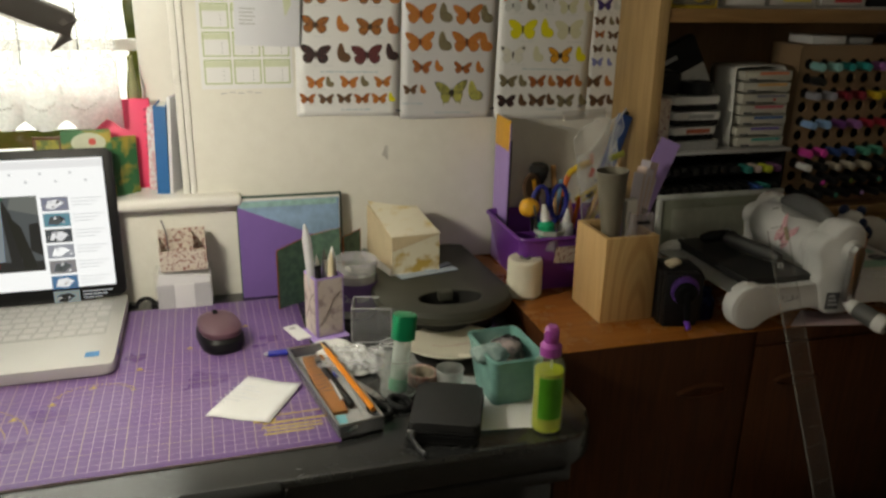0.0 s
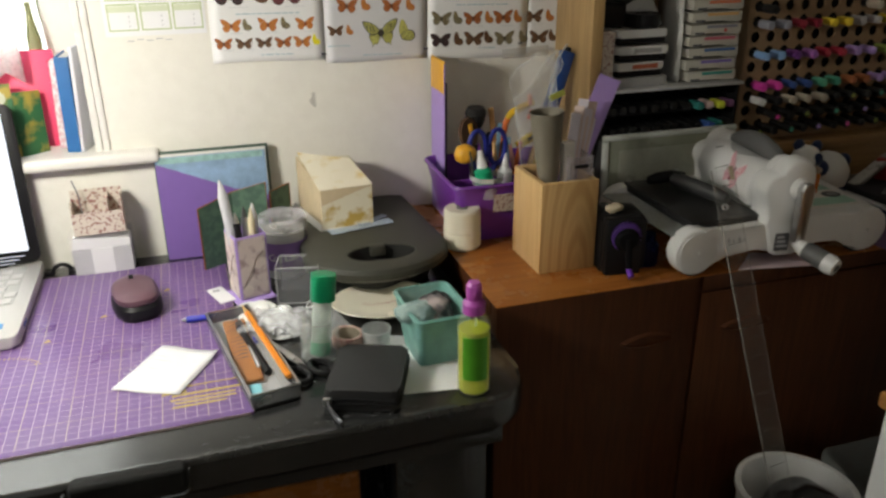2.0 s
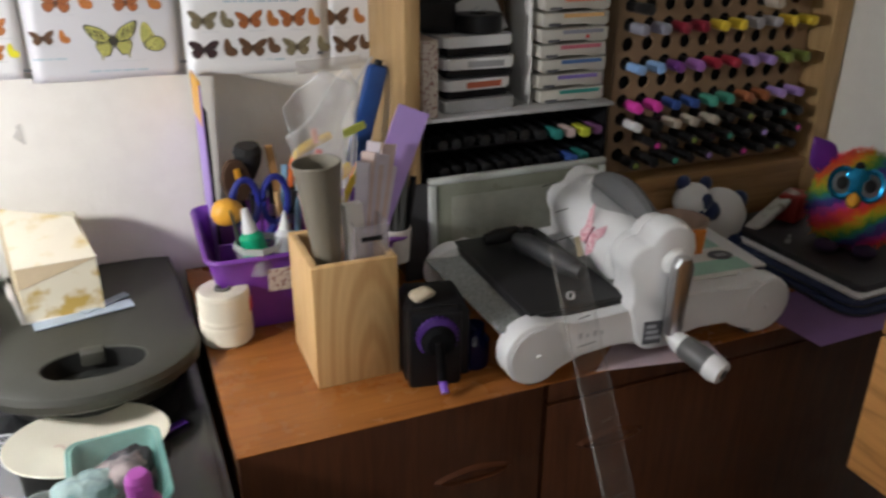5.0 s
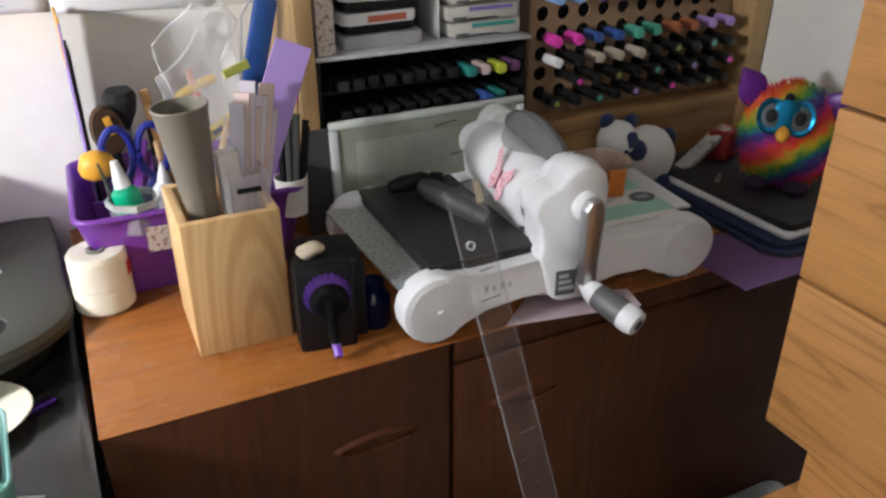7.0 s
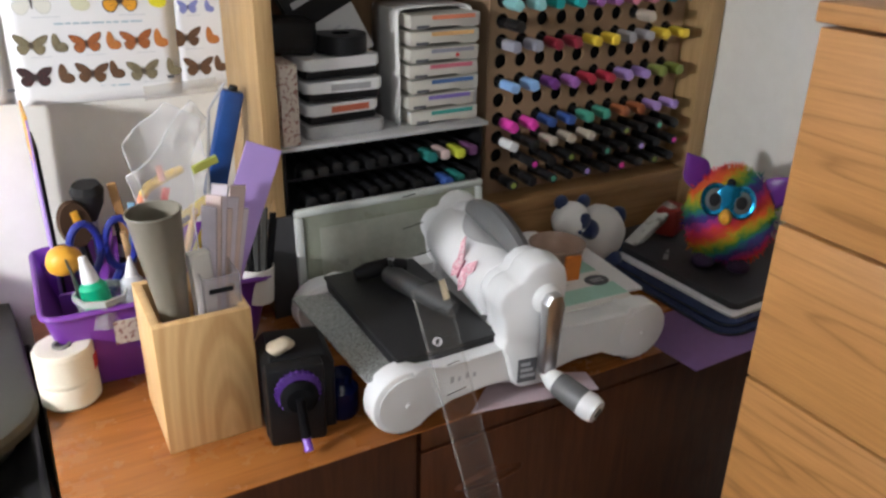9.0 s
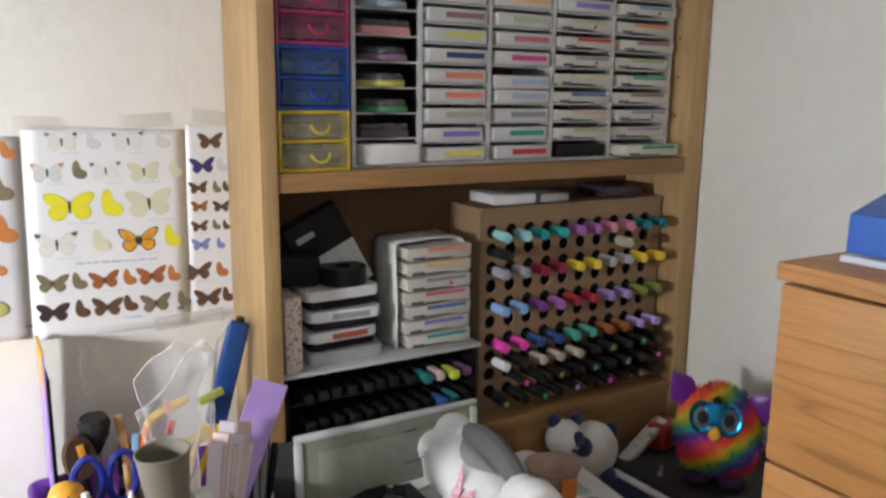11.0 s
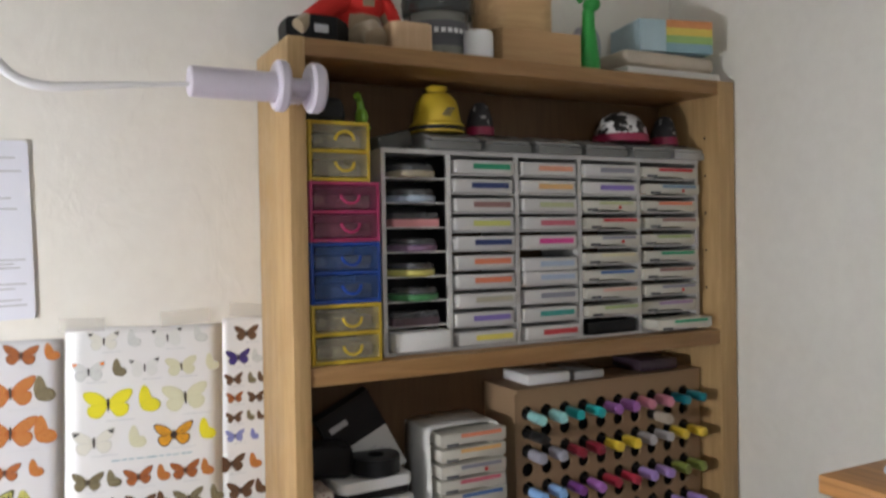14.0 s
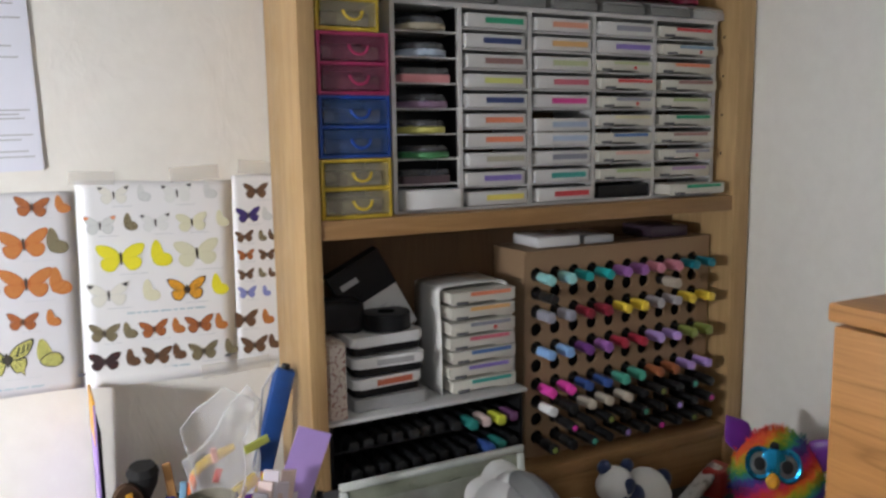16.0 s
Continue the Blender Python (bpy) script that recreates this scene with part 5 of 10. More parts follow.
part("liquid", lathe([(0, 0.003), (0.0165, 0.003), (0.0170, 0.006), (0.0170, 0.078), (0, 0.078)], 28), clear("lime_liquid", (0.84, 0.92, 0.08), 0.03, 1.15, haze=0.42), sp)
part("bottle", lathe(prof, 28), film("bottle_plastic", (0.75, 0.82, 0.6), 0.12, 0.05), sp)
part("label", prism([(0.0187 * math.sin(radians(a)) , -0.0187 * math.cos(radians(a)) + 0.0187) for a in range(-58, 37, 8)] + [(0.0191 * math.sin(radians(a)), -0.0191 * math.cos(radians(a)) + 0.0187) for a in range(30, -59, -8)], 0.052, pose(0.003, 0, -0.030)), surf("leaf_green_label", (0.08, 0.33, 0.02), 0.45), sp, "green leaf-shaped label", m=pose(-0.003, -0.0190, 0.052))
part("dip_tube", tube([(0.002, 0, 0.1), (0.004, 0.004, 0.05), (0.011, 0.006, 0.008)], 0.0015, 6), film("tube_plastic", (0.8, 0.9, 0.6), 0.7), sp)
MAG = surf("magenta_plastic", (0.42, 0.08, 0.40), 0.35)
part("collar", lathe([(0.0105, 0.096), (0.0125, 0.097), (0.0125, 0.108), (0.009, 0.112), (0, 0.112)], 24), MAG, sp)
part("spray_head", add_box(lathe([(0.007, 0.110), (0.0085, 0.114), (0.0085, 0.128), (0.006, 0.132), (0, 0.132)], 20), -0.003, 0.003, -0.0105, -0.006, 0.120, 0.126, 0.001), MAG, sp)

# ---- grey machine case between desk and sideboard ----
gcse = thing("machine_case", pose(0.52, 1.20, DZ), "dark grey plastic machine cover with an oval grip recess", "case")


def case_outline(grow):
    pts = [(-0.108 - grow, 0.168), (-0.108 - grow, -0.075)]
    for k in range(13):
        a = radians(205 + 130 * k / 12)
        pts.append((0.0 + (0.118 + grow) * math.cos(a), -0.045 + (0.105 + grow) * math.sin(a)))
    pts += [(0.112 + grow, -0.06), (0.100 + grow, 0.168)]
    return pts


part("lower_body", prism(case_outline(-0.024), 0.034, pose(0, 0.010, 0.003), 0.004), surf("case_base_grey", (0.02, 0.021, 0.019), 0.5, vary=0.2), gcse)
for x, y in ((-0.06, 0.14), (0.055, 0.14), (-0.05, -0.08), (0.05, -0.08)):
    part("foot", lathe([(0, 0), (0.01, 0), (0.01, 0.005), (0, 0.005)], 12, pose(x, y, 0)), BLACK, gcse)
# top shell with the oval recess sunk in it
bm = bmesh.new()
N = 64


def on_outline(a, grow):
    outl = case_outline(grow)
    d = Vector((math.cos(a), math.sin(a)))
    best = None
    for p, q in zip(outl, outl[1:] + outl[:1]):
        p, q = Vector(p) - Vector((0, -0.075)), Vector(q) - Vector((0, -0.075))
        e = q - p
        den = d.x * e.y - d.y * e.x
        if abs(den) < 1e-9:
            continue
        t = (p.x * e.y - p.y * e.x) / den
        u = (p.x * d.y - p.y * d.x) / den
        if t > 0 and -1e-6 <= u <= 1 + 1e-6 and (best is None or t < best):
            best = t
    return Vector((0, -0.075)) + d * best


rings = []
for g, zz in ((-0.018, 0.033), (-0.004, 0.036), (0.003, 0.042), (0.004, 0.051), (0.001, 0.0575), (-0.005, 0.0605)):
    rings.append([bm.verts.new((*on_outline(2 * math.pi * k / N, g), zz)) for k in range(N)])
for rx, ry, zz in ((0.0535, 0.0315, 0.0605), (0.052, 0.0300, 0.0592), (0.0500, 0.0280, 0.046), (0.047, 0.025, 0.026)):
    rings.append([bm.verts.new((rx * math.cos(2 * math.pi * k / N) + 0.004, -0.090 + ry * math.sin(2 * math.pi * k / N), zz)) for k in range(N)])
well = bmesh.new()
wells = [[well.verts.new(v.co) for v in r] for r in rings[-3:]]
for a, b in zip(rings[:-2], rings[1:-2]):
    for k in range(N):
        bm.faces.new((a[k], a[(k + 1) % N], b[(k + 1) % N], b[k]))
for a, b in zip(wells, wells[1:]):
    for k in range(N):
        well.faces.new((a[k], a[(k + 1) % N], b[(k + 1) % N], b[k]))
well.faces.new(wells[-1])
part("cover", bm, CASE_GREY, gcse)
# black plastic of the grip with its inside shade in the colour
part("recess", well, surf("recess_shaded_black_plastic", (0.016, 0.016, 0.015), 0.5, vary=0.2, spec=0.3), gcse, "sunken black oval grip, darkened further for its shade")
part("latch", boxm(-0.010, 0.014, -0.072, -0.055, 0.046, 0.0618, 0.002), CASE_GREY, gcse)
part("recess_floor", lathe([(0, 0.0268), (0.043, 0.0266)], 32, Matrix.Translation((0.004, -0.090, 0)) @ Matrix.Diagonal((1, 0.53, 1, 1))), BLACK, gcse)
part("latch_slot", boxm(-0.004, 0.012, -0.100, -0.074, 0.027, 0.036, 0.002), GREY_DK, gcse)

st = tagged(part("film_strip", roughen(boxm(-0.055, 0.055, -0.010, 0.010, 0, 0.0015), 0.0012, 60), film("blue_film", (0.55, 0.66, 0.78), 0.7, 0.2), m=pose(0.515, 1.222, DZ + 0.0615, 0, 0, 12)), "strip of pale blue plastic film on the case", "film strip")
st2 = tagged(part("film_strip", roughen(boxm(-0.03, 0.03, -0.006, 0.006, 0, 0.0015), 0.0012, 60, 4), film("blue_film", (0.55, 0.66, 0.78), 0.7, 0.2), m=pose(0.538, 1.240, DZ + 0.0635, 0, 0, 34)), "short strip of pale blue plastic film on the case", "film strip")

# cream card gift box with a slanted open lid
gb = thing("gift_box", pose(0.453, 1.226, DZ + 0.0608), "cream card box with gold marbling and a slanted folded lid", "box")
GOLD = spotted("gold_marble_paper", (0.74, 0.69, 0.54), (0.50, 0.34, 0.08), 36, 0.46, 0.62, 0.5)
# paler copy of the gold paper for the brightly lit lid
LIT_GOLD = spotted("lit_gold_marble", (0.78, 0.72, 0.58), (0.66, 0.52, 0.24), 26, 0.5, 0.66, 0.5)


def card_panel(name, pts, t, material, parent, label=""):
    """A flat or slightly folded card panel through four corners, with thickness t."""
    bm = bmesh.new()
    p = [Vector(q) for q in pts]
    n = (p[1] - p[0]).cross(p[3] - p[0]).normalized() * t
    f = [bm.verts.new(q) for q in p]
    k = [bm.verts.new(q - n) for q in p]
    for ring_ in (f, k[::-1]):
        bm.faces.new((ring_[0], ring_[1], ring_[2]))
        bm.faces.new((ring_[0], ring_[2], ring_[3]))
    for i in range(4):
        bm.faces.new((f[i], k[i], k[(i + 1) % 4], f[(i + 1) % 4]))
    return part(name, bm, material, parent, label, smooth=0)


GFL, GFR, GBR, GBL = (0.0, 0.0), (0.085, 0.004), (0.066, 0.098), (-0.022, 0.114)
ZFL, ZFR, ZBR, ZBL = 0.068, 0.069, 0.094, 0.100
card_panel("front_panel", ((*GFL, 0.002), (*GFR, 0.002), (*GFR, ZFR), (*GFL, ZFL)), 0.002, GOLD, gb)
card_panel("right_panel", ((*GFR, 0.002), (*GBR, 0.002), (*GBR, ZBR), (*GFR, ZFR)), 0.002, GOLD, gb)
card_panel("back_panel", ((*GBR, 0.002), (*GBL, 0.002), (*GBL, ZBL - 0.004), (*GBR, ZBR)), 0.002, GOLD, gb)
# left side and inner fold are tan to stand in for shade
card_panel("left_panel", ((*GBL, 0.002), (*GFL, 0.002), (*GFL, ZFL), (*GBL, ZBL - 0.004)), 0.002, surf("shaded_cream_card", (0.60, 0.49, 0.32), 0.7), gb, "plain cream side darkened to tan for its shade")
card_panel("lid", ((-0.001, -0.001, ZFL + 0.001), (0.086, 0.003, ZFR + 0.001), (0.064, 0.074, ZBR + 0.002), (-0.019, 0.118, ZBL + 0.002)), 0.0014, LIT_GOLD, gb, "slanted lid with faint gold veins")
card_panel("inner_fold", ((0.0006, -0.0006, ZFL - 0.026), (0.0842, 0.0034, ZFR - 0.0008), (0.0842, 0.0034, ZFR + 0.0004), (0.0006, -0.0006, ZFL + 0.0004)), 0.0004, surf("shaded_cream_card", (0.60, 0.49, 0.32), 0.7), gb, "inner fold under the lid, tan for the shade there")
card_panel("base_flap", ((-0.004, -0.003, 0.002), (0.087, 0.001, 0.002), (0.068, 0.102, 0.002), (-0.034, 0.118, 0.002)), 0.0018, OFFWHITE, gb)
card_panel("base_flap", ((-0.004, -0.003, 0.002), (-0.002, 0.0, 0.010), (-0.029, 0.116, 0.014), (-0.034, 0.118, 0.002)), 0.001, OFFWHITE, gb)

def crumpled(pts, seed):
    """Creased thin film cut to an outline in x, z."""
    bm = prism(pts, 0.001, pose(0, 0, 0, 90))
    bmesh.ops.triangulate(bm, faces=bm.faces)
    bmesh.ops.subdivide_edges(bm, edges=bm.edges, cuts=5, use_grid_fill=True)
    for v in bm.verts:
        v.co.y += 0.014 * noise.noise(Vector((v.co.x * 30, seed, v.co.z * 14))) + 0.006 * noise.noise(Vector((v.co.x * 90, seed + 3, v.co.z * 60)))
        v.co.x += 0.004 * noise.noise(Vector((seed, v.co.z * 30, 2)))
    return bm


# ---- on the sideboard ----
TOPZ = SZ + 0.0002
# cone of string
tw = thing("string_spool", pose(0.667, 1.152, TOPZ), "thick cylindrical spool of cream string", "spool")
pr = [(0, 0.0), (0.026, 0.0), (0.029, 0.004)]
for k in range(26):
    r = 0.0296 - (0.0005 if 9 < k < 12 else 0) - 0.0004 * (k > 13)
    pr += [(r, 0.004 + 0.0022 * k), (r + 0.0006, 0.0051 + 0.0022 * k)]
pr += [(0.0292, 0.0635), (0.0275, 0.0662), (0.013, 0.0668), (0.0095, 0.0655), (0.0095, 0.064), (0.0095, 0.04), (0, 0.04)]
part("string", roughen(lathe(pr, 40), 0.0004, 120), surf("cream_string", (0.70, 0.65, 0.53), 0.85, vary=0.06, grain=400, relief=0.8), tw)
part("core", lathe([(0.0062, 0.038), (0.0092, 0.038), (0.0092, 0.0685), (0.0062, 0.0685)], 20, None, True), surf("grey_card_tube", (0.20, 0.19, 0.17), 0.8), tw)
part("label", boxm(-0.006, 0.006, -0.0003, 0.0003, -0.008, 0.008), surf("red_label", (0.5, 0.03, 0.03), 0.6), tw, "small red label", m=pose(0.0285, -0.0105, 0.046, 0, 0, 70))

# wooden pen box
wb = thing("wooden_pot", pose(0.739, 1.008, TOPZ, 0, 0, 0.0), "square pale pine box pot with scissors-height walls", "pot")
BW, BD, BH, TH = 0.091, 0.105, 0.140, 0.009
PINE_FACE = flame_wood("pine_flame_grain", (0.50, 0.29, 0.11), (0.66, 0.44, 0.20), 0.062, -0.02)
for nm, c in (("front_board", (0, BW, 0, TH)), ("back_board", (0, BW, BD - TH, BD)), ("left_board", (0, TH, TH, BD - TH)), ("right_board", (BW - TH, BW, TH, BD - TH))):
    part(nm, boxm(*c, 0.0, BH, 0.0012), PINE_FACE if nm == "front_board" else PINE, wb)
part("floor_board", boxm(TH, BW - TH, TH, BD - TH, 0.0, 0.008), PINE, wb)
# beaker and contents
bk2 = thing("beaker", pose(0.769, 1.050, TOPZ + 0.1, 0, -3.5), "tall tapered grey plastic beaker standing in the pine pot", "beaker")
part("beaker", lathe([(0, -0.075), (0.0075, -0.075), (0.0115, 0.0), (0.0150, 0.04), (0.0244, 0.133), (0.0248, 0.135), (0.0234, 0.135), (0.0137, 0.04), (0.0102, 0.0), (0, -0.07)], 32), surf("warm_grey_plastic", (0.185, 0.165, 0.125), 0.5, vary=0.08), bk2)
part("rim", lathe([(0.0233, 0.1335), (0.0252, 0.1335), (0.0255, 0.1350), (0.0250, 0.1364), (0.0238, 0.1364), (0.0233, 0.1350)], 32, None, True), surf("warm_grey_plastic", (0.185, 0.165, 0.125), 0.5, vary=0.08), bk2)
acr = thing("acrylic_caddy", pose(0.810, 1.060, TOPZ + 0.009), "clear acrylic holder standing in the pine pot", "holder")
part("shell", add_box(add_box(boxm(-0.02, 0.016, -0.038, -0.036, 0, 0.162), 0.014, 0.016, -0.036, 0.02, 0, 0.162), -0.02, -0.018, -0.036, 0.02, 0, 0.162), film("smoky_acrylic", (0.42, 0.38, 0.42), 0.30, 0.08), acr)
part("dark_band", boxm(-0.014, 0.008, -0.0385, -0.0382, 0.146, 0.151), BLACK, acr)


def slip(name, label, cat, x, y, z, w, t, h, rx, ry, rz, mat_, bev=0.0004, grp=""):
    return tagged(part(name, boxm(-w / 2, w / 2, -t / 2, t / 2, 0, h, bev, 1), mat_, m=pose(x, y, z, rx, ry, rz)), label, cat, grp)


slip("card_strip", "tall lilac card strip leaning in the holder", "card", 0.806, 1.078, TOPZ + 0.10, 0.036, 0.0012, 0.186, -4, 22, -8, LILAC)
for k in range(7):
    slip("sanding_block", "worn pinkish-grey card tag strip", "tag", 0.800 + 0.004 * k, 1.058 + 0.003 * k, TOPZ + 0.1, 0.015, 0.003, 0.128 + 0.012 * (k % 3) - 0.002 * k, -4 + k, 4 + 1.2 * k, -40 + 8 * k, surf("pinkish_tag", (0.64, 0.50, 0.46), 0.7, vary=0.12) if k % 2 else surf("lilac_grey_tag", (0.64, 0.58, 0.64), 0.7, vary=0.1), grp="tag strips in the pine pot")
slip("white_box", "small white cardboard box in the pot", "box", 0.797, 1.046, TOPZ + 0.105, 0.020, 0.012, 0.085, 0, -2, 10, OFFWHITE, 0.001)
sl = tagged(part("plastic_sleeve", crumpled([(-0.02, 0), (0.02, 0), (0.036, 0.15), (0.06, 0.19), (0.045, 0.215), (-0.004, 0.165), (-0.03, 0.15)], 2), CLEAR_FILM, m=pose(0.798, 1.17, TOPZ + 0.085, 0, -4, 5)), "crumpled clear plastic sleeve sticking up", "sleeve")
sl2 = tagged(part("plastic_sleeve", crumpled([(-0.04, 0), (0.025, 0), (0.03, 0.11), (0.0, 0.135), (-0.05, 0.10)], 7), CLEAR_FILM, m=pose(0.822, 1.2, TOPZ + 0.165, 6, -6, -8)), "crinkled clear cellophane bag", "bag")
for own, ring_, seed in ((sl, [(0.02, 0), (0.036, 0.15), (0.06, 0.19), (0.045, 0.215), (-0.004, 0.165), (-0.03, 0.15), (-0.02, 0)], 2), (sl2, [(0.025, 0), (0.03, 0.11), (0.0, 0.135), (-0.05, 0.10), (-0.04, 0)], 7)):
    line = []
    for (xa, za), (xb, zb) in zip(ring_, ring_[1:]):
        for q in range(8):
            x, z = xa + (xb - xa) * q / 8, za + (zb - za) * q / 8
            line.append((x + 0.004 * noise.noise(Vector((seed, z * 30, 2))), 0.014 * noise.noise(Vector((x * 30, seed, z * 14))) + 0.006 * noise.noise(Vector((x * 90, seed + 3, z * 60))), z))
    part("seam", tube(line, 0.0008, 6), SEAM_FILM, own)

for x, z, w, h, ry, c, lab in ((0.794, 0.215, 0.007, 0.018, -8, (0.78, 0.42, 0.34), "salmon craft stick end in the clear bag"), (0.826, 0.222, 0.010, 0.030, 72, (0.55, 0.6, 0.12), "lime craft stick in the clear bag"), (0.792, 0.192, 0.008, 0.016, 20, (0.6, 0.05, 0.03), "red craft stick end in the clear bag")):
    slip("craft_stick", lab, "stick", x, 1.185, TOPZ + z, w, 0.003, h, 0, ry, 6, paint("stick_" + str(round(c[0] * 100)) + "_" + str(round(c[1] * 100)), c), 0.001, "craft sticks in the bag")

bent = thing("bent_tool", pose(0, 1.25, TOPZ), "bent craft tool with an orange handle and a yellow end", "tool", "tools in the caddy")
part("handle", tube([(0.763, 0, 0.10), (0.770, 0, 0.142), (0.7765, 0, 0.168), (0.782, 0, 0.181)], 0.005, 10, [0.005, 0.0056, 0.0056, 0.005]), paint("orange_red", (0.72, 0.16, 0.03)), bent)
part("yellow_end", tube([(0.780, 0, 0.179), (0.788, 0, 0.188), (0.804, 0, 0.196), (0.828, 0, 0.204)], 0.005, 10, [0.005, 0.0058, 0.0062, 0.0045]), paint("amber_yellow", (0.78, 0.50, 0.03)), bent, "yellow flat end")
slip("tan_stick", "flat tan wooden stick standing in the caddy", "stick", 0.766, 1.246, TOPZ + 0.06, 0.010, 0.003, 0.142, 0, -7, 0, wood("tan_stick_wood", (0.34, 0.17, 0.06), (0.48, 0.27, 0.10), 2, 0.6), 0.001)
# purple caddy
cy = thing("craft_caddy", pose(0.775, 1.225, TOPZ, 0, 0, -1), "purple plastic desk caddy full of craft tools", "caddy")


def tub_wall(x0, x1, y0, y1, h, flare, t):
    bm = bmesh.new()
    rs_ = []
    cx, cy_ = (x0 + x1) / 2, (y0 + y1) / 2
    for zz, f, tt in ((0, 0, 0), (h, flare, 0), (h + 0.003, flare, t / 2), (h, flare, t), (0.004, 0, t)):
        rs_.append([bm.verts.new((cx + x * (x1 - x0 + 2 * f - 2 * tt), cy_ + y * (y1 - y0 + 2 * f - 2 * tt), zz)) for x, y in round_rect(1, 1, 0.08, 4)])
    for a, b in zip(rs_, rs_[1:]):
        n = len(a)
        for k in range(n):
            bm.faces.new((a[k], a[(k + 1) % n], b[(k + 1) % n], b[k]))
    bm.faces.new(rs_[0][::-1])
    bm.faces.new(rs_[-1])
    return bm


part("tub", tub_wall(-0.098, 0.098, -0.060, 0.085, 0.098, 0.022, 0.004), PURPLE, cy)
part("rim", tube([(x * 0.240, y * 0.190 + 0.0125, 0.099) for x, y in round_rect(1, 1, 0.08, 4)] + [(0.120, 0.0923, 0.099)], 0.0035, 8), PURPLE, cy)
part("divider", boxm(-0.10, 0.10, -0.004, 0.0, 0.004, 0.088), PURPLE, cy)
part("divider", boxm(-0.03, -0.027, 0.0, 0.08, 0.004, 0.092), PURPLE, cy)
part("sloped_rim", boxm(-0.055, 0.055, -0.004, 0.006, -0.002, 0.003, 0.002, m=pose(-0.045, 0.02, 0.105, 0, -24, 75)), PURPLE, cy)
part("floral_sticker", boxm(-0.02, 0.02, -0.0004, 0.0004, -0.016, 0.016), SPRIG, cy, "square sprig-patterned sticker", m=pose(-0.035, -0.0785, 0.068, 12, 0, 0))

ORANGE = surf("amber_plastic", (0.72, 0.36, 0.03), 0.4)
rb = thing("pincushion", pose(0.682, 1.192, TOPZ + 0.112), "round yellow-orange pincushion pad with a dark handle", "pincushion")
part("pad", roughen(ball((0.004, 0, 0.030), 0.0185, 0.016, 0.0165, 24), 0.0015, 70), ORANGE, rb, "soft yellow-orange pad")
part("clip", tube([(0.005, -0.0175, 0.038), (0.008, -0.0185, 0.024), (0.011, -0.0165, 0.004), (0.012, -0.013, -0.008)], 0.002, 8, [0.0012, 0.0018, 0.0026, 0.003]), GREY_DK, rb)
NAVY = surf("navy_plastic", (0.012, 0.02, 0.22), 0.35)
sz2 = thing("craft_scissors", pose(0.722, 1.20, TOPZ + 0.02, 0, 2, 6), "blue-handled scissors standing blades down in the caddy", "scissors")
for s in (-1, 1):
    part("handle", tube([(s * 0.018 + 0.0155 * math.cos(a), 0, 0.127 + 0.029 * math.sin(a)) for a in [2 * math.pi * k / 18 for k in range(19)]], 0.0042, 8), NAVY, sz2)
    part("shank", tube([(s * 0.016, 0, 0.097), (s * 0.004, 0, 0.075), (-s * 0.004, 0, 0.05)], 0.005, 8), NAVY, sz2)
    part("blade", prism([(-0.005, 0), (0.005, 0), (0.001, -0.055)], 0.0015, pose(-s * 0.003, s * 0.001, 0.055, 90)), SILVER, sz2)
gt = thing("glue_bottle", pose(0.712, 1.164, TOPZ + 0.083, -4, -8, 0), "glue bottle with a green body and a white cone cap", "glue bottle")
part("body", lathe([(0, 0), (0.014, 0), (0.015, 0.003), (0.014, 0.036), (0.008, 0.043), (0, 0.043)], 24), surf("bright_green_plastic", (0.0, 0.33, 0.16), 0.4), gt)
part("cap", lathe([(0.009, 0.041), (0.008, 0.050), (0.0045, 0.066), (0.004, 0.07), (0, 0.071)], 20), WHITE_PLASTIC, gt)
gt2 = thing("glue_bottle", pose(0.745, 1.170, TOPZ + 0.075, 0, 2, 0), "white glue bottle with a pointed nozzle", "glue bottle")
part("body", lathe([(0, 0), (0.012, 0), (0.013, 0.003), (0.012, 0.040), (0.007, 0.046), (0, 0.046)], 24), film("milky_bottle", (0.75, 0.77, 0.8), 0.85, 0.3), gt2)
part("nozzle", lathe([(0.007, 0.045), (0.005, 0.055), (0.0015, 0.068), (0, 0.068)], 16), WHITE_PLASTIC, gt2)
pot = thing("clear_pot", pose(0.714, 1.166, TOPZ + 0.076), "clear tapered plastic pot in the caddy", "pot")
bm = bmesh.new()
add_lathe(bm, [(0, 0), (0.023, 0), (0.027, 0.034), (0.0275, 0.035), (0.026, 0.035), (0.022, 0.002), (0, 0.002)], 8)
part("pot", bm, film("clear_pot_plastic", (0.62, 0.64, 0.62), 0.2, 0.08), pot)
part("rim_bead", lathe([(0.0262, 0.028), (0.0285, 0.029), (0.0288, 0.036), (0.0262, 0.036)], 8, None, True), film("clear_pot_rim", (0.66, 0.68, 0.67), 0.42, 0.1), pot)

# brushes and small tools standing at the back of the caddy
BRISTLE = surf("black_bristle", (0.012, 0.011, 0.011), 0.9, vary=0.3, grain=700, relief=1.0)


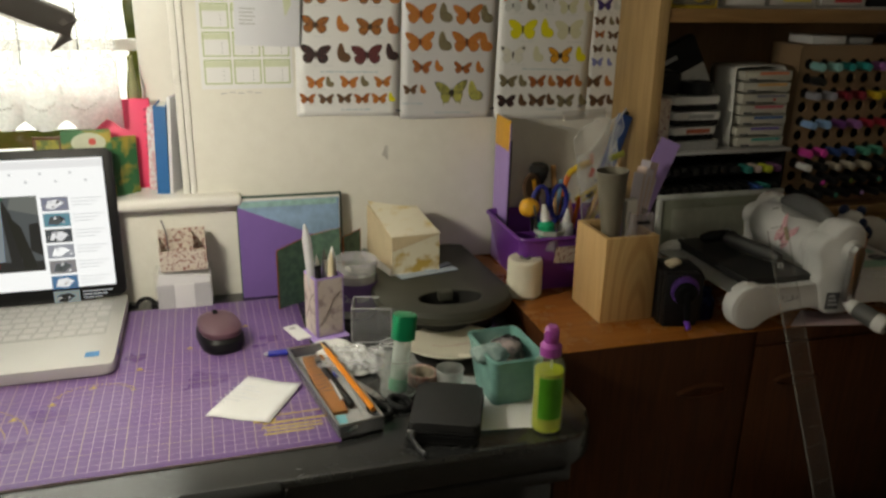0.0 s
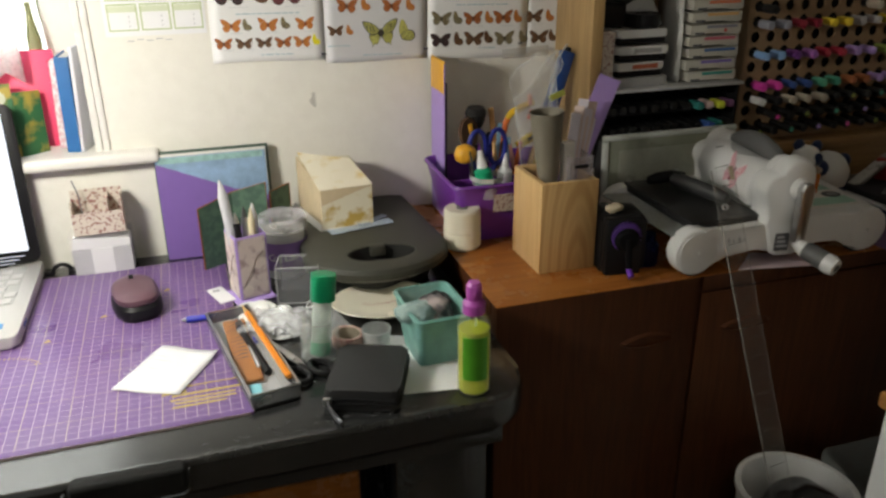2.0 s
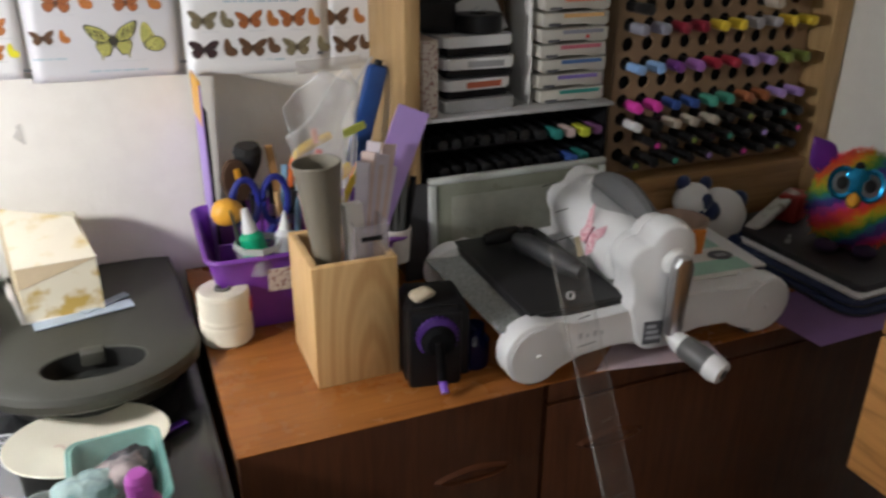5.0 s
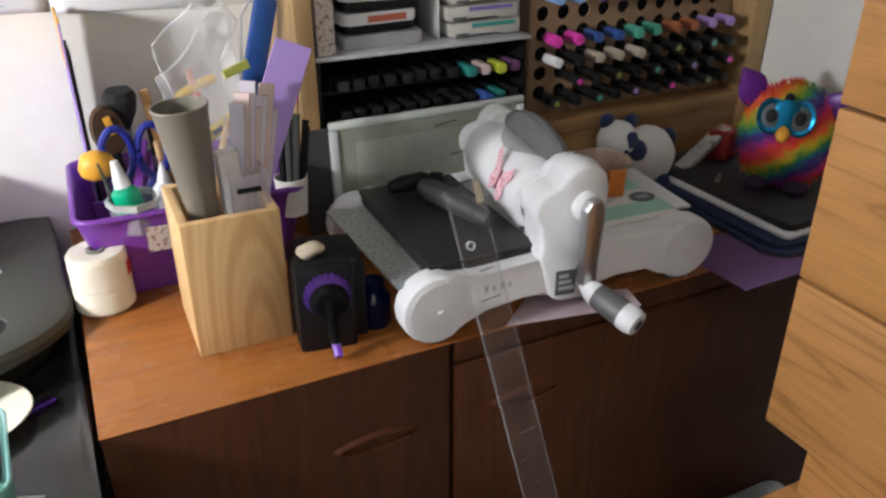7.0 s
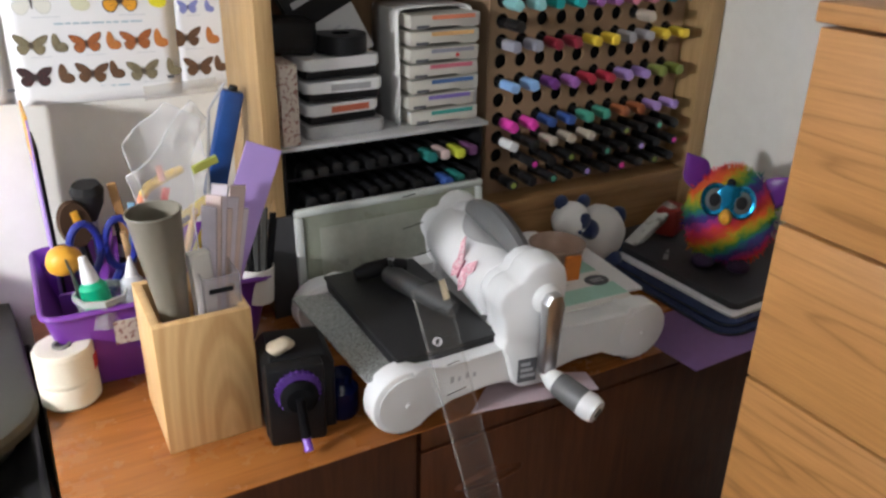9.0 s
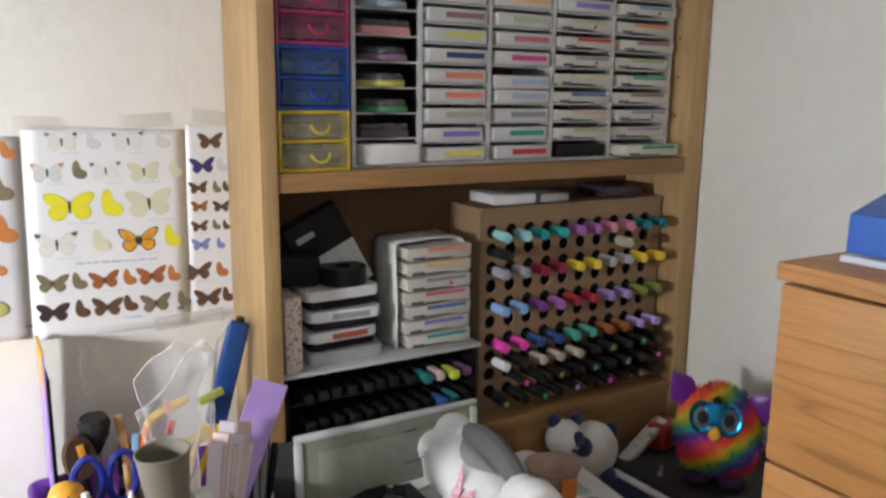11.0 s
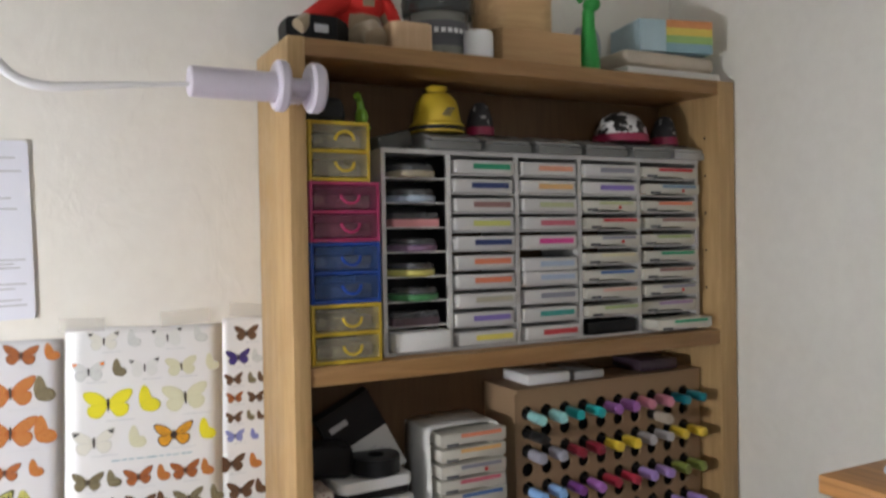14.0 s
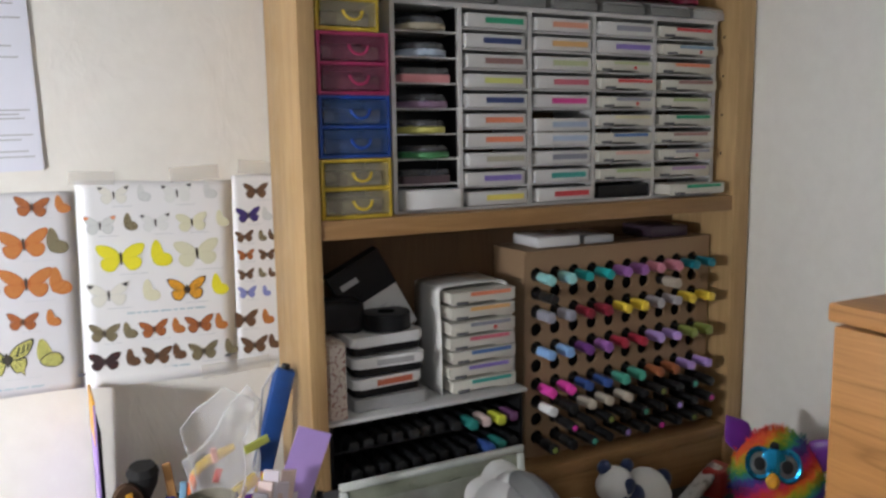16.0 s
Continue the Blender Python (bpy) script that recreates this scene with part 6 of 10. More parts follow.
def brush(x, y, z, rx, ry, h, head_r, handle, label):
    t = thing("makeup_brush", pose(x, y, z, rx, ry), label, "brush", "brushes in the caddy")
    part("handle", lathe([(0, 0), (0.003, 0.0), (0.0045, h * 0.4), (0.004, h * 0.66), (0, h * 0.66)], 12), handle, t)
    part("ferrule", lathe([(0.0045, h * 0.62), (0.005, h * 0.74), (0.0, h * 0.75)], 12), SILVER, t)
    part("bristles", roughen(lathe([(0.0048, h * 0.73), (head_r * 0.8, h * 0.85), (head_r, h * 0.95), (head_r * 0.8, h), (0, h * 1.0)], 20), 0.0012, 300), BRISTLE, t)


brush(0.729, 1.265, TOPZ + 0.036, 6, -2, 0.168, 0.018, BLACK, "big black powder brush in the caddy")
brush(0.742, 1.272, TOPZ + 0.02, 4, 6, 0.135, 0.009, BLACK, "black make-up brush with a tapered head")
brush(0.755, 1.262, TOPZ + 0.02, 8, 10, 0.125, 0.008, PINE, "small wooden-handled brush in the caddy")
bl = thing("blending_brush", pose(0.717, 1.243, TOPZ + 0.076, 5, -9, 12), "oval ink blending brush with an amber edge", "brush")
bmo = lathe([(0, -0.006), (0.016, -0.006), (0.018, 0.0), (0.016, 0.006), (0, 0.006)], 24, pose(0, 0, 0.09, 80))
bmesh.ops.scale(bmo, vec=(1, 1, 1.6), verts=bmo.verts, space=Matrix.Translation((0, 0, -0.09)))
part("head", bmo, surf("brown_bristle", (0.06, 0.028, 0.012), 0.9, grain=600, relief=1.0), bl)
part("edge", boxm(-0.004, 0.004, -0.0075, -0.0055, 0.070, 0.108, 0.001), ORANGE, bl, "amber stripe", m=pose(0.009, 0.001, 0, 0, -4, 0))
part("handle", tube([(0, 0, 0.07), (0, 0, 0.0)], 0.005, 8), BLACK, bl)
for k, (x, rx, ry, h, col, lab) in enumerate(((0.765, 5, -6, 0.125, "wood", "slim wooden craft stick in the caddy"), (0.778, 4, 10, 0.125, "or", "orange craft knife in the caddy"), (0.790, 6, 16, 0.15, "wood", "slim wooden craft stick in the caddy"), (0.800, 3, 22, 0.16, "or", "orange craft knife in the caddy"), (0.806, 2, -12, 0.12, "pk", "pale pink lollipop-shaped tool in the caddy"), (0.785, 3, 26, 0.17, "ye", "yellow snap-off cutter in the caddy"), (0.772, 3, 4, 0.13, "lb", "pale blue hobby tool in the caddy"), (0.748, -2, 7, 0.155, "lb", "pale blue hobby tool in the caddy"))):
    cc = {"wood": PINE, "or": paint("orange_red", (0.72, 0.16, 0.03)), "pk": paint("salmon_pink", (0.75, 0.40, 0.35)), "ye": paint("bright_yellow", (0.75, 0.55, 0.03)), "lb": paint("pale_blue_tool", (0.25, 0.45, 0.62))}[col]
    t = thing("craft_tool", pose(x, 1.248 - 0.006 * (k % 3), TOPZ + 0.02, rx, ry), lab, "tool", "tools in the caddy")
    part("handle", boxm(-0.004, 0.004, -0.002, 0.002, 0, h, 0.001) if k % 2 else lathe([(0, 0), (0.004, 0), (0.0045, h * 0.8), (0.003, h), (0, h)], 10), cc, t)
yc = thing("yellow_cutter", pose(0.822, 1.245, TOPZ + 0.145, 0, 63, 8), "flat yellow cutter laid across the tools", "cutter")
part("body", boxm(-0.008, 0.008, -0.003, 0.003, -0.03, 0.035, 0.002), paint("bright_yellow", (0.75, 0.55, 0.03)), yc)
part("slider", boxm(-0.003, 0.003, -0.005, -0.003, -0.008, 0.006), GREY_DK, yc)
bt = thing("blue_tube", pose(0.868, 1.288, TOPZ + 0.15, 2, 15, 0), "dark blue flat craft tube leaning by the bookcase", "tube")
part("tube", boxm(-0.013, 0.013, -0.008, 0.008, 0, 0.135, 0.004), surf("deep_blue_plastic", (0.012, 0.06, 0.24), 0.4, vary=0.2, big=40), bt)
part("cap", lathe([(0, 0.135), (0.006, 0.135), (0.005, 0.141), (0, 0.142)], 12), BLACK, bt)
tagged(part("knitting_needle", tube([(0, 0, 0), (0.004, 0, 0.17), (0.022, 0.0, 0.2)], 0.0016, 8), SILVER, m=pose(0.846, 1.25, TOPZ + 0.1, 0, 5)), "thin steel wire rod in the caddy", "rod")
ycd = thing("file_folder", pose(0.679, 1.324, TOPZ, 0, -1.5, 91), "tall lilac folder with an amber edge against the wall", "folder")
part("lilac_leaf", boxm(-0.036, 0.035, -0.0012, 0.0012, 0, 0.272, 0.0005), LILAC, ycd)
part("amber_tab", boxm(-0.0355, 0.0345, -0.0014, 0.0016, 0.222, 0.276, 0.0005), ORANGE, ycd)
part("black_leaf", boxm(-0.034, 0.03, -0.0055, -0.0025, 0, 0.24, 0.001), BLACK, ycd)
pz = thing("pencil_cup", pose(0.880, 1.158, TOPZ + 0.004), "white pencil cup with dark pencils in the caddy corner", "pencil cup")
part("cup", lathe([(0, 0.06), (0.016, 0.06), (0.019, 0.104), (0.0175, 0.104), (0.0145, 0.065), (0, 0.065)], 20), OFFWHITE, pz)
for k in range(8):
    a = 2.4 * k
    c = (BLACK, BLACK, GREY_DK, paint("pink_end", (0.6, 0.10, 0.25)), BLACK, BLACK, BLACK, GREY_DK)[k]
    pen("pencil", "dark coloured pencil with a sharpened end", (0.880 + 0.008 * math.cos(a), 1.158 + 0.008 * math.sin(a), TOPZ + 0.072), (0.882 + 0.017 * math.cos(a) + 0.006, 1.158 + 0.017 * math.sin(a), TOPZ + 0.176 + 0.012 * (k % 4)), 0.0043, c, tipcol=PINE, cat="pencil", hexa=True, grp="pencils in the cup")

# black box with purple dial
MATT_BLACK = surf("matt_black_plastic", (0.006, 0.006, 0.007), 0.7, vary=0.2, spec=0.08)
bx = thing("pencil_sharpener", pose(0.827, 0.972, TOPZ, 0, 0, -10), "black crank pencil sharpener with a purple dial", "sharpener")
part("body", prism([(0, 0), (0.070, 0), (0.070, 0.076), (0.062, 0.088), (0.008, 0.090), (0, 0.080)], 0.058, pose(0, 0.075, 0, 90) @ pose(0, 0, 0), 0.003), BLACK, bx)
part("front_step", boxm(0.001, 0.057, 0.0, 0.020, 0.0, 0.088, 0.004), BLACK, bx)
part("dial", lathe([(0.0, 0.004), (0.016, 0.004), (0.0205, 0.002), (0.0215, 0), (0.0215, -0.004), (0, -0.004)], 36, pose(0.030, -0.001, 0.063, 90)), surf("deep_purple_plastic", (0.075, 0.022, 0.20), 0.4), bx, "ridged purple dial")
for k in range(24):
    a = 2 * math.pi * k / 24
    part("ridge", boxm(-0.0007, 0.0007, -0.0045, 0.002, -0.001, 0.0012), surf("deep_purple_plastic", (0.075, 0.022, 0.20), 0.4), bx, m=pose(0.030 + 0.0215 * math.cos(a), -0.001, 0.063 + 0.0215 * math.sin(a), 0, -math.degrees(a) + 90))
part("hub", lathe([(0.0, 0.012), (0.013, 0.011), (0.0185, 0.006), (0.0185, 0.0), (0, 0)], 24, pose(0.0305, -0.002, 0.0585, 90)), MATT_BLACK, bx)
part("crank_arm", tube([(0.030, -0.012, 0.062), (0.032, -0.014, 0.034), (0.033, -0.014, 0.018)], 0.005, 8), MATT_BLACK, bx)
part("crank_knob", tube([(0.033, -0.013, 0.016), (0.034, -0.024, 0.007)], 0.0045, 10), surf("bright_purple_plastic", (0.14, 0.03, 0.42), 0.35), bx)
tagged(part("pebble", roughen(ball((0, 0, 0.006), 0.0145, 0.011, 0.007, 20), 0.0025, 90), surf("cream_pebble", (0.52, 0.45, 0.33), 0.6, vary=0.2), m=pose(0.852, 1.000, TOPZ + 0.0895)), "small cream pebble on top of the sharpener", "pebble")
tagged(part("blue_jar", lathe([(0, 0), (0.016, 0), (0.018, 0.004), (0.018, 0.032), (0.012, 0.04), (0.012, 0.05), (0, 0.05)], 20), clear("blue_glass", (0.003, 0.006, 0.045), 0.1, 1.3, haze=0.6), m=pose(0.912, 0.995, TOPZ)), "small dark blue glass jar", "jar")

# ---- die-cutting press ----
WP = surf("press_white_plastic", (0.76, 0.76, 0.76), 0.33, vary=0.03, relief=0.04)
prs = thing("die_cutting_press", pose(0, 0, TOPZ), "white hand-cranked die-cutting machine with a grey carry handle", "die cutter")


def pxz(pts, y0, y1, bev=0.004):
    """An outline in x, z pulled along y."""
    m = Matrix(((1, 0, 0, 0), (0, 0, 1, y0), (0, 1, 0, -SZ), (0, 0, 0, 1)))
    return prism(pts, y1 - y0, m, bev)


def side_rail_outline():
    L, R = (0.955, 0.803), (1.260, 0.802)
    pts = []
    for k in range(15):
        a = radians(60 + 235 * k / 14)
        pts.append((L[0] + 0.0375 * math.cos(a), L[1] + 0.0365 * math.sin(a)))
    pts += [(0.985, 0.783), (1.005, 0.796), (1.05, 0.800), (1.075, 0.788), (1.14, 0.786), (1.165, 0.798), (1.205, 0.796), (1.225, 0.785)]
    for k in range(15):
        a = radians(245 + 235 * k / 14)
        pts.append((R[0] + 0.040 * math.cos(a), R[1] + 0.0365 * math.sin(a)))
    pts += [(1.235, 0.836), (1.15, 0.838), (1.06, 0.834), (1.0, 0.832)]
    return pts


for y0, y1 in ((0.928, 0.956), (1.142, 1.168)):
    rail = part("side_rail", pxz(side_rail_outline(), y0, y1, 0.005), WP, prs)
    for cx in (0.955, 1.260):
        part("foot_disc", lathe([(0.030, 0.0), (0.031, 0.002), (0.003, 0.003), (0.0025, 0.005), (0, 0.005)], 32, pose(cx, y0, 0.803 - SZ, 90)), WP, rail)
    for cx in (0.955, 1.252):
        part("rubber_foot", boxm(cx - 0.008, cx + 0.008, y0 + 0.004, y1 - 0.004, 0, 0.004, 0.001), GREY_DK, rail)
part("deck", boxm(0.985, 1.235, 0.955, 1.143, 0.046, 0.058, 0.002), WP, prs)
def lobe_outline(dx, dz):
    pts = []
    for cx, cz, r, a0, a1 in ((1.088, 0.888, 0.023, 100, 225), (1.091, 0.836, 0.018, 150, 220), (1.103, 0.799, 0.018, 190, 280), (1.125, 0.800, 0.018, 270, 360), (1.130, 0.848, 0.016, 300, 400), (1.118, 0.905, 0.028, 0, 165)):
        for k in range(7):
            a = radians(a0 + (a1 - a0) * k / 6)
            pts.append((cx + dx + r * math.cos(a), cz + dz + r * math.sin(a)))
    return pts


PR = pose(1.098, 0.94, 0, 0, 0, -8.7) @ pose(-1.105, -0.94, 0)


def lobed_cap(y0, y1, dz=0.0, size=1.0):
    """A moulded end cap: the lobed outline with softly rounded front and back."""
    bm = bmesh.new()
    rings = []
    for u, k in ((0, 0.86), (0.06, 0.93), (0.18, 0.98), (0.35, 1.0), (0.65, 1.0), (0.82, 0.98), (0.94, 0.93), (1, 0.86)):
        k *= size
        rings.append([bm.verts.new((1.104 + (x - 1.104) * k, y0 + (y1 - y0) * u, 0.855 + (z + dz - 0.855) * (0.5 + 0.5 * k) - SZ)) for x, z in lobe_outline(0, 0)])
    n = len(rings[0])
    for p, q in zip(rings, rings[1:]):
        for i in range(n):
            bm.faces.new((p[i], p[(i + 1) % n], q[(i + 1) % n], q[i]))
    bm.faces.new(rings[0][::-1])
    bm.faces.new(rings[-1])
    return bm


part("roller_housing_cap", lobed_cap(0.919, 0.957), WP, prs, m=PR, smooth=50)
part("housing_collar", lobed_cap(0.954, 0.976, -0.002, 0.90), WP, prs, m=PR, smooth=50)
part("housing_collar", lobed_cap(1.116, 1.140, -0.010, 0.86), WP, prs, m=PR, smooth=50)
part("roller_housing_cap", lobed_cap(1.138, 1.172, -0.010, 0.94), WP, prs, m=PR, smooth=50)
part("roller_housing", lathe([(0.030, 0), (0.036, 0.004), (0.038, 0.02), (0.038, 0.15), (0.036, 0.166), (0.030, 0.17)], 32, pose(1.102, 1.140, 0.874 - SZ, 90)), WP, prs, m=PR)
part("saddle", pxz([(1.074, 0.846), (1.128, 0.846), (1.125, 0.88), (1.08, 0.88)], 0.975, 1.12, 0.004), WP, prs, m=PR)
bmh = bmesh.new()
for k in range(13):
    u = k / 12
    y = 0.968 + 0.160 * u
    hgt = 0.914 + 0.021 * math.sin(math.pi * u) ** 0.8
    w = 0.012 + 0.003 * math.sin(math.pi * u)
    cx = 1.120
    for j in range(9):
        a = radians(-20 + 220 * j / 8)
        bmh.verts.new((cx + w * math.cos(a), y, hgt - SZ - 0.016 + 0.021 * math.sin(a)))
bmh.verts.ensure_lookup_table()
for k in range(12):
    for j in range(8):
        bmh.faces.new([bmh.verts[i] for i in (k * 9 + j, k * 9 + j + 1, (k + 1) * 9 + j + 1, (k + 1) * 9 + j)])
hdl = part("carry_handle", bmh, surf("mid_grey_plastic", (0.115, 0.115, 0.115), 0.42), prs, "dark grey carry handle", m=PR)
mod = hdl.modifiers.new("thick", "SOLIDIFY")
mod.thickness = 0.006
rec = bmesh.new()
for k in range(11):
    for j in range(7):
        u, a = k / 10, radians(58 + 60 * j / 6 * (0.35 + 0.65 * math.sin(math.pi * k / 10)))
        rec.verts.new((1.102 + 0.0386 * math.cos(a), 0.992 + 0.118 * u, 0.874 - SZ + 0.0386 * math.sin(a)))
rec.verts.ensure_lookup_table()
for k in range(10):
    for j in range(6):
        rec.faces.new([rec.verts[i] for i in (k * 7 + j, k * 7 + j + 1, (k + 1) * 7 + j + 1, (k + 1) * 7 + j)])
part("handle_recess", rec, surf("pale_grey_plastic", (0.38, 0.38, 0.38), 0.4), prs, "pale grey hollow under the handle", m=PR)
# crank
part("crank_boss", lathe([(0.0, 0.012), (0.013, 0.012), (0.016, 0.009), (0.017, 0.0), (0, 0)], 24, pose(1.110, 0.921, 0.889 - SZ, 90)), WP, prs)
crk = part("crank_arm", pxz([(1.096, 0.892), (1.102, 0.901), (1.114, 0.901), (1.119, 0.890), (1.114, 0.812), (1.110, 0.802), (1.103, 0.802), (1.098, 0.812)], 0.896, 0.910, 0.003), SILVER, prs, "satin metal crank arm")
GRIP0, GRIP1 = Vector((1.104, 0.901, 0.808 - SZ)), Vector((1.118, 0.857, 0.797 - SZ))
gd = (GRIP1 - GRIP0).to_track_quat("Z", "Y").to_matrix().to_4x4()
GL = (GRIP1 - GRIP0).length + 0.02
gm = Matrix.Translation(GRIP0) @ gd
part("grip_collar", lathe([(0.005, -0.004), (0.0065, 0.0), (0.010, 0.006), (0.012, 0.012), (0.012, 0.017), (0, 0.017)], 24, gm), WP, crk)
part("grip", lathe([(0.012, 0.016), (0.0135, 0.02), (0.014, GL - 0.02), (0.0138, GL - 0.016), (0, GL - 0.016)], 24, gm), surf("mid_grey_plastic", (0.115, 0.115, 0.115), 0.42), crk)
part("grip_cap", lathe([(0.0142, GL - 0.018), (0.0148, GL - 0.01), (0.0125, GL - 0.001), (0.007, GL), (0, GL)], 24, gm), WP, crk)
part("grip_screw", lathe([(0, GL + 0.0008), (0.006, GL + 0.0006), (0.006, GL - 0.002)], 16, gm), GREY_DK, crk)
part("badge", boxm(1.092, 1.114, 0.9178, 0.9188, 0.792 - SZ, 0.820 - SZ), INK, prs, "black and grey maker's plate", m=PR)
for k in range(3):
    part("badge_bar", boxm(1.095, 1.112 - 0.003 * k, 0.9172, 0.9178, 0.798 - SZ + 0.007 * k, 0.802 - SZ + 0.007 * k), INK_GREY, prs, m=PR)
# butterfly sticker on the housing
STK = PR @ pose(1.102, 1.018, 0.874 - SZ) @ pose(0, 0, 0, 0, -74, 0) @ pose(0, 0, 0.0376) @ pose(0, 0, 0, 0, 0, -105)
PINKG = spotted("pink_glitter", (0.62, 0.24, 0.30), (0.90, 0.66, 0.70), 420, 0.42, 0.6, 0.3)
for s, dz in ((-1, 0.0), (1, 0.0)):
    bmw = prism([(0, 0), (s * 0.006, 0.010), (s * 0.016, 0.020), (s * 0.018, 0.012), (s * 0.012, 0.002), (s * 0.015, -0.006), (s * 0.010, -0.014), (s * 0.003, -0.008)][::s], 0.0012)
    bmesh.ops.scale(bmw, vec=(1.35, 1.5, 1), verts=bmw.verts)
    part("sticker_wing", bmw, PINKG, prs, "glittery pink butterfly sticker", m=STK)
part("sticker_body", tube([(0, -0.012, 0.001), (0, 0.012, 0.001)], 0.0012, 6), surf("dark_pink_glitter", (0.25, 0.04, 0.08), 0.4), prs, m=STK)

rs = random.Random(21)
for k in range(16):
    sx = rs.choice((-1, 1))
    part("sticker_gem", ball((0, 0, 0), 0.0011, 0.0011, 0.0008, 8), surf("pale_gem", (0.86, 0.80, 0.82), 0.12), prs, m=STK @ pose(sx * rs.uniform(0.004, 0.017), rs.uniform(-0.012, 0.022), 0.0016))
for k in range(4):
    part("rail_mark", boxm(0, 0.004 - 0.001 * (k % 2), -0.0004, 0, 0, 0.007 - 0.002 * (k % 2)), INK_GREY, prs, m=pose(1.004 + 0.009 * k, 0.9279, 0.812 - SZ))

# plates and pads in the press
pc = thing("cutting_plate", pose(0.985, 1.045, 0.8265, 0, -1.0, 2), "scratched clear acrylic cutting plate on the press", "plate")
part("plate", boxm(-0.068, 0.062, -0.094, 0.104, 0, 0.003, 0.001), hammered("scratched_acrylic", (0.52, 0.55, 0.54), 0.46, 420.0), pc)
bp = thing("base_pad", pose(1.013, 1.050, 0.8302, 0, 0, -1), "thick black die pad on the clear plate", "pad")
part("magnet_plate", boxm(-0.058, 0.062, -0.104, 0.104, 0, 0.0085, 0.0015), surf("black_foam_pad", (0.014, 0.014, 0.015), 0.55, vary=0.3), bp)
part("top_sheet", boxm(-0.0574, 0.0614, -0.1034, 0.1034, 0.0088, 0.013, 0.001), surf("black_rubber_sheet", (0.017, 0.017, 0.018), 0.48, vary=0.35, grain=240, relief=0.3), bp)
rl = thing("brayer", pose(0, 0, 0), "dark grey roller tool lying on the pad", "roller")
part("roller", tube([(1.016, 1.098, 0.858), (1.020, 1.082, 0.8585), (1.036, 1.018, 0.8575), (1.044, 0.992, 0.855)], 0.013, 20, [0.010, 0.0128, 0.0120, 0.008]), surf("charcoal_rubber", (0.034, 0.035, 0.036), 0.45), rl)
part("handle", tube([(0.984, 1.122, 0.853), (1.0, 1.121, 0.855), (1.025, 1.120, 0.857), (1.048, 1.118, 0.854)], 0.009, 14, [0.007, 0.0105, 0.0095, 0.008]), BLACK, rl)
part("fork", tube([(1.03, 1.118, 0.858), (1.024, 1.108, 0.868), (1.018, 1.092, 0.868)], 0.003, 8), BLACK, rl)
part("bolt", lathe([(0, 0.002), (0.004, 0.0015), (0.0045, 0)], 12, pose(1.026, 1.110, 0.8695)), SILVER, rl)
pk = thing("die_pack", pose(1.222, 1.02, 0.8232, 0, 0, -3), "white and mint cardboard die packet with a black badge", "packet")
part("packet", boxm(-0.052, 0.050, -0.062, 0.085, 0.0, 0.012, 0.001), OFFWHITE, pk)
part("mint_band", boxm(-0.052, 0.050, -0.052, -0.022, 0.0121, 0.0125), surf("mint_print", (0.33, 0.55, 0.45), 0.5), pk)
part("mint_band", boxm(-0.052, 0.050, 0.012, 0.06, 0.0121, 0.0125), surf("mint_print", (0.33, 0.55, 0.45), 0.5), pk)
bmd = lathe([(0, 0.0132), (0.016, 0.0132), (0.016, 0.0126)], 28)
bmesh.ops.scale(bmd, vec=(1, 0.8, 1), verts=bmd.verts)
part("black_badge", bmd, INK, pk, "oval black badge", m=pose(0.033, -0.012, 0))
for k in range(2):
    part("badge_bar", boxm(-0.008, 0.008, -0.0012, 0.0012, 0.0133, 0.0136), INK_GREY, pk, m=pose(0.033, -0.010 - 0.005 * k, 0))
for k in range(4):
    part("print_bar", boxm(-0.046, -0.046 + (0.03, 0.04, 0.025, 0.035)[k], -0.001, 0.001, 0.0126, 0.0129), INK_GREY, pk, m=pose(0.0, -0.015 + 0.006 * k, 0))
tagged(part("white_plate", boxm(-0.05, 0.055, -0.05, 0.075, 0, 0.004, 0.001), WHITE_PLASTIC, m=pose(1.262, 1.04, 0.8190, 0, 0, -6)), "white plastic plate under the die packet", "plate")
cpn = thing("trinket_bowl", pose(1.240, 1.070, 0.8356), "small pinkish plastic tub on the die packet", "tub")
part("tub", lathe([(0, 0), (0.028, 0), (0.035, 0.026), (0.0365, 0.028), (0.0345, 0.028), (0.027, 0.003), (0, 0.003)], 28), film("pinkish_tub", (0.52, 0.36, 0.28), 0.6, 0.3), cpn)
tagged(part("paper_scrap", roughen(boxm(-0.011, 0.011, -0.003, 0.003, 0, 0.034, 0.001), 0.002, 90), surf("burnt_orange_paper", (0.55, 0.16, 0.015), 0.6, vary=0.25), m=pose(1.226, 1.022, 0.8356, 6, 0, -10)), "orange paper scrap in front of the tub", "scrap")
tagged(part("pink_sheet", prism([(-0.09, -0.02), (0.06, -0.048), (0.068, -0.014), (-0.03, 0.03)], 0.0006), surf("pale_pink_paper", (0.6, 0.48, 0.52), 0.7), m=pose(1.12, 0.948, TOPZ)), "pale pink paper under the press", "paper")

# framed board behind the press
fb = thing("glass_board", pose(0.945, 1.206, TOPZ, -3), "pale framed glass cutting board leaning on the bookcase", "board")
part("panel", boxm(0.012, 0.258, 0.0, 0.004, 0.012, 0.133), surf("sage_mat_board", (0.30, 0.32, 0.25), 0.3, vary=0.15, big=14), fb)
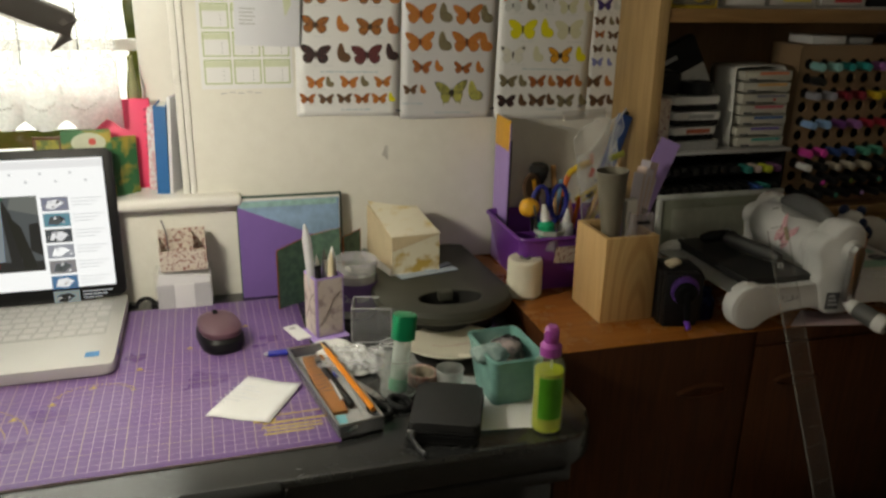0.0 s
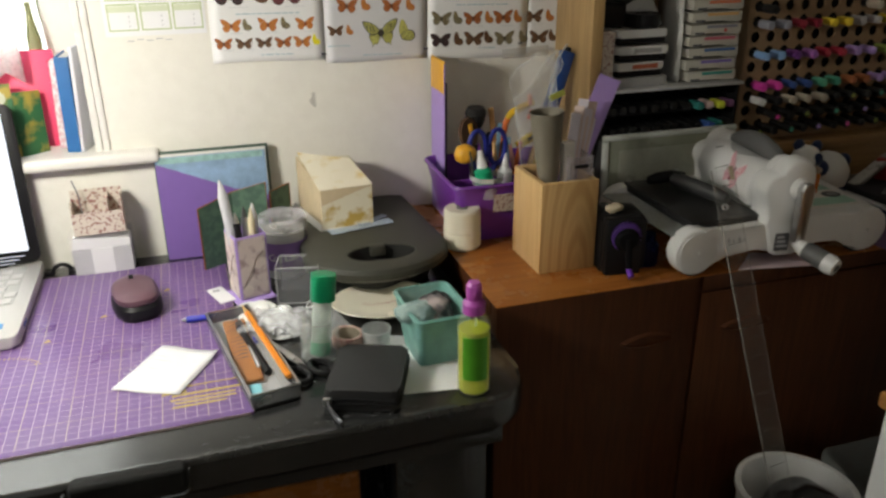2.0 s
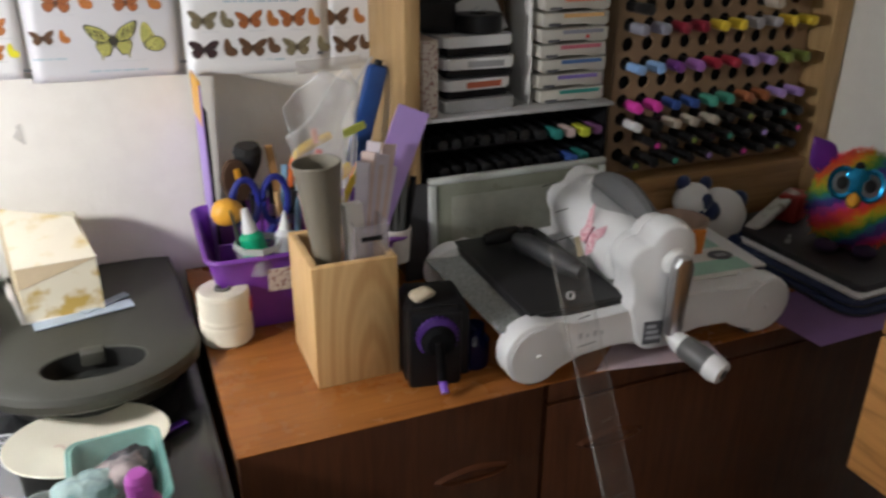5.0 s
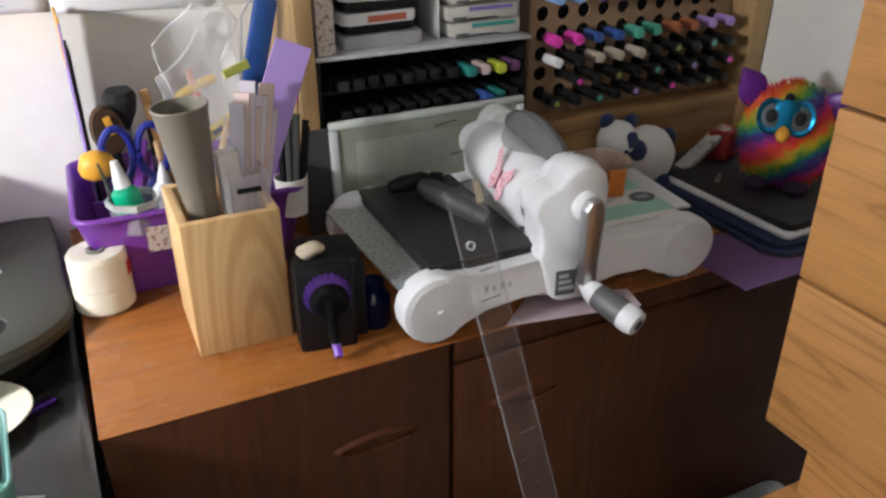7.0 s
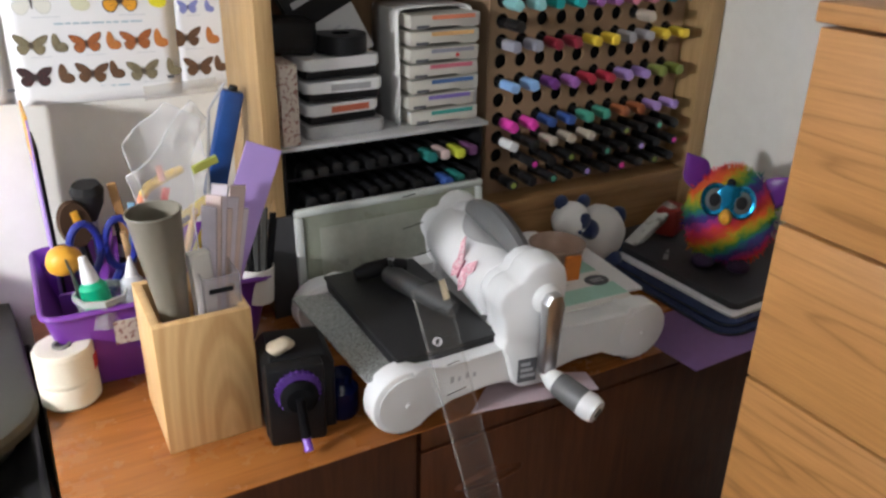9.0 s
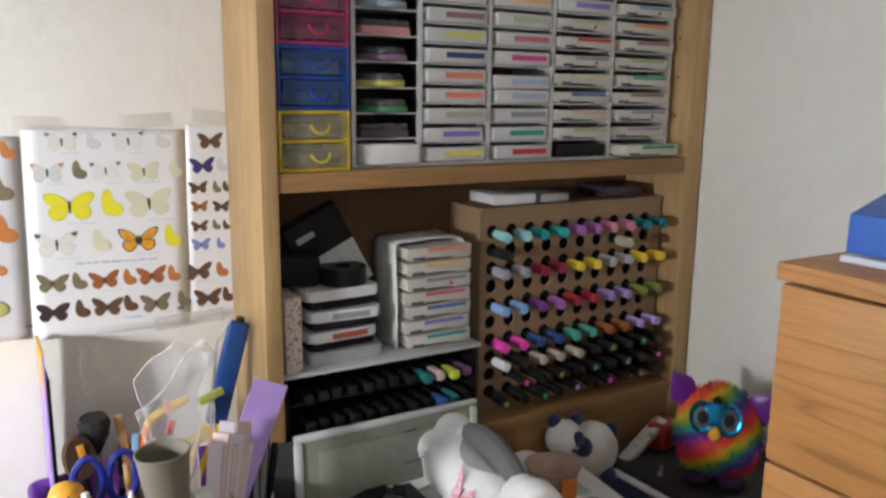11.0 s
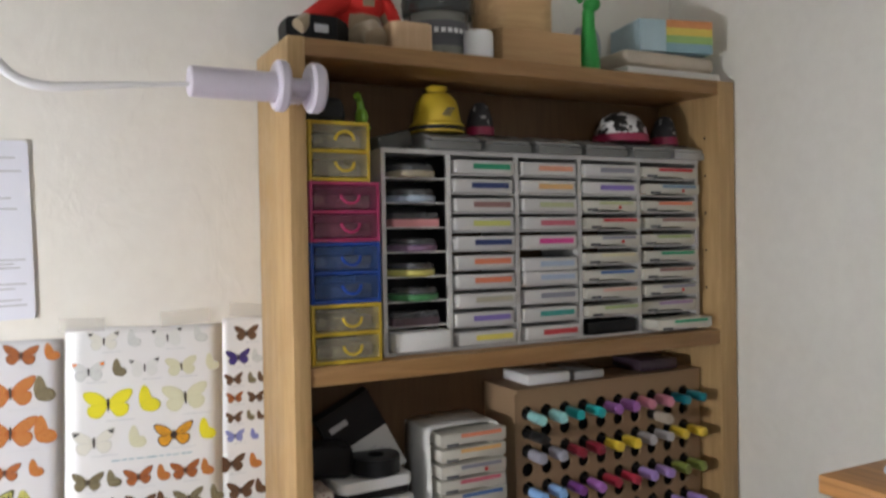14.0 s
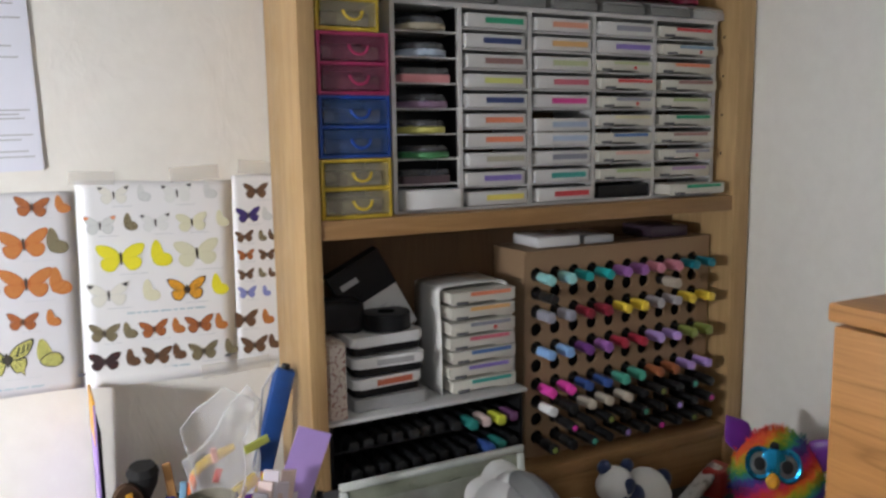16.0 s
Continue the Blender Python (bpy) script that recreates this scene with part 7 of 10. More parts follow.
part("edge_frame", add_box(add_box(add_box(boxm(0, 0.27, -0.003, 0.007, 0.133, 0.143, 0.003), 0, 0.011, -0.003, 0.007, 0, 0.133, 0.003), 0.259, 0.27, -0.003, 0.007, 0, 0.133, 0.003), 0.011, 0.259, -0.003, 0.007, 0, 0.012, 0.003), surf("frosted_white_edge", (0.55, 0.58, 0.55), 0.3), fb)
part("inner_print", boxm(0.032, 0.24, -0.0006, -0.0001, 0.03, 0.115), surf("pale_sage", (0.38, 0.39, 0.33), 0.3, vary=0.2, big=25), fb)
tagged(part("dark_board", boxm(-0.02, 0.10, 0, 0.004, 0, 0.135, 0.001), surf("charcoal_board", (0.045, 0.045, 0.048), 0.6), m=pose(0.933, 1.214, TOPZ, -2)), "charcoal board behind the glass board", "board")

# laptop bag stack, toy and panda
stk = thing("folder_stack", pose(0, 0, TOPZ), "stack of navy and charcoal zip folders", "folders")
NAVY_CLOTH = surf("navy_fabric", (0.010, 0.022, 0.075), 0.8, grain=500, relief=0.5)
CHAR = surf("charcoal_folder", (0.026, 0.025, 0.030), 0.5, vary=0.25)
for cx, cy_, w, d, z0, z1, r, a, mt_ in ((1.512, 1.052, 0.252, 0.288, 0.0, 0.006, 0.030, 0, NAVY_CLOTH), (1.516, 1.058, 0.240, 0.276, 0.0063, 0.0120, 0.022, 1, NAVY_CLOTH), (1.530, 1.064, 0.234, 0.266, 0.0123, 0.0160, 0.004, 2, PAPER), (1.536, 1.068, 0.222, 0.256, 0.0163, 0.0262, 0.008, 2, CHAR)):
    fld = part("folder", prism(round_rect(w, d, r, 5), z1 - z0, None, 0.002), mt_, stk, m=pose(cx, cy_, z0, 0, 0, a))
    if mt_ is NAVY_CLOTH:
        part("zip", prism(round_rect(w + 0.0016, d + 0.0016, r, 5), 0.0014, pose(0, 0, 0.0022)), GREY_DK, fld)
part("label_bar", boxm(-0.010, 0.010, -0.0035, 0.0035, 0, 0.0006), GREY, stk, m=pose(1.452, 1.085, 0.0264, 0, 0, 40))
part("label_bar", boxm(-0.006, 0.006, -0.002, 0.002, 0, 0.0006), GREY, stk, m=pose(1.468, 1.098, 0.0264, 0, 0, 40))
tagged(part("purple_sheet", prism([(-0.05, -0.005), (-0.046, -0.070), (0.12, -0.066), (0.1, 0.05), (-0.04, 0.05)], 0.0006), surf("dark_violet_paper", (0.15, 0.075, 0.20), 0.7), m=pose(1.349, 0.945, TOPZ)), "dark violet paper sheet hanging over the sideboard edge", "paper")
FZ = TOPZ + 0.0265


def fur_mat():
    """Rainbow diagonal fur bands."""
    m, nt, b = nodes_of("rainbow_fur")
    tc = nt.nodes.new("ShaderNodeTexCoord")
    mp = nt.nodes.new("ShaderNodeMapping")
    mp.inputs["Rotation"].default_value = (0, radians(32), 0)
    nt.links.new(tc.outputs["Object"], mp.inputs[0])
    sp_ = nt.nodes.new("ShaderNodeSeparateXYZ")
    nt.links.new(mp.outputs[0], sp_.inputs[0])
    n = noise_tex(nt, 55, 4, 0.6)
    a = nt.nodes.new("ShaderNodeMath")
    a.operation = "MULTIPLY_ADD"
    a.inputs[1].default_value, a.inputs[2].default_value = 0.034, 0.300
    nt.links.new(n, a.inputs[0])
    s = nt.nodes.new("ShaderNodeMath")
    nt.links.new(sp_.outputs[2], s.inputs[0])
    nt.links.new(a.outputs[0], s.inputs[1])
    w = nt.nodes.new("ShaderNodeMath")
    w.operation = "WRAP"
    w.inputs[1].default_value, w.inputs[2].default_value = 0.082, 0.0
    nt.links.new(s.outputs[0], w.inputs[0])
    k = nt.nodes.new("ShaderNodeMath")
    k.operation = "MULTIPLY"
    k.inputs[1].default_value = 1 / 0.082
    nt.links.new(w.outputs[0], k.inputs[0])
    c = ramp(nt, k.outputs[0], [(0.0, (0.13, 0.02, 0.26)), (0.13, (0.05, 0.06, 0.32)), (0.20, (0.02, 0.24, 0.24)), (0.30, (0.06, 0.30, 0.06)), (0.40, (0.42, 0.46, 0.01)), (0.48, (0.72, 0.42, 0.01)), (0.56, (0.90, 0.16, 0.01)), (0.70, (0.88, 0.05, 0.04)), (0.82, (0.86, 0.03, 0.16)), (0.95, (0.45, 0.03, 0.30))])
    nt.links.new(c, b.inputs["Base Color"])
    b.inputs["Roughness"].default_value = 0.95
    b.inputs["Sheen Weight"].default_value = 0.06
    bump(nt, b, noise_tex(nt, 500, 5, 0.8), 1.0, 0.003)
    return m


TX, TY = 1.514, 1.040
fur = bmesh.new()
rs = random.Random(12)
add_ball(fur, (0, 0, 0.078), 0.088, 0.068, 0.082, 40)
for v in fur.verts:
    if v.co.z < 0.02:
        v.co.z = 0.012 + (v.co.z) * 0.3
fur.normal_update()
# tufts
for v in [v for v in fur.verts]:
    n0 = v.normal
    for q in range(2):
        if rs.random() < 0.75:
            base = v.co + Vector((rs.uniform(-1, 1), rs.uniform(-1, 1), rs.uniform(-1, 1))) * 0.004
            t1 = (n0 * 1.1 + Vector((rs.uniform(-0.5, 0.5), rs.uniform(-0.5, 0.5), rs.uniform(-0.7, 0.2)))).normalized() * rs.uniform(0.005, 0.011)
            sdir = n0.orthogonal().normalized() * 0.0022
            tri = [fur.verts.new(base - sdir), fur.verts.new(base + sdir), fur.verts.new(base + t1)]
            fur.faces.new(tri)
toy = tagged(part("plush_toy", fur, fur_mat(), m=pose(TX, TY, FZ, 0, 0, -51) @ Matrix.Diagonal((0.68, 0.68, 0.86, 1))), "round rainbow-striped fluffy electronic toy with purple ears", "plush toy")
EARM = surf("purple_ear_plastic", (0.12, 0.02, 0.22), 0.3)
FACE = surf("metallic_blue_face", (0.015, 0.24, 0.46), 0.2, 0.75)
for s in (-1, 1):
    ear = bmesh.new()
    add_ball(ear, (0, 0, 0), 0.036, 0.008, 0.027, 20)
    for v in ear.verts:
        v.co.z *= 1 - 0.8 * (v.co.x * s > 0) * (abs(v.co.x) / 0.036) ** 1.3
    part("ear", ear, EARM, toy, m=pose(s * 0.078, -0.004, 0.150 - 0.018 * (s > 0), 0, -s * 52, -s * 14))
    part("eye_surround", lathe([(0.022, 0), (0.027, 0.003), (0.0235, 0.009), (0.018, 0.007)], 24, pose(s * 0.025 - 0.006, -0.059, 0.121, 74)), FACE, toy)
    part("eye", lathe([(0.0185, 0.0), (0.0185, 0.004), (0.013, 0.009), (0, 0.011)], 24, pose(s * 0.025 - 0.006, -0.060, 0.121, 74)), clear("eye_lens", (0.20, 0.21, 0.20), 0.05, 1.4, haze=0.6), toy)
    part("pupil", lathe([(0.0105, 0.0), (0.0, 0.0015)], 20, pose(s * 0.025 - 0.006, -0.0700, 0.1235, 74)), BLACK, toy)
    part("foot", ball((s * 0.035, -0.045, 0.010), 0.024, 0.022, 0.011, 16), surf("dark_violet_fur", (0.03, 0.012, 0.05), 0.8), toy)
part("face_plate", prism([(-0.012, -0.012), (0.012, -0.012), (0.024, 0.012), (0.010, 0.026), (-0.010, 0.026), (-0.024, 0.012)], 0.008, pose(-0.006, -0.061, 0.121, 76), 0.002), FACE, toy)
part("beak", lathe([(0.013, 0), (0.0125, 0.006), (0.008, 0.013), (0, 0.016)], 18, pose(-0.006, -0.066, 0.097, 86)), ORANGE, toy)
part("forehead_button", ball((-0.006, -0.050, 0.148), 0.009, 0.006, 0.008, 12), BLACK, toy)

pdx, pdy = 1.372, 1.165
WPLUSH = surf("white_plush", (0.68, 0.67, 0.65), 0.95, vary=0.06, grain=500, relief=1.0, sheen=0.3)
NPLUSH = surf("navy_plush", (0.012, 0.025, 0.085), 0.95, vary=0.2, grain=500, relief=1.0, sheen=0.3)
pnd = tagged(part("plush_panda", roughen(ball((0.018, 0, 0.042), 0.041, 0.036, 0.044, 28), 0.002, 60), WPLUSH, m=pose(pdx, pdy, TOPZ + 0.003)), "small white and navy plush panda sitting by the bookcase", "plush toy")
part("head", roughen(ball((-0.046, -0.012, 0.080), 0.028, 0.024, 0.026, 20), 0.001, 60), WPLUSH, pnd)
for x, z in ((-0.060, 0.106), (-0.020, 0.100)):
    part("ear", ball((x, -0.006, z), 0.011, 0.008, 0.011, 12), NPLUSH, pnd)
for x in (-0.038,):
    part("eye_patch", ball((x, -0.033, 0.084), 0.011, 0.005, 0.012, 12), NPLUSH, pnd)
part("nose", ball((-0.047, -0.037, 0.070), 0.004, 0.003, 0.003, 8), NPLUSH, pnd)
for x, y, z, r in ((0.050, -0.004, 0.066, 0.013), (0.026, -0.030, 0.011, 0.013), (-0.016, -0.020, 0.062, 0.014), (0.056, -0.012, 0.012, 0.012)):
    part("limb", roughen(ball((x, y, z), r, r, r * 1.1, 14), 0.001, 60), NPLUSH, pnd)
tagged(part("foil_packet", roughen(roughen(boxm(-0.058, 0.058, -0.012, 0.012, 0, 0.016, 0.004, 3), 0.005, 70), 0.003, 200), spotted("silver_foil_print", (0.62, 0.62, 0.60), (0.28, 0.26, 0.24), 45, 0.5, 0.62, 0.35), m=pose(1.478, 1.150, TOPZ + 0.032, 0, -30, 5)), "crumpled silver foil packet on the folders", "packet")
tagged(part("red_pouch", roughen(boxm(-0.022, 0.022, -0.016, 0.016, 0, 0.044, 0.005, 3), 0.004, 60), surf("red_plastic_pouch", (0.30, 0.02, 0.015), 0.35), m=pose(1.520, 1.150, TOPZ + 0.0265, 0, 0, 20)), "small red plastic packet standing on the folders", "packet")

# ---- floor things in front of the sideboard ----
bn = thing("waste_bin", pose(1.068, 0.775, 0), "round white plastic waste bin with a black bag in it", "waste bin")
part("bucket", lathe([(0, 0), (0.074, 0), (0.075, 0.004), (0.083, 0.456), (0.088, 0.460), (0.088, 0.468), (0.079, 0.468), (0.077, 0.458), (0.070, 0.01), (0, 0.01)], 40), WHITE_PLASTIC, bn)
tagged(part("bin_bag", roughen(ball((0, 0, 0), 0.060, 0.060, 0.045, 32), 0.011, 22), surf("black_polythene", (0.022, 0.022, 0.024), 0.2, vary=0.3), m=pose(1.078, 0.765, 0.422)), "crumpled black plastic bag in the bin", "bag")
rul = thing("quilting_ruler", pose(0, 0, 0), "long clear acrylic ruler leaning on the press", "ruler")
RBOT, RTOP = Vector((1.042, 0.757, 0.43)), Vector((0.979, 0.931, 0.929))
rdir = (RTOP - RBOT).normalized()
rx_ = rdir.cross(Vector((-0.06, 0.99, 0.2))).normalized()
ry_ = rdir.cross(rx_)
rul.matrix_basis = Matrix(((rx_.x, ry_.x, rdir.x, RBOT.x), (rx_.y, ry_.y, rdir.y, RBOT.y), (rx_.z, ry_.z, rdir.z, RBOT.z), (0, 0, 0, 1)))
RL = (RTOP - RBOT).length
part("blade", boxm(-0.0172, 0.0172, -0.0013, 0.0013, -0.30, RL, 0.0006), film("ruler_acrylic", (0.5, 0.48, 0.45), 0.045, 0.1), rul)
# one edge is paler, with the light it catches in its colour
for xe, nm, al in ((-0.0182, "ruler_edge", 0.08), (0.0172, "ruler_edge_glint", 0.24)):
    part("edge", boxm(xe, xe + 0.0012, -0.0016, 0.0016, -0.30, RL), film(nm, (0.45, 0.45, 0.42), al, 0.1), rul)
part("end_tape", boxm(-0.019, -0.012, -0.0017, -0.0014, RL - 0.02, RL), surf("cream_tape", (0.6, 0.52, 0.36), 0.6), rul)
part("hole", lathe([(0.003, -0.0016), (0.0045, -0.0018), (0.0045, 0.0018), (0.003, 0.0016)], 16, pose(0.006, 0, RL - 0.055, 90), True), film("bright_edge", (0.8, 0.8, 0.82), 0.6, 0.1), rul)
for k in range(22):
    part("mark_bar", boxm(-0.012, 0.002 if k % 2 else 0.010, -0.0016, -0.0014, 0.03 + 0.028 * k, 0.031 + 0.028 * k), film("faint_print", (0.05, 0.05, 0.05), 0.6, 0.5), rul)
tt = thing("storage_box", pose(1.33, 0.78, 0), "cloudy clear plastic storage box with clutter inside", "storage box")
part("shell", tub_wall(-0.11, 0.11, -0.1, 0.1, 0.42, 0.008, 0.003), film("cloudy_box", (0.4, 0.41, 0.4), 0.35, 0.2), tt)
part("filling", roughen(boxm(-0.095, 0.095, -0.085, 0.085, 0.01, 0.34, 0.02, 3), 0.02, 20), spotted("mixed_clutter", (0.20, 0.19, 0.16), (0.06, 0.07, 0.09), 22, 0.4, 0.6), tt)

# ---- bookcase: upper shelf ----
UZ = 1.2342
TINT = {"yellow_plastic": film("clear_drawer", (0.42, 0.38, 0.28), 0.30, 0.25), "raspberry_plastic": film("pink_drawer", (0.24, 0.06, 0.11), 0.38, 0.25), "cobalt_plastic": film("blue_drawer", (0.05, 0.11, 0.30), 0.38, 0.25)}
YEL = surf("yellow_plastic", (0.56, 0.40, 0.03), 0.4, vary=0.06)
PNK = surf("raspberry_plastic", (0.38, 0.03, 0.12), 0.4, vary=0.06)
BLU = surf("cobalt_plastic", (0.012, 0.06, 0.32), 0.4, vary=0.06)
INSIDE = spotted("drawer_contents", (0.16, 0.15, 0.14), (0.46, 0.42, 0.36), 60)


def mini_drawers(x0, w, z0, h, col, label, smile=1, d=0.085, y=1.238, top=1):
    t = thing("mini_drawers", pose(x0, y, z0), label, "drawer box", "stacked mini drawers")
    fr = bmesh.new()
    e = 0.0045
    add_box(fr, 0, e, 0.002, d, 0, h, 0.001)
    add_box(fr, w - e, w, 0.002, d, 0, h, 0.001)
    for zz in (0, h / 2 - e / 2, h - e):
        add_box(fr, e, w - e, 0.002, d, zz, zz + e, 0.0008)
    part("frame", fr, col, t)
    part("back_panel", boxm(e, w - e, d - 0.003, d - 0.001, e, h - e), GREY_DK, t)
    for k in range(2):
        b0 = e + k * (h / 2 - e / 2) + 0.001
        b1 = b0 + h / 2 - 1.5 * e - 0.002
        dw = part("drawer", boxm(e + 0.001, w - e - 0.001, -0.001, 0.002, b0, b1, 0.0008), TINT[col.name], t, "tinted see-through drawer")
        part("filling", boxm(e + 0.004, w - e - 0.004, 0.012, d - 0.01, b0 + 0.001, b0 + (b1 - b0) * 0.62, 0.003), INSIDE, dw)
        cx, cz, r = w / 2 + 0.004, (b0 + b1) / 2 + 0.003, 0.012
        pts = [(cx + r * math.cos(a), -0.004 - 0.003 * abs(math.sin(a)), cz + (smile if k == 0 else top) * -r * 0.9 * math.sin(a) + (0.0 if k == 0 or top > 0 else -0.008)) for a in [math.pi * j / 12 for j in range(13)]]
        part("handle", tube(pts, 0.0019, 6), col, dw)
    return t


mini_drawers(0.9455, 0.092, UZ, 0.0735, YEL, "yellow-framed stack of two smoky mini drawers")
mini_drawers(0.9455, 0.092, UZ + 0.074, 0.0755, BLU, "blue-framed stack of two smoky mini drawers")
mini_drawers(0.9455, 0.092, UZ + 0.150, 0.0745, PNK, "raspberry-framed stack of two smoky mini drawers")
mini_drawers(0.9455, 0.080, UZ + 0.225, 0.0735, YEL, "yellow-framed stack of two clear mini drawers on top", top=-1)

# cubby unit for ink pads
CUT = 1.505
CFY = 1.262
cu = thing("ink_pad_cubby", pose(0, 0, UZ), "white card cubby unit with five columns of ink pads", "storage rack")
WCARD = surf("white_foam_board", (0.52, 0.51, 0.50), 0.55, vary=0.04)
COLX = (1.052, 1.148, 1.257, 1.367, 1.480, 1.602)
for x in COLX:
    part("upright", boxm(x - 0.003, x + 0.003, CFY, WALL - 0.012, 0, CUT - UZ - 0.006), WCARD, cu)
part("top_panel", boxm(COLX[0] - 0.003, COLX[-1] + 0.003, CFY - 0.001, WALL - 0.012, CUT - UZ - 0.006, CUT - UZ), WCARD, cu)
part("bottom_panel", boxm(COLX[0] - 0.003, COLX[-1] + 0.003, CFY - 0.001, WALL - 0.012, -0.0001, 0.004), WCARD, cu)
H = CUT - UZ - 0.006
# black sheets line the first column in place of its deep shade
part("shade_lining", boxm(COLX[0] + 0.003, COLX[1] - 0.003, 1.325, 1.327, 0.004, H), BLACK, cu)
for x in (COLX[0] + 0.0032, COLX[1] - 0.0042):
    part("shade_lining", boxm(x, x + 0.001, CFY + 0.006, 1.325, 0.004, H), BLACK, cu)
NR = (8, 10, 10, 10, 10)
for c in range(5):
    for r in range(1, NR[c]):
        zz = 0.004 + (H - 0.004) * r / NR[c]
        part("divider", boxm(COLX[c] + 0.003, COLX[c + 1] - 0.003, CFY + 0.002, WALL - 0.014, zz - 0.001, zz + 0.001), WCARD, cu)

PADW = surf("ink_pad_white", (0.54, 0.53, 0.52), 0.38, vary=0.03)
PADC = surf("ink_pad_cream", (0.52, 0.50, 0.44), 0.42, vary=0.04)
INKS = {"gr": (0.03, 0.30, 0.16), "pc": (0.66, 0.30, 0.20), "gy": (0.25, 0.25, 0.30), "rd": (0.50, 0.04, 0.05), "nv": (0.03, 0.05, 0.16), "or": (0.68, 0.40, 0.16), "vi": (0.22, 0.16, 0.46), "bl": (0.20, 0.29, 0.38), "br": (0.28, 0.15, 0.14), "sg": (0.42, 0.45, 0.26), "kh": (0.42, 0.39, 0.30), "co": (0.70, 0.22, 0.12), "lm": (0.55, 0.57, 0.16), "ro": (0.52, 0.13, 0.18), "mk": (0.58, 0.05, 0.26), "lb": (0.36, 0.43, 0.56), "yl": (0.70, 0.60, 0.12), "te": (0.05, 0.30, 0.26), "pl": (0.36, 0.24, 0.40), "ol": (0.34, 0.42, 0.20), "cr": (0.60, 0.55, 0.36), "sb": (0.08, 0.16, 0.36), "sa": (0.62, 0.38, 0.32)}


def ink_pad(x, y, z, w, code, style, tilt=0.0, d=0.062, h=0.0185):
    """A shallow white ink pad case with its colour label; style c: curved cream case with a notch."""
    t = thing("ink_pad", pose(x, y, z, tilt, 0, 0), "white ink pad case with a coloured label strip" if style == "w" else "cream notched ink pad case with a coloured label", "ink pad", "ink pads in the cubby")
    body = PADW if style == "w" else PADC
    if style == "w":
        part("case", prism(round_rect(w, d, 0.004, 3), h, pose(0, d / 2, 0), 0.002), body, t)
    else:
        out = [(-w / 2, 0.002), (-w / 2 + 0.004, 0.0), (-w * 0.30, 0.0), (-w * 0.22, 0.004), (w * 0.16, 0.004), (w * 0.24, 0.0), (w / 2 - 0.004, 0.0), (w / 2, 0.003), (w / 2, h * 0.9), (-w / 2, h * 0.9)]
        part("case", prism(out, d, Matrix(((1, 0, 0, 0), (0, 0, 1, 0), (0, 1, 0, 0), (0, 0, 0, 1))), 0.0012), body, t)
        part("notch", boxm(-w * 0.42, -w * 0.24, -0.0008, 0.0, 0.001, 0.005, 0.0), INK, t)
        if code in ("gy", "sg", "bl"):
            part("dot", lathe([(0, 0.0006), (0.0028, 0.0006), (0.0028, 0)], 12, pose(w * 0.18, 0, h * 0.36, 90)), surf("red_dot", (0.55, 0.03, 0.03), 0.5), t)
    z0, z1 = (h * 0.34, h * 0.74) if style == "w" else (h * 0.58, h * 0.84)
    part("label", boxm(-w * 0.2, w * 0.42, -0.0008, 0.0002, z0, z1), surf("ink_" + code, INKS[code], 0.55, vary=0.08, relief=0), t)
    return t


COLS = ("gr nv br lm nv co co kh vi yl".split(), "pc or sg ro mk -- lb gy te rd".split(), "gy vi sg rd gy cr sb sa ol --".split(), "rd bl co br ol gr br gy pl --".split())
for c, codes in enumerate(COLS):
    for r, code in enumerate(codes):
        if code == "--":
            continue
        cellh = (H - 0.004) / 10
        zz = UZ + 0.004 + cellh * (9 - r) + 0.0015
        cx = (COLX[c + 1] + COLX[c + 2]) / 2
        w = COLX[c + 2] - COLX[c + 1] - (0.014 if c < 2 else 0.010)
        rsd = random.Random(c * 17 + r)
        style = "w" if c < 2 or (c == 2 and r < 2) else "c"
        ink_pad(cx + rsd.uniform(-0.002, 0.002), CFY - 0.006 + rsd.uniform(-0.004, 0.004), zz, w, code, style, rsd.uniform(-0.6, 0.2))
ink_pad((COLX[2] + COLX[3]) / 2, CFY - 0.004, UZ + 0.004 + (H - 0.004) / 10 * 3 + 0.021, COLX[3] - COLX[2] - 0.014, "lb", "w")
ink_pad((COLX[4] + COLX[5]) / 2 + 0.004, CFY - 0.030, UZ + 0.0045, 0.112, "gr", "c")
tagged(part("black_ink_pad", boxm(-0.047, 0.047, 0, 0.06, 0, 0.019, 0.002), BLACK, m=pose((COLX[3] + COLX[4]) / 2, CFY - 0.003, UZ + 0.0045)), "flat black ink pad in the cubby", "ink pad", "ink pads in the cubby")
ROUND = ((0.34, 0.30, 0.22), (0.35, 0.42, 0.52), (0.60, 0.26, 0.27), (0.20, 0.12, 0.20), (0.50, 0.47, 0.12), (0.06, 0.22, 0.08), (0.08, 0.05, 0.06))
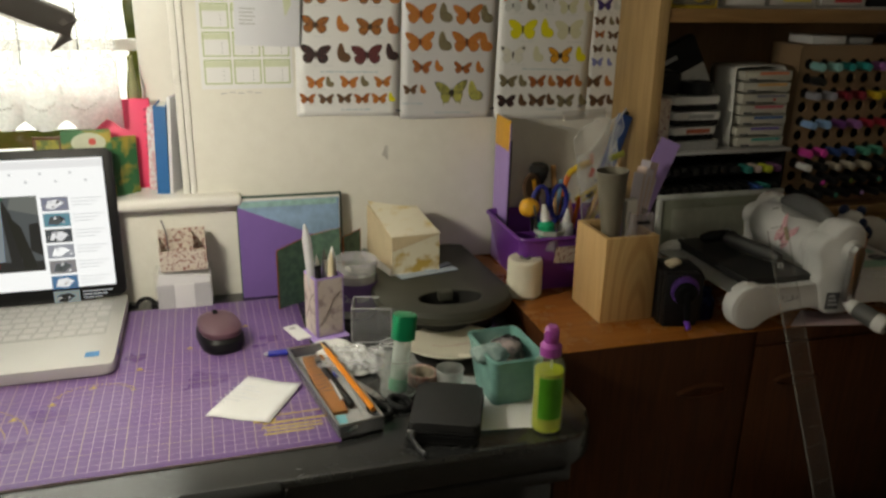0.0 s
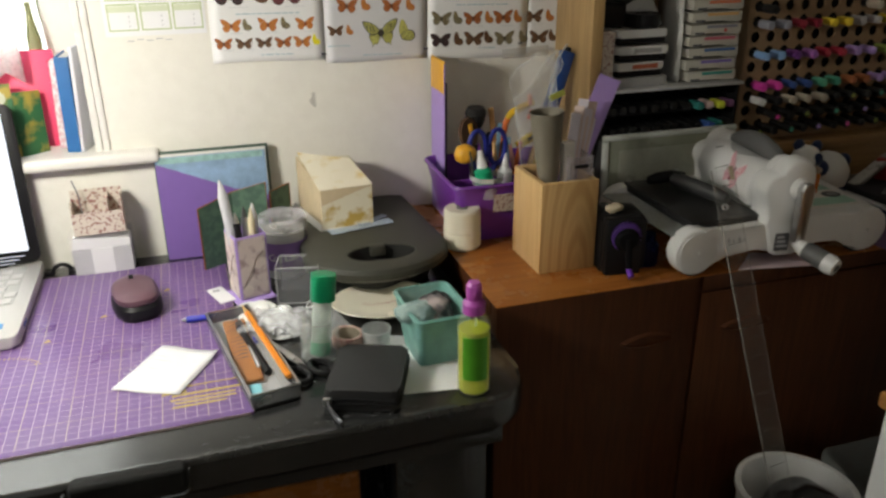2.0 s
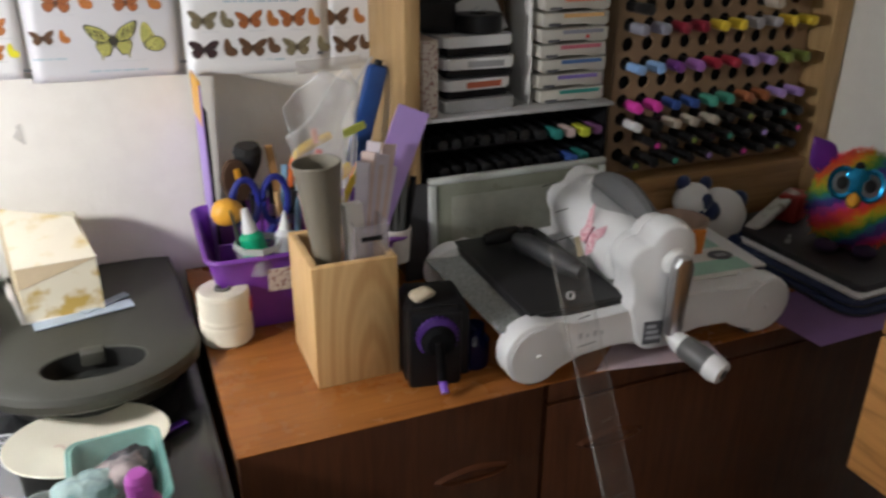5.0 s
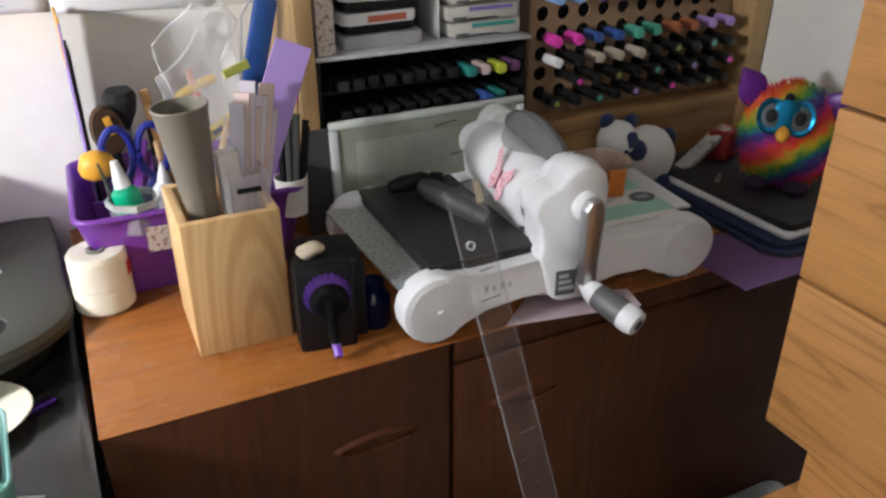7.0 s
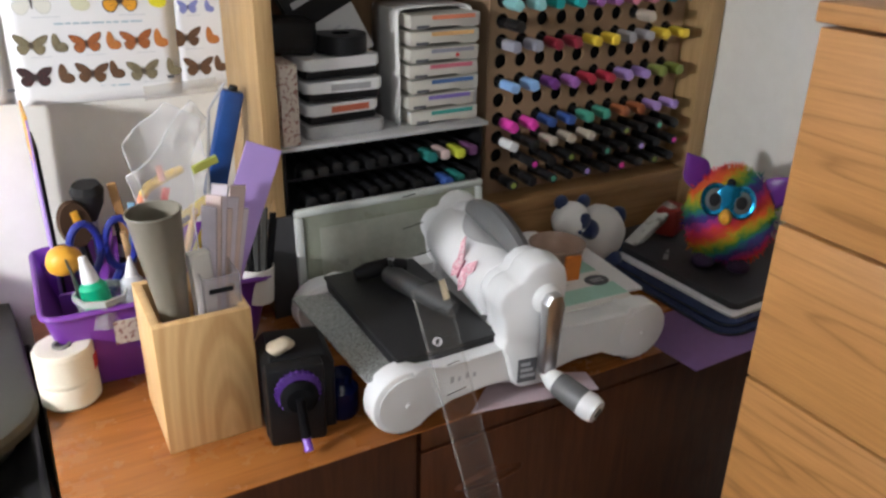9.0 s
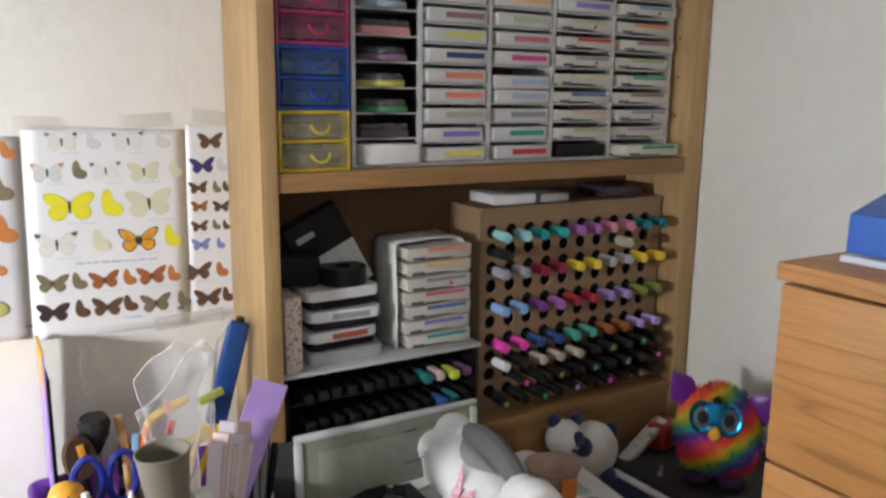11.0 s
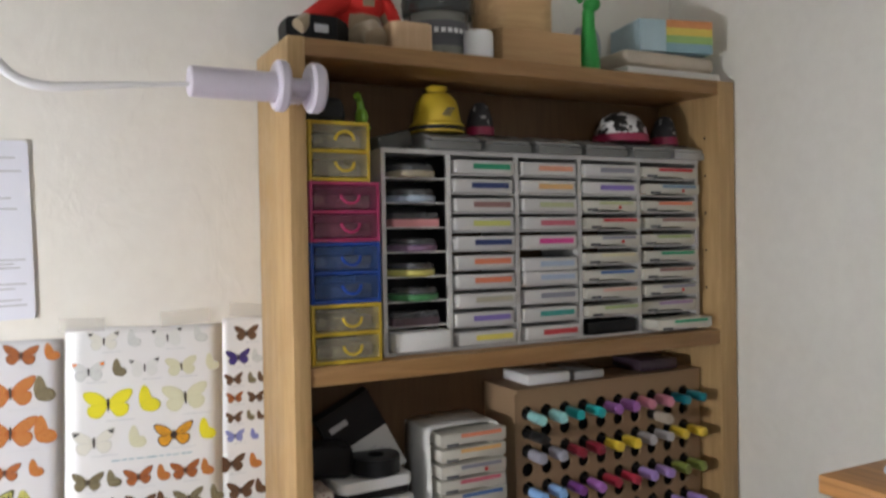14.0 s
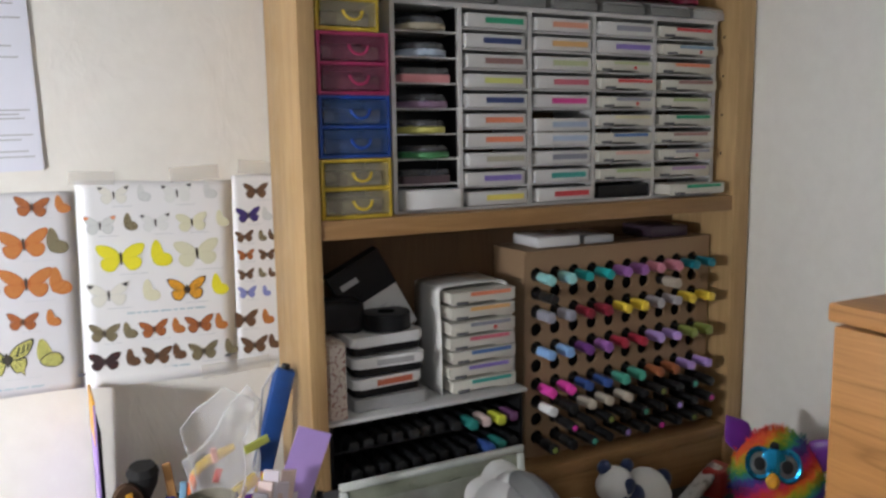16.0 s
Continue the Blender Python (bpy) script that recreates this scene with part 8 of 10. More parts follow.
for r, col in enumerate(ROUND):
    cellh = (H - 0.004) / 8
    zz = UZ + 0.004 + cellh * (7 - r) + 0.0012
    t = thing("round_ink_pad", pose((COLX[0] + COLX[1]) / 2 + 0.004 * math.sin(3 * r), CFY + 0.022, zz), "low ink pad with a dark clear lid in the cubby", "ink pad", "small ink pads in the cubby")
    if r in (2, 6):
        part("base", prism(round_rect(0.07, 0.045, 0.004), 0.010, None, 0.0015), surf("round_pad_%s" % "abcdefg"[r], col, 0.45), t)
        part("lid", prism(round_rect(0.068, 0.044, 0.004), 0.008, pose(0, 0, 0.0101), 0.0015), film("dark_lid", (0.10, 0.10, 0.11), 0.8, 0.15), t)
    else:
        bmr = lathe([(0, 0), (0.032, 0), (0.034, 0.002), (0.034, 0.008), (0.030, 0.009), (0, 0.009)], 28)
        part("base", bmr, surf("round_pad_%s" % "abcdefg"[r], col, 0.45), t)
        part("lid", lathe([(0.0325, 0.0091), (0.0325, 0.014), (0.030, 0.017), (0, 0.0175)], 28), film("dark_lid", (0.10, 0.10, 0.11), 0.8, 0.15), t)
tagged(part("white_pad_box", boxm(-0.040, 0.042, 0, 0.06, 0, 0.026, 0.003), WHITE_PLASTIC, m=pose((COLX[0] + COLX[1]) / 2, CFY - 0.012, UZ + 0.0045)), "plain white lidded box at the cubby's foot", "box")

# row of grey stamp cases on the cubby
for k in range(6):
    x = 1.117 + 0.0865 * k
    t = thing("stamp_case", pose(x, 1.252 + 0.004 * (k % 2), CUT + 0.0003, 0, 0, 1.5 * (k % 3) - 1), "small grey hinged stamp case with a silver label", "stamp case", "stamp cases on the cubby")
    CASE = surf("grey_stamp_case", (0.17, 0.17, 0.165), 0.4) if k < 5 else surf("pale_stamp_case", (0.40, 0.40, 0.40), 0.4)
    # lid a lighter grey than the case, for the light on its slope
    LID = surf("lit_grey_case_lid", (0.27, 0.27, 0.26), 0.35) if k < 5 else surf("lit_pale_case_lid", (0.46, 0.46, 0.45), 0.35)
    part("case", prism([(0, 0), (0.075, 0), (0.075, 0.022), (0.036, 0.022), (0, 0.0105)], 0.077, Matrix(((0, 0, 1, 0), (1, 0, 0, 0.0), (0, 1, 0, 0), (0, 0, 0, 1))), 0.0015), CASE, t)
    lid = part("lid", prism([(0.003, 0.0122), (0.036, 0.0228), (0.075, 0.0228), (0.075, 0.0262), (0.035, 0.0262), (0.002, 0.0152)], 0.072, Matrix(((0, 0, 1, 0.0025), (1, 0, 0, 0.0), (0, 1, 0, 0), (0, 0, 0, 1))), 0.001), LID, t, "hinged sloping lid")
    part("label", boxm(-0.012, 0.012, -0.004, 0.004, 0, 0.0005), GREY_DK, lid, m=pose(0.040, 0.024, 0.0231, 18.4))
SC = CUT + 0.0268
ys = thing("punch", pose(1.150, 1.298, SC), "round yellow craft punch with a domed top", "craft punch")
part("base", lathe([(0, 0), (0.038, 0), (0.0385, 0.010), (0.035, 0.014), (0, 0.014)], 32), YEL, ys)
part("slot", lathe([(0.0383, 0.002), (0.0392, 0.003), (0.0392, 0.007), (0.0383, 0.008)], 32), BLACK, ys)
part("dome", lathe([(0.0335, 0.014), (0.032, 0.026), (0.0285, 0.042), (0.020, 0.053), (0.012, 0.056), (0, 0.057)], 32), YEL, ys)
part("knob", lathe([(0.010, 0.054), (0.016, 0.061), (0.015, 0.064), (0.006, 0.066), (0, 0.067)], 18), YEL, ys)
for k in range(3):
    part("bar", boxm(-0.006, 0.006, -0.0006, 0.0006, -0.001, 0.001), INK, ys, m=pose(-0.002 + 0.003 * k, -0.0335, 0.022 + 0.004 * k))
ZEBRA = spotted("zebra_print", (0.70, 0.70, 0.70), (0.01, 0.01, 0.01), 70, 0.48, 0.52, 0.4)
for x, r, mt_, lab in ((1.222, 0.020, spotted("dark_speckle", (0.03, 0.03, 0.035), (0.4, 0.4, 0.4), 80, 0.6, 0.64), "small dark speckled dome punch on the cases"), (1.480, 0.044, ZEBRA, "zebra-print dome punch with a crimson base"), (1.572, 0.022, spotted("dark_speckle", (0.03, 0.03, 0.035), (0.4, 0.4, 0.4), 80, 0.6, 0.64), "small dark speckled dome punch on the cases")):
    t = thing("punch", pose(x, 1.302, SC), lab, "craft punch")
    part("base", lathe([(0, 0), (r, 0), (r * 1.02, 0.004), (r * 0.98, 0.012), (0, 0.012)], 28), surf("crimson_plastic", (0.28, 0.015, 0.06), 0.35), t)
    part("dome", lathe([(r * 0.95, 0.012), (r * 0.9, 0.023), (r * 0.66, 0.039), (r * 0.34, 0.047), (0, 0.049)], 28), mt_, t)
gx = thing("toy_dinosaur", pose(1.035, 1.29, UZ + 0.2988), "tiny lime green toy dinosaur on the drawers", "toy")
part("body", ball((0, 0, 0.014), 0.008, 0.012, 0.012, 12), surf("lime_plastic", (0.22, 0.45, 0.04), 0.4), gx)
part("neck", tube([(0, 0, 0.02), (-0.004, -0.004, 0.036), (-0.010, -0.010, 0.040)], 0.004, 8, [0.006, 0.004, 0.005]), surf("lime_plastic", (0.22, 0.45, 0.04), 0.4), gx)
part("tail", tube([(0, 0.004, 0.01), (0.012, 0.012, 0.004), (0.018, 0.012, 0.002)], 0.003, 8, [0.005, 0.003, 0.001]), surf("lime_plastic", (0.22, 0.45, 0.04), 0.4), gx)
tagged(part("dark_stapler", boxm(-0.028, 0.028, -0.012, 0.012, 0, 0.022, 0.004), GREY_DK, m=pose(1.078, 1.288, CUT + 0.0005, 0, -14, 10)), "small dark grey box beside the stamp cases", "box")
tagged(part("black_pouch", roughen(boxm(-0.03, 0.03, -0.02, 0.03, 0, 0.034, 0.01, 3), 0.003, 60), BLACK_SOFT, m=pose(0.975, 1.285, UZ + 0.2988)), "black fabric pouch on top of the mini drawers", "pouch")

# ---- bookcase: lower space ----
LZ = 0.8582
rk = thing("marker_rack", pose(1.257, 0, LZ), "brown fibreboard rack with rows of holes full of markers", "marker rack")
RW, RH, RF = 0.352, 0.305, 1.268
part("side", boxm(-0.003, 0.003, RF + 0.004, WALL - 0.012, 0, RH), MDF, rk)
part("side", boxm(RW - 0.006, RW, RF + 0.004, WALL - 0.012, 0, RH), MDF, rk)
part("top", boxm(-0.003, RW, RF - 0.002, WALL - 0.012, RH, RH + 0.005), MDF, rk)
part("bottom", boxm(0.003, RW - 0.006, RF + 0.004, WALL - 0.012, 0, 0.004), MDF, rk)
PX, PZ, HR = 0.0334, 0.0272, 0.0102
HX_, HZ_ = 0.0155, 0.0305


def hole_panel():
    bm = bmesh.new()
    n = 16
    z_lo, z_hi = HZ_ - PZ / 2, HZ_ + PZ * 9.5

    def quad(x0, x1, z0, z1):
        bm.faces.new([bm.verts.new(p) for p in ((x0, 0, z0), (x1, 0, z0), (x1, 0, z1), (x0, 0, z1))])

    for c in range(10):
        for r in range(10):
            cx, cz = HX_ + PX * c, HZ_ + PZ * r
            ring_, sq, back = [], [], []
            for k in range(n):
                a = 2 * math.pi * k / n
                ca, sa = math.cos(a), math.sin(a)
                ring_.append(bm.verts.new((cx + HR * ca, 0, cz + HR * sa)))
                back.append(bm.verts.new((cx + HR * ca, 0.004, cz + HR * sa)))
                s = min(PX / 2 / max(abs(ca), 1e-6), PZ / 2 / max(abs(sa), 1e-6))
                sq.append(bm.verts.new((cx + s * ca, 0, cz + s * sa)))
            for k in range(n):
                j = (k + 1) % n
                bm.faces.new((ring_[k], ring_[j], sq[j], sq[k]))
                bm.faces.new((ring_[k], ring_[j], back[j], back[k]))
            for sx in (-1, 1):
                for sz in (-1, 1):
                    cor = bm.verts.new((cx + sx * PX / 2, 0, cz + sz * PZ / 2))
                    qs = sorted(range(n), key=lambda k: (sq[k].co - cor.co).length)[:2]
                    bm.faces.new((sq[qs[0]], cor, sq[qs[1]]))
    x_lo, x_hi = HX_ - PX / 2, HX_ + PX * 9.5
    quad(-0.003, x_lo, 0, RH)
    if x_hi < RW:
        quad(x_hi, RW, 0, RH)
    quad(x_lo, x_hi, 0, z_lo)
    quad(x_lo, x_hi, z_hi, RH)
    return bm


part("front_panel", hole_panel(), MDF, rk, m=pose(0, RF, 0))
# black sheet that stands in for the shade behind the holes
part("hole_shade_sheet", boxm(0.004, RW - 0.007, RF + 0.03, RF + 0.034, 0.005, RH - 0.001), BLACK, rk)

MK = {"tq": (0.03, 0.20, 0.18), "lp": (0.62, 0.48, 0.46), "yg": (0.50, 0.55, 0.05), "mv": (0.17, 0.07, 0.17), "aq": (0.30, 0.62, 0.62), "tl": (0.02, 0.36, 0.36), "dt": (0.01, 0.20, 0.26), "pu": (0.36, 0.14, 0.45), "ro": (0.58, 0.22, 0.30), "gy": (0.32, 0.32, 0.38), "lg": (0.42, 0.40, 0.42), "dr": (0.26, 0.02, 0.04), "ye": (0.80, 0.58, 0.05), "lb": (0.26, 0.45, 0.78), "vi": (0.18, 0.05, 0.26), "pk": (0.75, 0.06, 0.42), "re": (0.42, 0.03, 0.06), "li": (0.42, 0.28, 0.66), "ol": (0.22, 0.27, 0.06), "nb": (0.04, 0.09, 0.30), "jd": (0.08, 0.36, 0.26), "br": (0.36, 0.12, 0.05), "wh": (0.72, 0.72, 0.72), "be": (0.48, 0.42, 0.34), "bk": (0.012, 0.012, 0.013)}
mk_cache = {}
CAPBLACK = surf("marker_black", (0.009, 0.009, 0.010), 0.4, vary=0.2, spec=0.25)


def marker(x, z, code, y=None, out=0.043, m=None, long=0.13, label=None, rsd=None):
    """A fat twin-tip marker lying along y, its cap to the room."""
    key = (code, round(out, 3))
    if key not in mk_cache:
        col = surf("marker_" + code, MK[code], 0.35, vary=0.05, relief=0)
        t = thing("marker_pen", pose(0, 0, 0), label or ("black-barrelled marker with a coloured end" if code == "bk" else "marker pen with a coloured cap in the rack"), "marker", "marker pens")
        p1 = part("cap", prism(round_rect(0.0150, 0.0136, 0.0048, 3), out * 0.72, pose(0, 0, 0, 90), 0.0014), col, t)
        part("barrel", lathe([(0.0068, 0), (0.0068, long), (0, long)], 14, pose(0, 0, 0, -90)), CAPBLACK, t)
        mk_cache[key] = t
        t.matrix_basis = m
        return t
    return copy_thing(mk_cache[key], m)


ROWS_ = ("aq aq tl tl pu pu ro ro dt dt", "bk -- -- -- -- -- -- be -- --", "gy gy dr dr ye ye lg lg ye ye", "-- -- -- -- -- -- -- -- -- --", "lb lb vi pu re re li li ol ol", "-- -- -- -- -- -- -- -- -- --", "pk pk nb nb jd jd br br li li", "wh bk be be be bk bk bk bk bk", "-- bk bk bk bk bk bk bk bk bk", "bk bk bk bk bk bk bk bk bk bk")
TIPS = ("ye", "pk", "lb", "ol", "re", "jd", "br", "li")
for r, row in enumerate(ROWS_):
    for c, code in enumerate(row.split()):
        if code == "--":
            continue
        rsd = random.Random(r * 31 + c)
        x, zz = 1.257 + HX_ + PX * c, LZ + HZ_ + PZ * (9 - r) - 0.002
        out = 0.043
        y = RF - out * 0.28 + rsd.uniform(-0.003, 0.003) - (0.006 if r > 6 else 0)
        mm = pose(x, y, zz, rsd.uniform(-1, 2.5), rsd.uniform(0, 90), rsd.uniform(-2, 2))
        t = marker(x, zz, code, out=out, m=mm)
        if code == "bk" and r > 6 and (r + c) % 2:
            tip = TIPS[(r * 3 + c) % 8]
            part("end_dot", lathe([(0, 0.0012), (0.0042, 0.001), (0.0045, 0)], 12, pose(0, -out * 0.72, 0, 90)), surf("marker_" + tip, MK[tip], 0.35, vary=0.05, relief=0), t)
for x0, w, z0, h, mt_, lab in ((1.285, 0.075, 0, 0.016, WHITE_PLASTIC, "flat white plastic case on the marker rack"), (1.37, 0.055, 0, 0.013, surf("pale_grey_case", (0.42, 0.42, 0.42), 0.4), "flat pale grey case on the marker rack"), (1.50, 0.075, 0, 0.018, surf("mauve_black_case", (0.05, 0.03, 0.045), 0.4), "dark mauve case on the marker rack")):
    tagged(part("flat_case", boxm(0, w, 0, 0.075, z0, h, 0.003), mt_, m=pose(x0, 1.285, LZ + RH + 0.0052, 0, 0, -3)), lab, "case")

# white shelf board over the black pen trays
tr = thing("pen_tray_tower", pose(0.943, 1.236, LZ), "black tiered pen tray tower with a pale top board", "pen tray")
TWd = 0.292
part("top_board", boxm(-0.001, TWd, -0.002, 0.118, 0.117, 0.122, 0.001), surf("pale_grey_board", (0.46, 0.46, 0.46), 0.5), tr)
part("end_panel", boxm(TWd - 0.004, TWd, 0.012, 0.115, 0, 0.117), BLACK, tr)
part("end_panel", boxm(0, 0.004, 0.0, 0.115, 0, 0.117), BLACK, tr)
part("back", boxm(0.004, TWd - 0.004, 0.11, 0.115, 0, 0.117), BLACK, tr)
for zz in (0.0, 0.036, 0.072):
    part("tier", boxm(0.004, TWd - 0.004, 0.0 + zz * 0.25, 0.11, zz, zz + 0.003), BLACK, tr)
    for k in range(13):
        part("separator", boxm(-0.0008, 0.0008, 0.004 + zz * 0.25, 0.11, zz + 0.003, zz + 0.016), BLACK, tr, m=pose(0.022 + 0.0215 * k, 0, 0))
for tier, codes in ((0.072, "bk bk bk bk bk bk bk bk tq lp yg mv"), (0.036, "bk bk bk bk bk bk bk bk bk nb tq bk"), (0.0, "bk bk bk bk bk bk bk bk bk bk bk bk")):
    for k, code in enumerate(codes.split()):
        rsd = random.Random(k + int(1000 * tier))
        y = 1.236 + (0.016 if code == "bk" else 0.006) + 0.012 * rsd.random()
        marker(0, 0, code, out=0.043, m=pose(0.943 + 0.0328 + 0.0215 * k, y + tier * 0.25, LZ + tier + 0.0112, 0, 0, rsd.uniform(-3, 3)))

BZ = LZ + 0.1224
# stack of silver-topped ink pads
for k, (w, yo, a, lab, mt_) in enumerate(((0.105, 0.0, 0, "wide pale grey plastic tray", surf("grey_tray", (0.36, 0.36, 0.36), 0.4)), (0.100, 0.010, 4, "black and white ink pad with an orange label", WHITE_PLASTIC), (0.102, 0.006, -2, "black and white ink pad with a grey label", WHITE_PLASTIC), (0.104, 0.010, 3, "black and white ink pad, plain", WHITE_PLASTIC))):
    zz = BZ + (0, 0.0172, 0.0452, 0.0732)[k]
    t = thing("stacked_ink_pad", pose(1.036, 1.252 + yo, zz, 0, 0, a), lab, "ink pad", "stacked ink pads")
    if k == 0:
        part("tray", prism(round_rect(w, 0.075, 0.006), 0.016, pose(0, 0.04, 0), 0.003), mt_, t)
        continue
    part("base", prism(round_rect(w - 0.006, 0.075, 0.006), 0.010, pose(0, 0.038, 0.0), 0.002), BLACK, t)
    part("lid", prism(round_rect(w, 0.078, 0.008), 0.014, pose(0, 0.038, 0.0101), 0.003), mt_, t)
    if k < 3:
        part("label", boxm(-0.018, 0.034, -0.0018, -0.0008, 0.0125, 0.0205), surf("orange_label", (0.48, 0.12, 0.06), 0.5) if k == 1 else surf("grey_label", (0.33, 0.33, 0.33), 0.5), t)
tagged(part("black_tape_roll", lathe([(0.012, 0), (0.032, 0), (0.032, 0.022), (0.012, 0.022)], 28, None, True), BLACK, m=pose(1.045, 1.288, BZ + 0.1, 0, 0, 0)), "fat black tape roll on the ink pads", "tape")
bbx = thing("black_white_box", pose(1.030, 1.325, BZ + 0.062, 0, -28, -6), "black and white printed cardboard box leaning at an angle", "box")
part("box", boxm(0.0, 0.080, -0.012, 0.012, 0, 0.118, 0.001), surf("light_grey_print", (0.55, 0.55, 0.54), 0.5, vary=0.06), bbx)
part("black_panel", boxm(-0.0005, 0.0805, -0.0126, 0.0126, 0.064, 0.1185), BLACK, bbx)
part("print_bar", boxm(0.01, 0.036, -0.0132, -0.0127, 0.092, 0.100), INK_GREY, bbx)
for k in range(3):
    part("print_bar", boxm(0.03, 0.07 - 0.008 * k, -0.0126, -0.0121, 0.03 + 0.007 * k, 0.0325 + 0.007 * k), INK_GREY, bbx)
tagged(part("black_case", roughen(boxm(-0.035, 0.03, -0.02, 0.03, 0, 0.045, 0.012, 3), 0.003, 50), BLACK, m=pose(0.982, 1.30, BZ + 0.098, 0, 6, 0)), "black lumpy camera-shaped case", "case")
tagged(part("sprig_box", boxm(-0.011, 0.011, 0, 0.06, 0, 0.098, 0.001), SPRIG, m=pose(0.958, 1.240, BZ)), "narrow sprig-patterned card box", "box")
# pads stored in a white magazine sleeve
slv = thing("pad_sleeve", pose(1.172, 1.262, BZ, 0, 0, -1), "white open-fronted sleeve with a stack of cream ink pads", "sleeve")
SLEEVE = surf("sleeve_card", (0.60, 0.59, 0.57), 0.6, vary=0.05)
bend = [(-0.058, 0.0), (-0.0575, 0.08), (-0.056, 0.140), (-0.053, 0.146), (-0.047, 0.149), (0.0, 0.151), (0.043, 0.1505), (0.050, 0.148), (0.0545, 0.141), (0.056, 0.130), (0.058, 0.07), (0.059, 0.0)]
bm = bmesh.new()
cols = []
for x, z in bend:
    cols.append([bm.verts.new((x + 0.002 * noise.noise(Vector((x * 20, y * 30, z * 20))), y + 0.010 * (z > 0.1) * (y < 0.02), z)) for y in (0.0, 0.03, 0.06, 0.088)])
for a, b in zip(cols, cols[1:]):
    for j in range(3):
        bm.faces.new((a[j], b[j], b[j + 1], a[j + 1]))
slc = part("card", bm, SLEEVE, slv)
mod = slc.modifiers.new("thick", "SOLIDIFY")
mod.thickness = 0.0016
part("back", boxm(-0.055, 0.055, 0.0885, 0.090, 0, 0.146), SLEEVE, slv)
for k, code in enumerate("te vi sb ro gy or co".split()):
    rsd = random.Random(k)
    ink_pad(1.176 + rsd.uniform(-0.003, 0.003), 1.254 + rsd.uniform(-0.004, 0.003), BZ + 0.0005 + 0.0206 * k, 0.102, code, "c", 0, 0.07, 0.0198)

# ---- on top of the bookcase ----
TZ = HT + 0.0002
spk = thing("small_speaker", pose(0.975, 1.30, TZ), "squat black speaker with a pale badge", "speaker")
part("body", lathe([(0, 0), (0.040, 0), (0.044, 0.004), (0.045, 0.03), (0.042, 0.038), (0, 0.040)], 8, pose(0, 0, 0, 0, 0, 22.5)), BLACK, spk)
part("badge", boxm(-0.009, 0.009, -0.0006, 0.0006, -0.005, 0.005), INK_GREY, spk, m=pose(-0.004, -0.0428, 0.02))
MON = surf("brown_plush", (0.30, 0.235, 0.15), 0.95, vary=0.1, grain=400, relief=1.0, sheen=0.3)
REDW = surf("red_knit", (0.55, 0.02, 0.015), 0.9, vary=0.1, grain=300, relief=0.8)
mk_ = bmesh.new()
add_ball(mk_, (-0.013, 0.002, 0.036), 0.034, 0.030, 0.036, 24)
add_ball(mk_, (-0.010, 0.0, 0.068), 0.032, 0.026, 0.026, 24)
add_ball(mk_, (-0.007, -0.008, 0.098), 0.030, 0.028, 0.027, 24)
add_ball(mk_, (0.006, -0.026, 0.102), 0.018, 0.014, 0.016, 16)
add_ball(mk_, (-0.036, -0.002, 0.094), 0.009, 0.006, 0.010, 10)
add_tube(mk_, [(-0.032, -0.004, 0.076), (-0.066, -0.014, 0.054), (-0.096, -0.026, 0.030), (-0.110, -0.030, 0.022)], 0.013, 14, [0.016, 0.0145, 0.013, 0.010])
add_tube(mk_, [(0.018, -0.002, 0.078), (0.026, -0.012, 0.058), (0.032, -0.020, 0.036), (0.034, -0.024, 0.026)], 0.013, 14, [0.015, 0.013, 0.012, 0.010])
add_tube(mk_, [(-0.020, -0.01, 0.022), (-0.014, -0.04, 0.024), (-0.016, -0.056, 0.012)], 0.014, 14, [0.019, 0.017, 0.015])
add_tube(mk_, [(0.008, -0.006, 0.020), (0.046, -0.022, 0.030), (0.072, -0.026, 0.028)], 0.014, 14, [0.019, 0.016, 0.015])
for f in mk_.faces:
    c = f.calc_center_median()
    f.material_index = 1 if (0.052 < c.z < 0.084 and abs(c.x + 0.01) < 0.034 and c.y > -0.024) or (-0.094 < c.x < -0.034 and c.z > 0.03) or (0.016 < c.x < 0.05 and 0.036 < c.z < 0.088 and c.y > -0.034 and c.x > 0.018) else 0
tagged(part("plush_monkey", roughen(mk_, 0.0012, 80), [MON, REDW], m=pose(1.052, 1.305, TZ, 0, 0, 4)), "brown plush animal in a red jumper sitting on top", "plush toy")
tagged(part("wooden_block", prism(round_rect(0.058, 0.05, 0.008), 0.036, None, 0.002), wood("pale_beech", (0.50, 0.33, 0.19), (0.60, 0.42, 0.26), 2, 0.5), m=pose(1.088, 1.262, TZ)), "small pale wooden block with rounded corners", "block")
cjr = thing("candle_jar", pose(1.156, 1.300, TZ), "clear jar with a black lid and black printed label", "jar")
part("glass", lathe([(0, 0), (0.038, 0), (0.041, 0.003), (0.041, 0.066), (0, 0.066)], 32), film("jar_clear", (0.42, 0.42, 0.38), 0.5, 0.1), cjr)
part("label", lathe([(0.0414, 0.018), (0.0417, 0.019), (0.0417, 0.051), (0.0414, 0.052)], 32), INK, cjr, "black printed label")
part("lid", lathe([(0.047, 0.062), (0.050, 0.066), (0.052, 0.084), (0.049, 0.092), (0.042, 0.096), (0, 0.097)], 36), film("smoky_lid", (0.03, 0.034, 0.036), 0.88, 0.12), cjr)
for k in range(6):
    part("print_bar", boxm(-0.003, 0.003, -0.0005, 0.0005, -0.003, 0.003), PAPER, cjr, m=pose(-0.022 + 0.009 * k, -math.sqrt(0.0424 ** 2 - (0.022 - 0.009 * k) ** 2), 0.038, 0, 0, -30 + 12 * k))
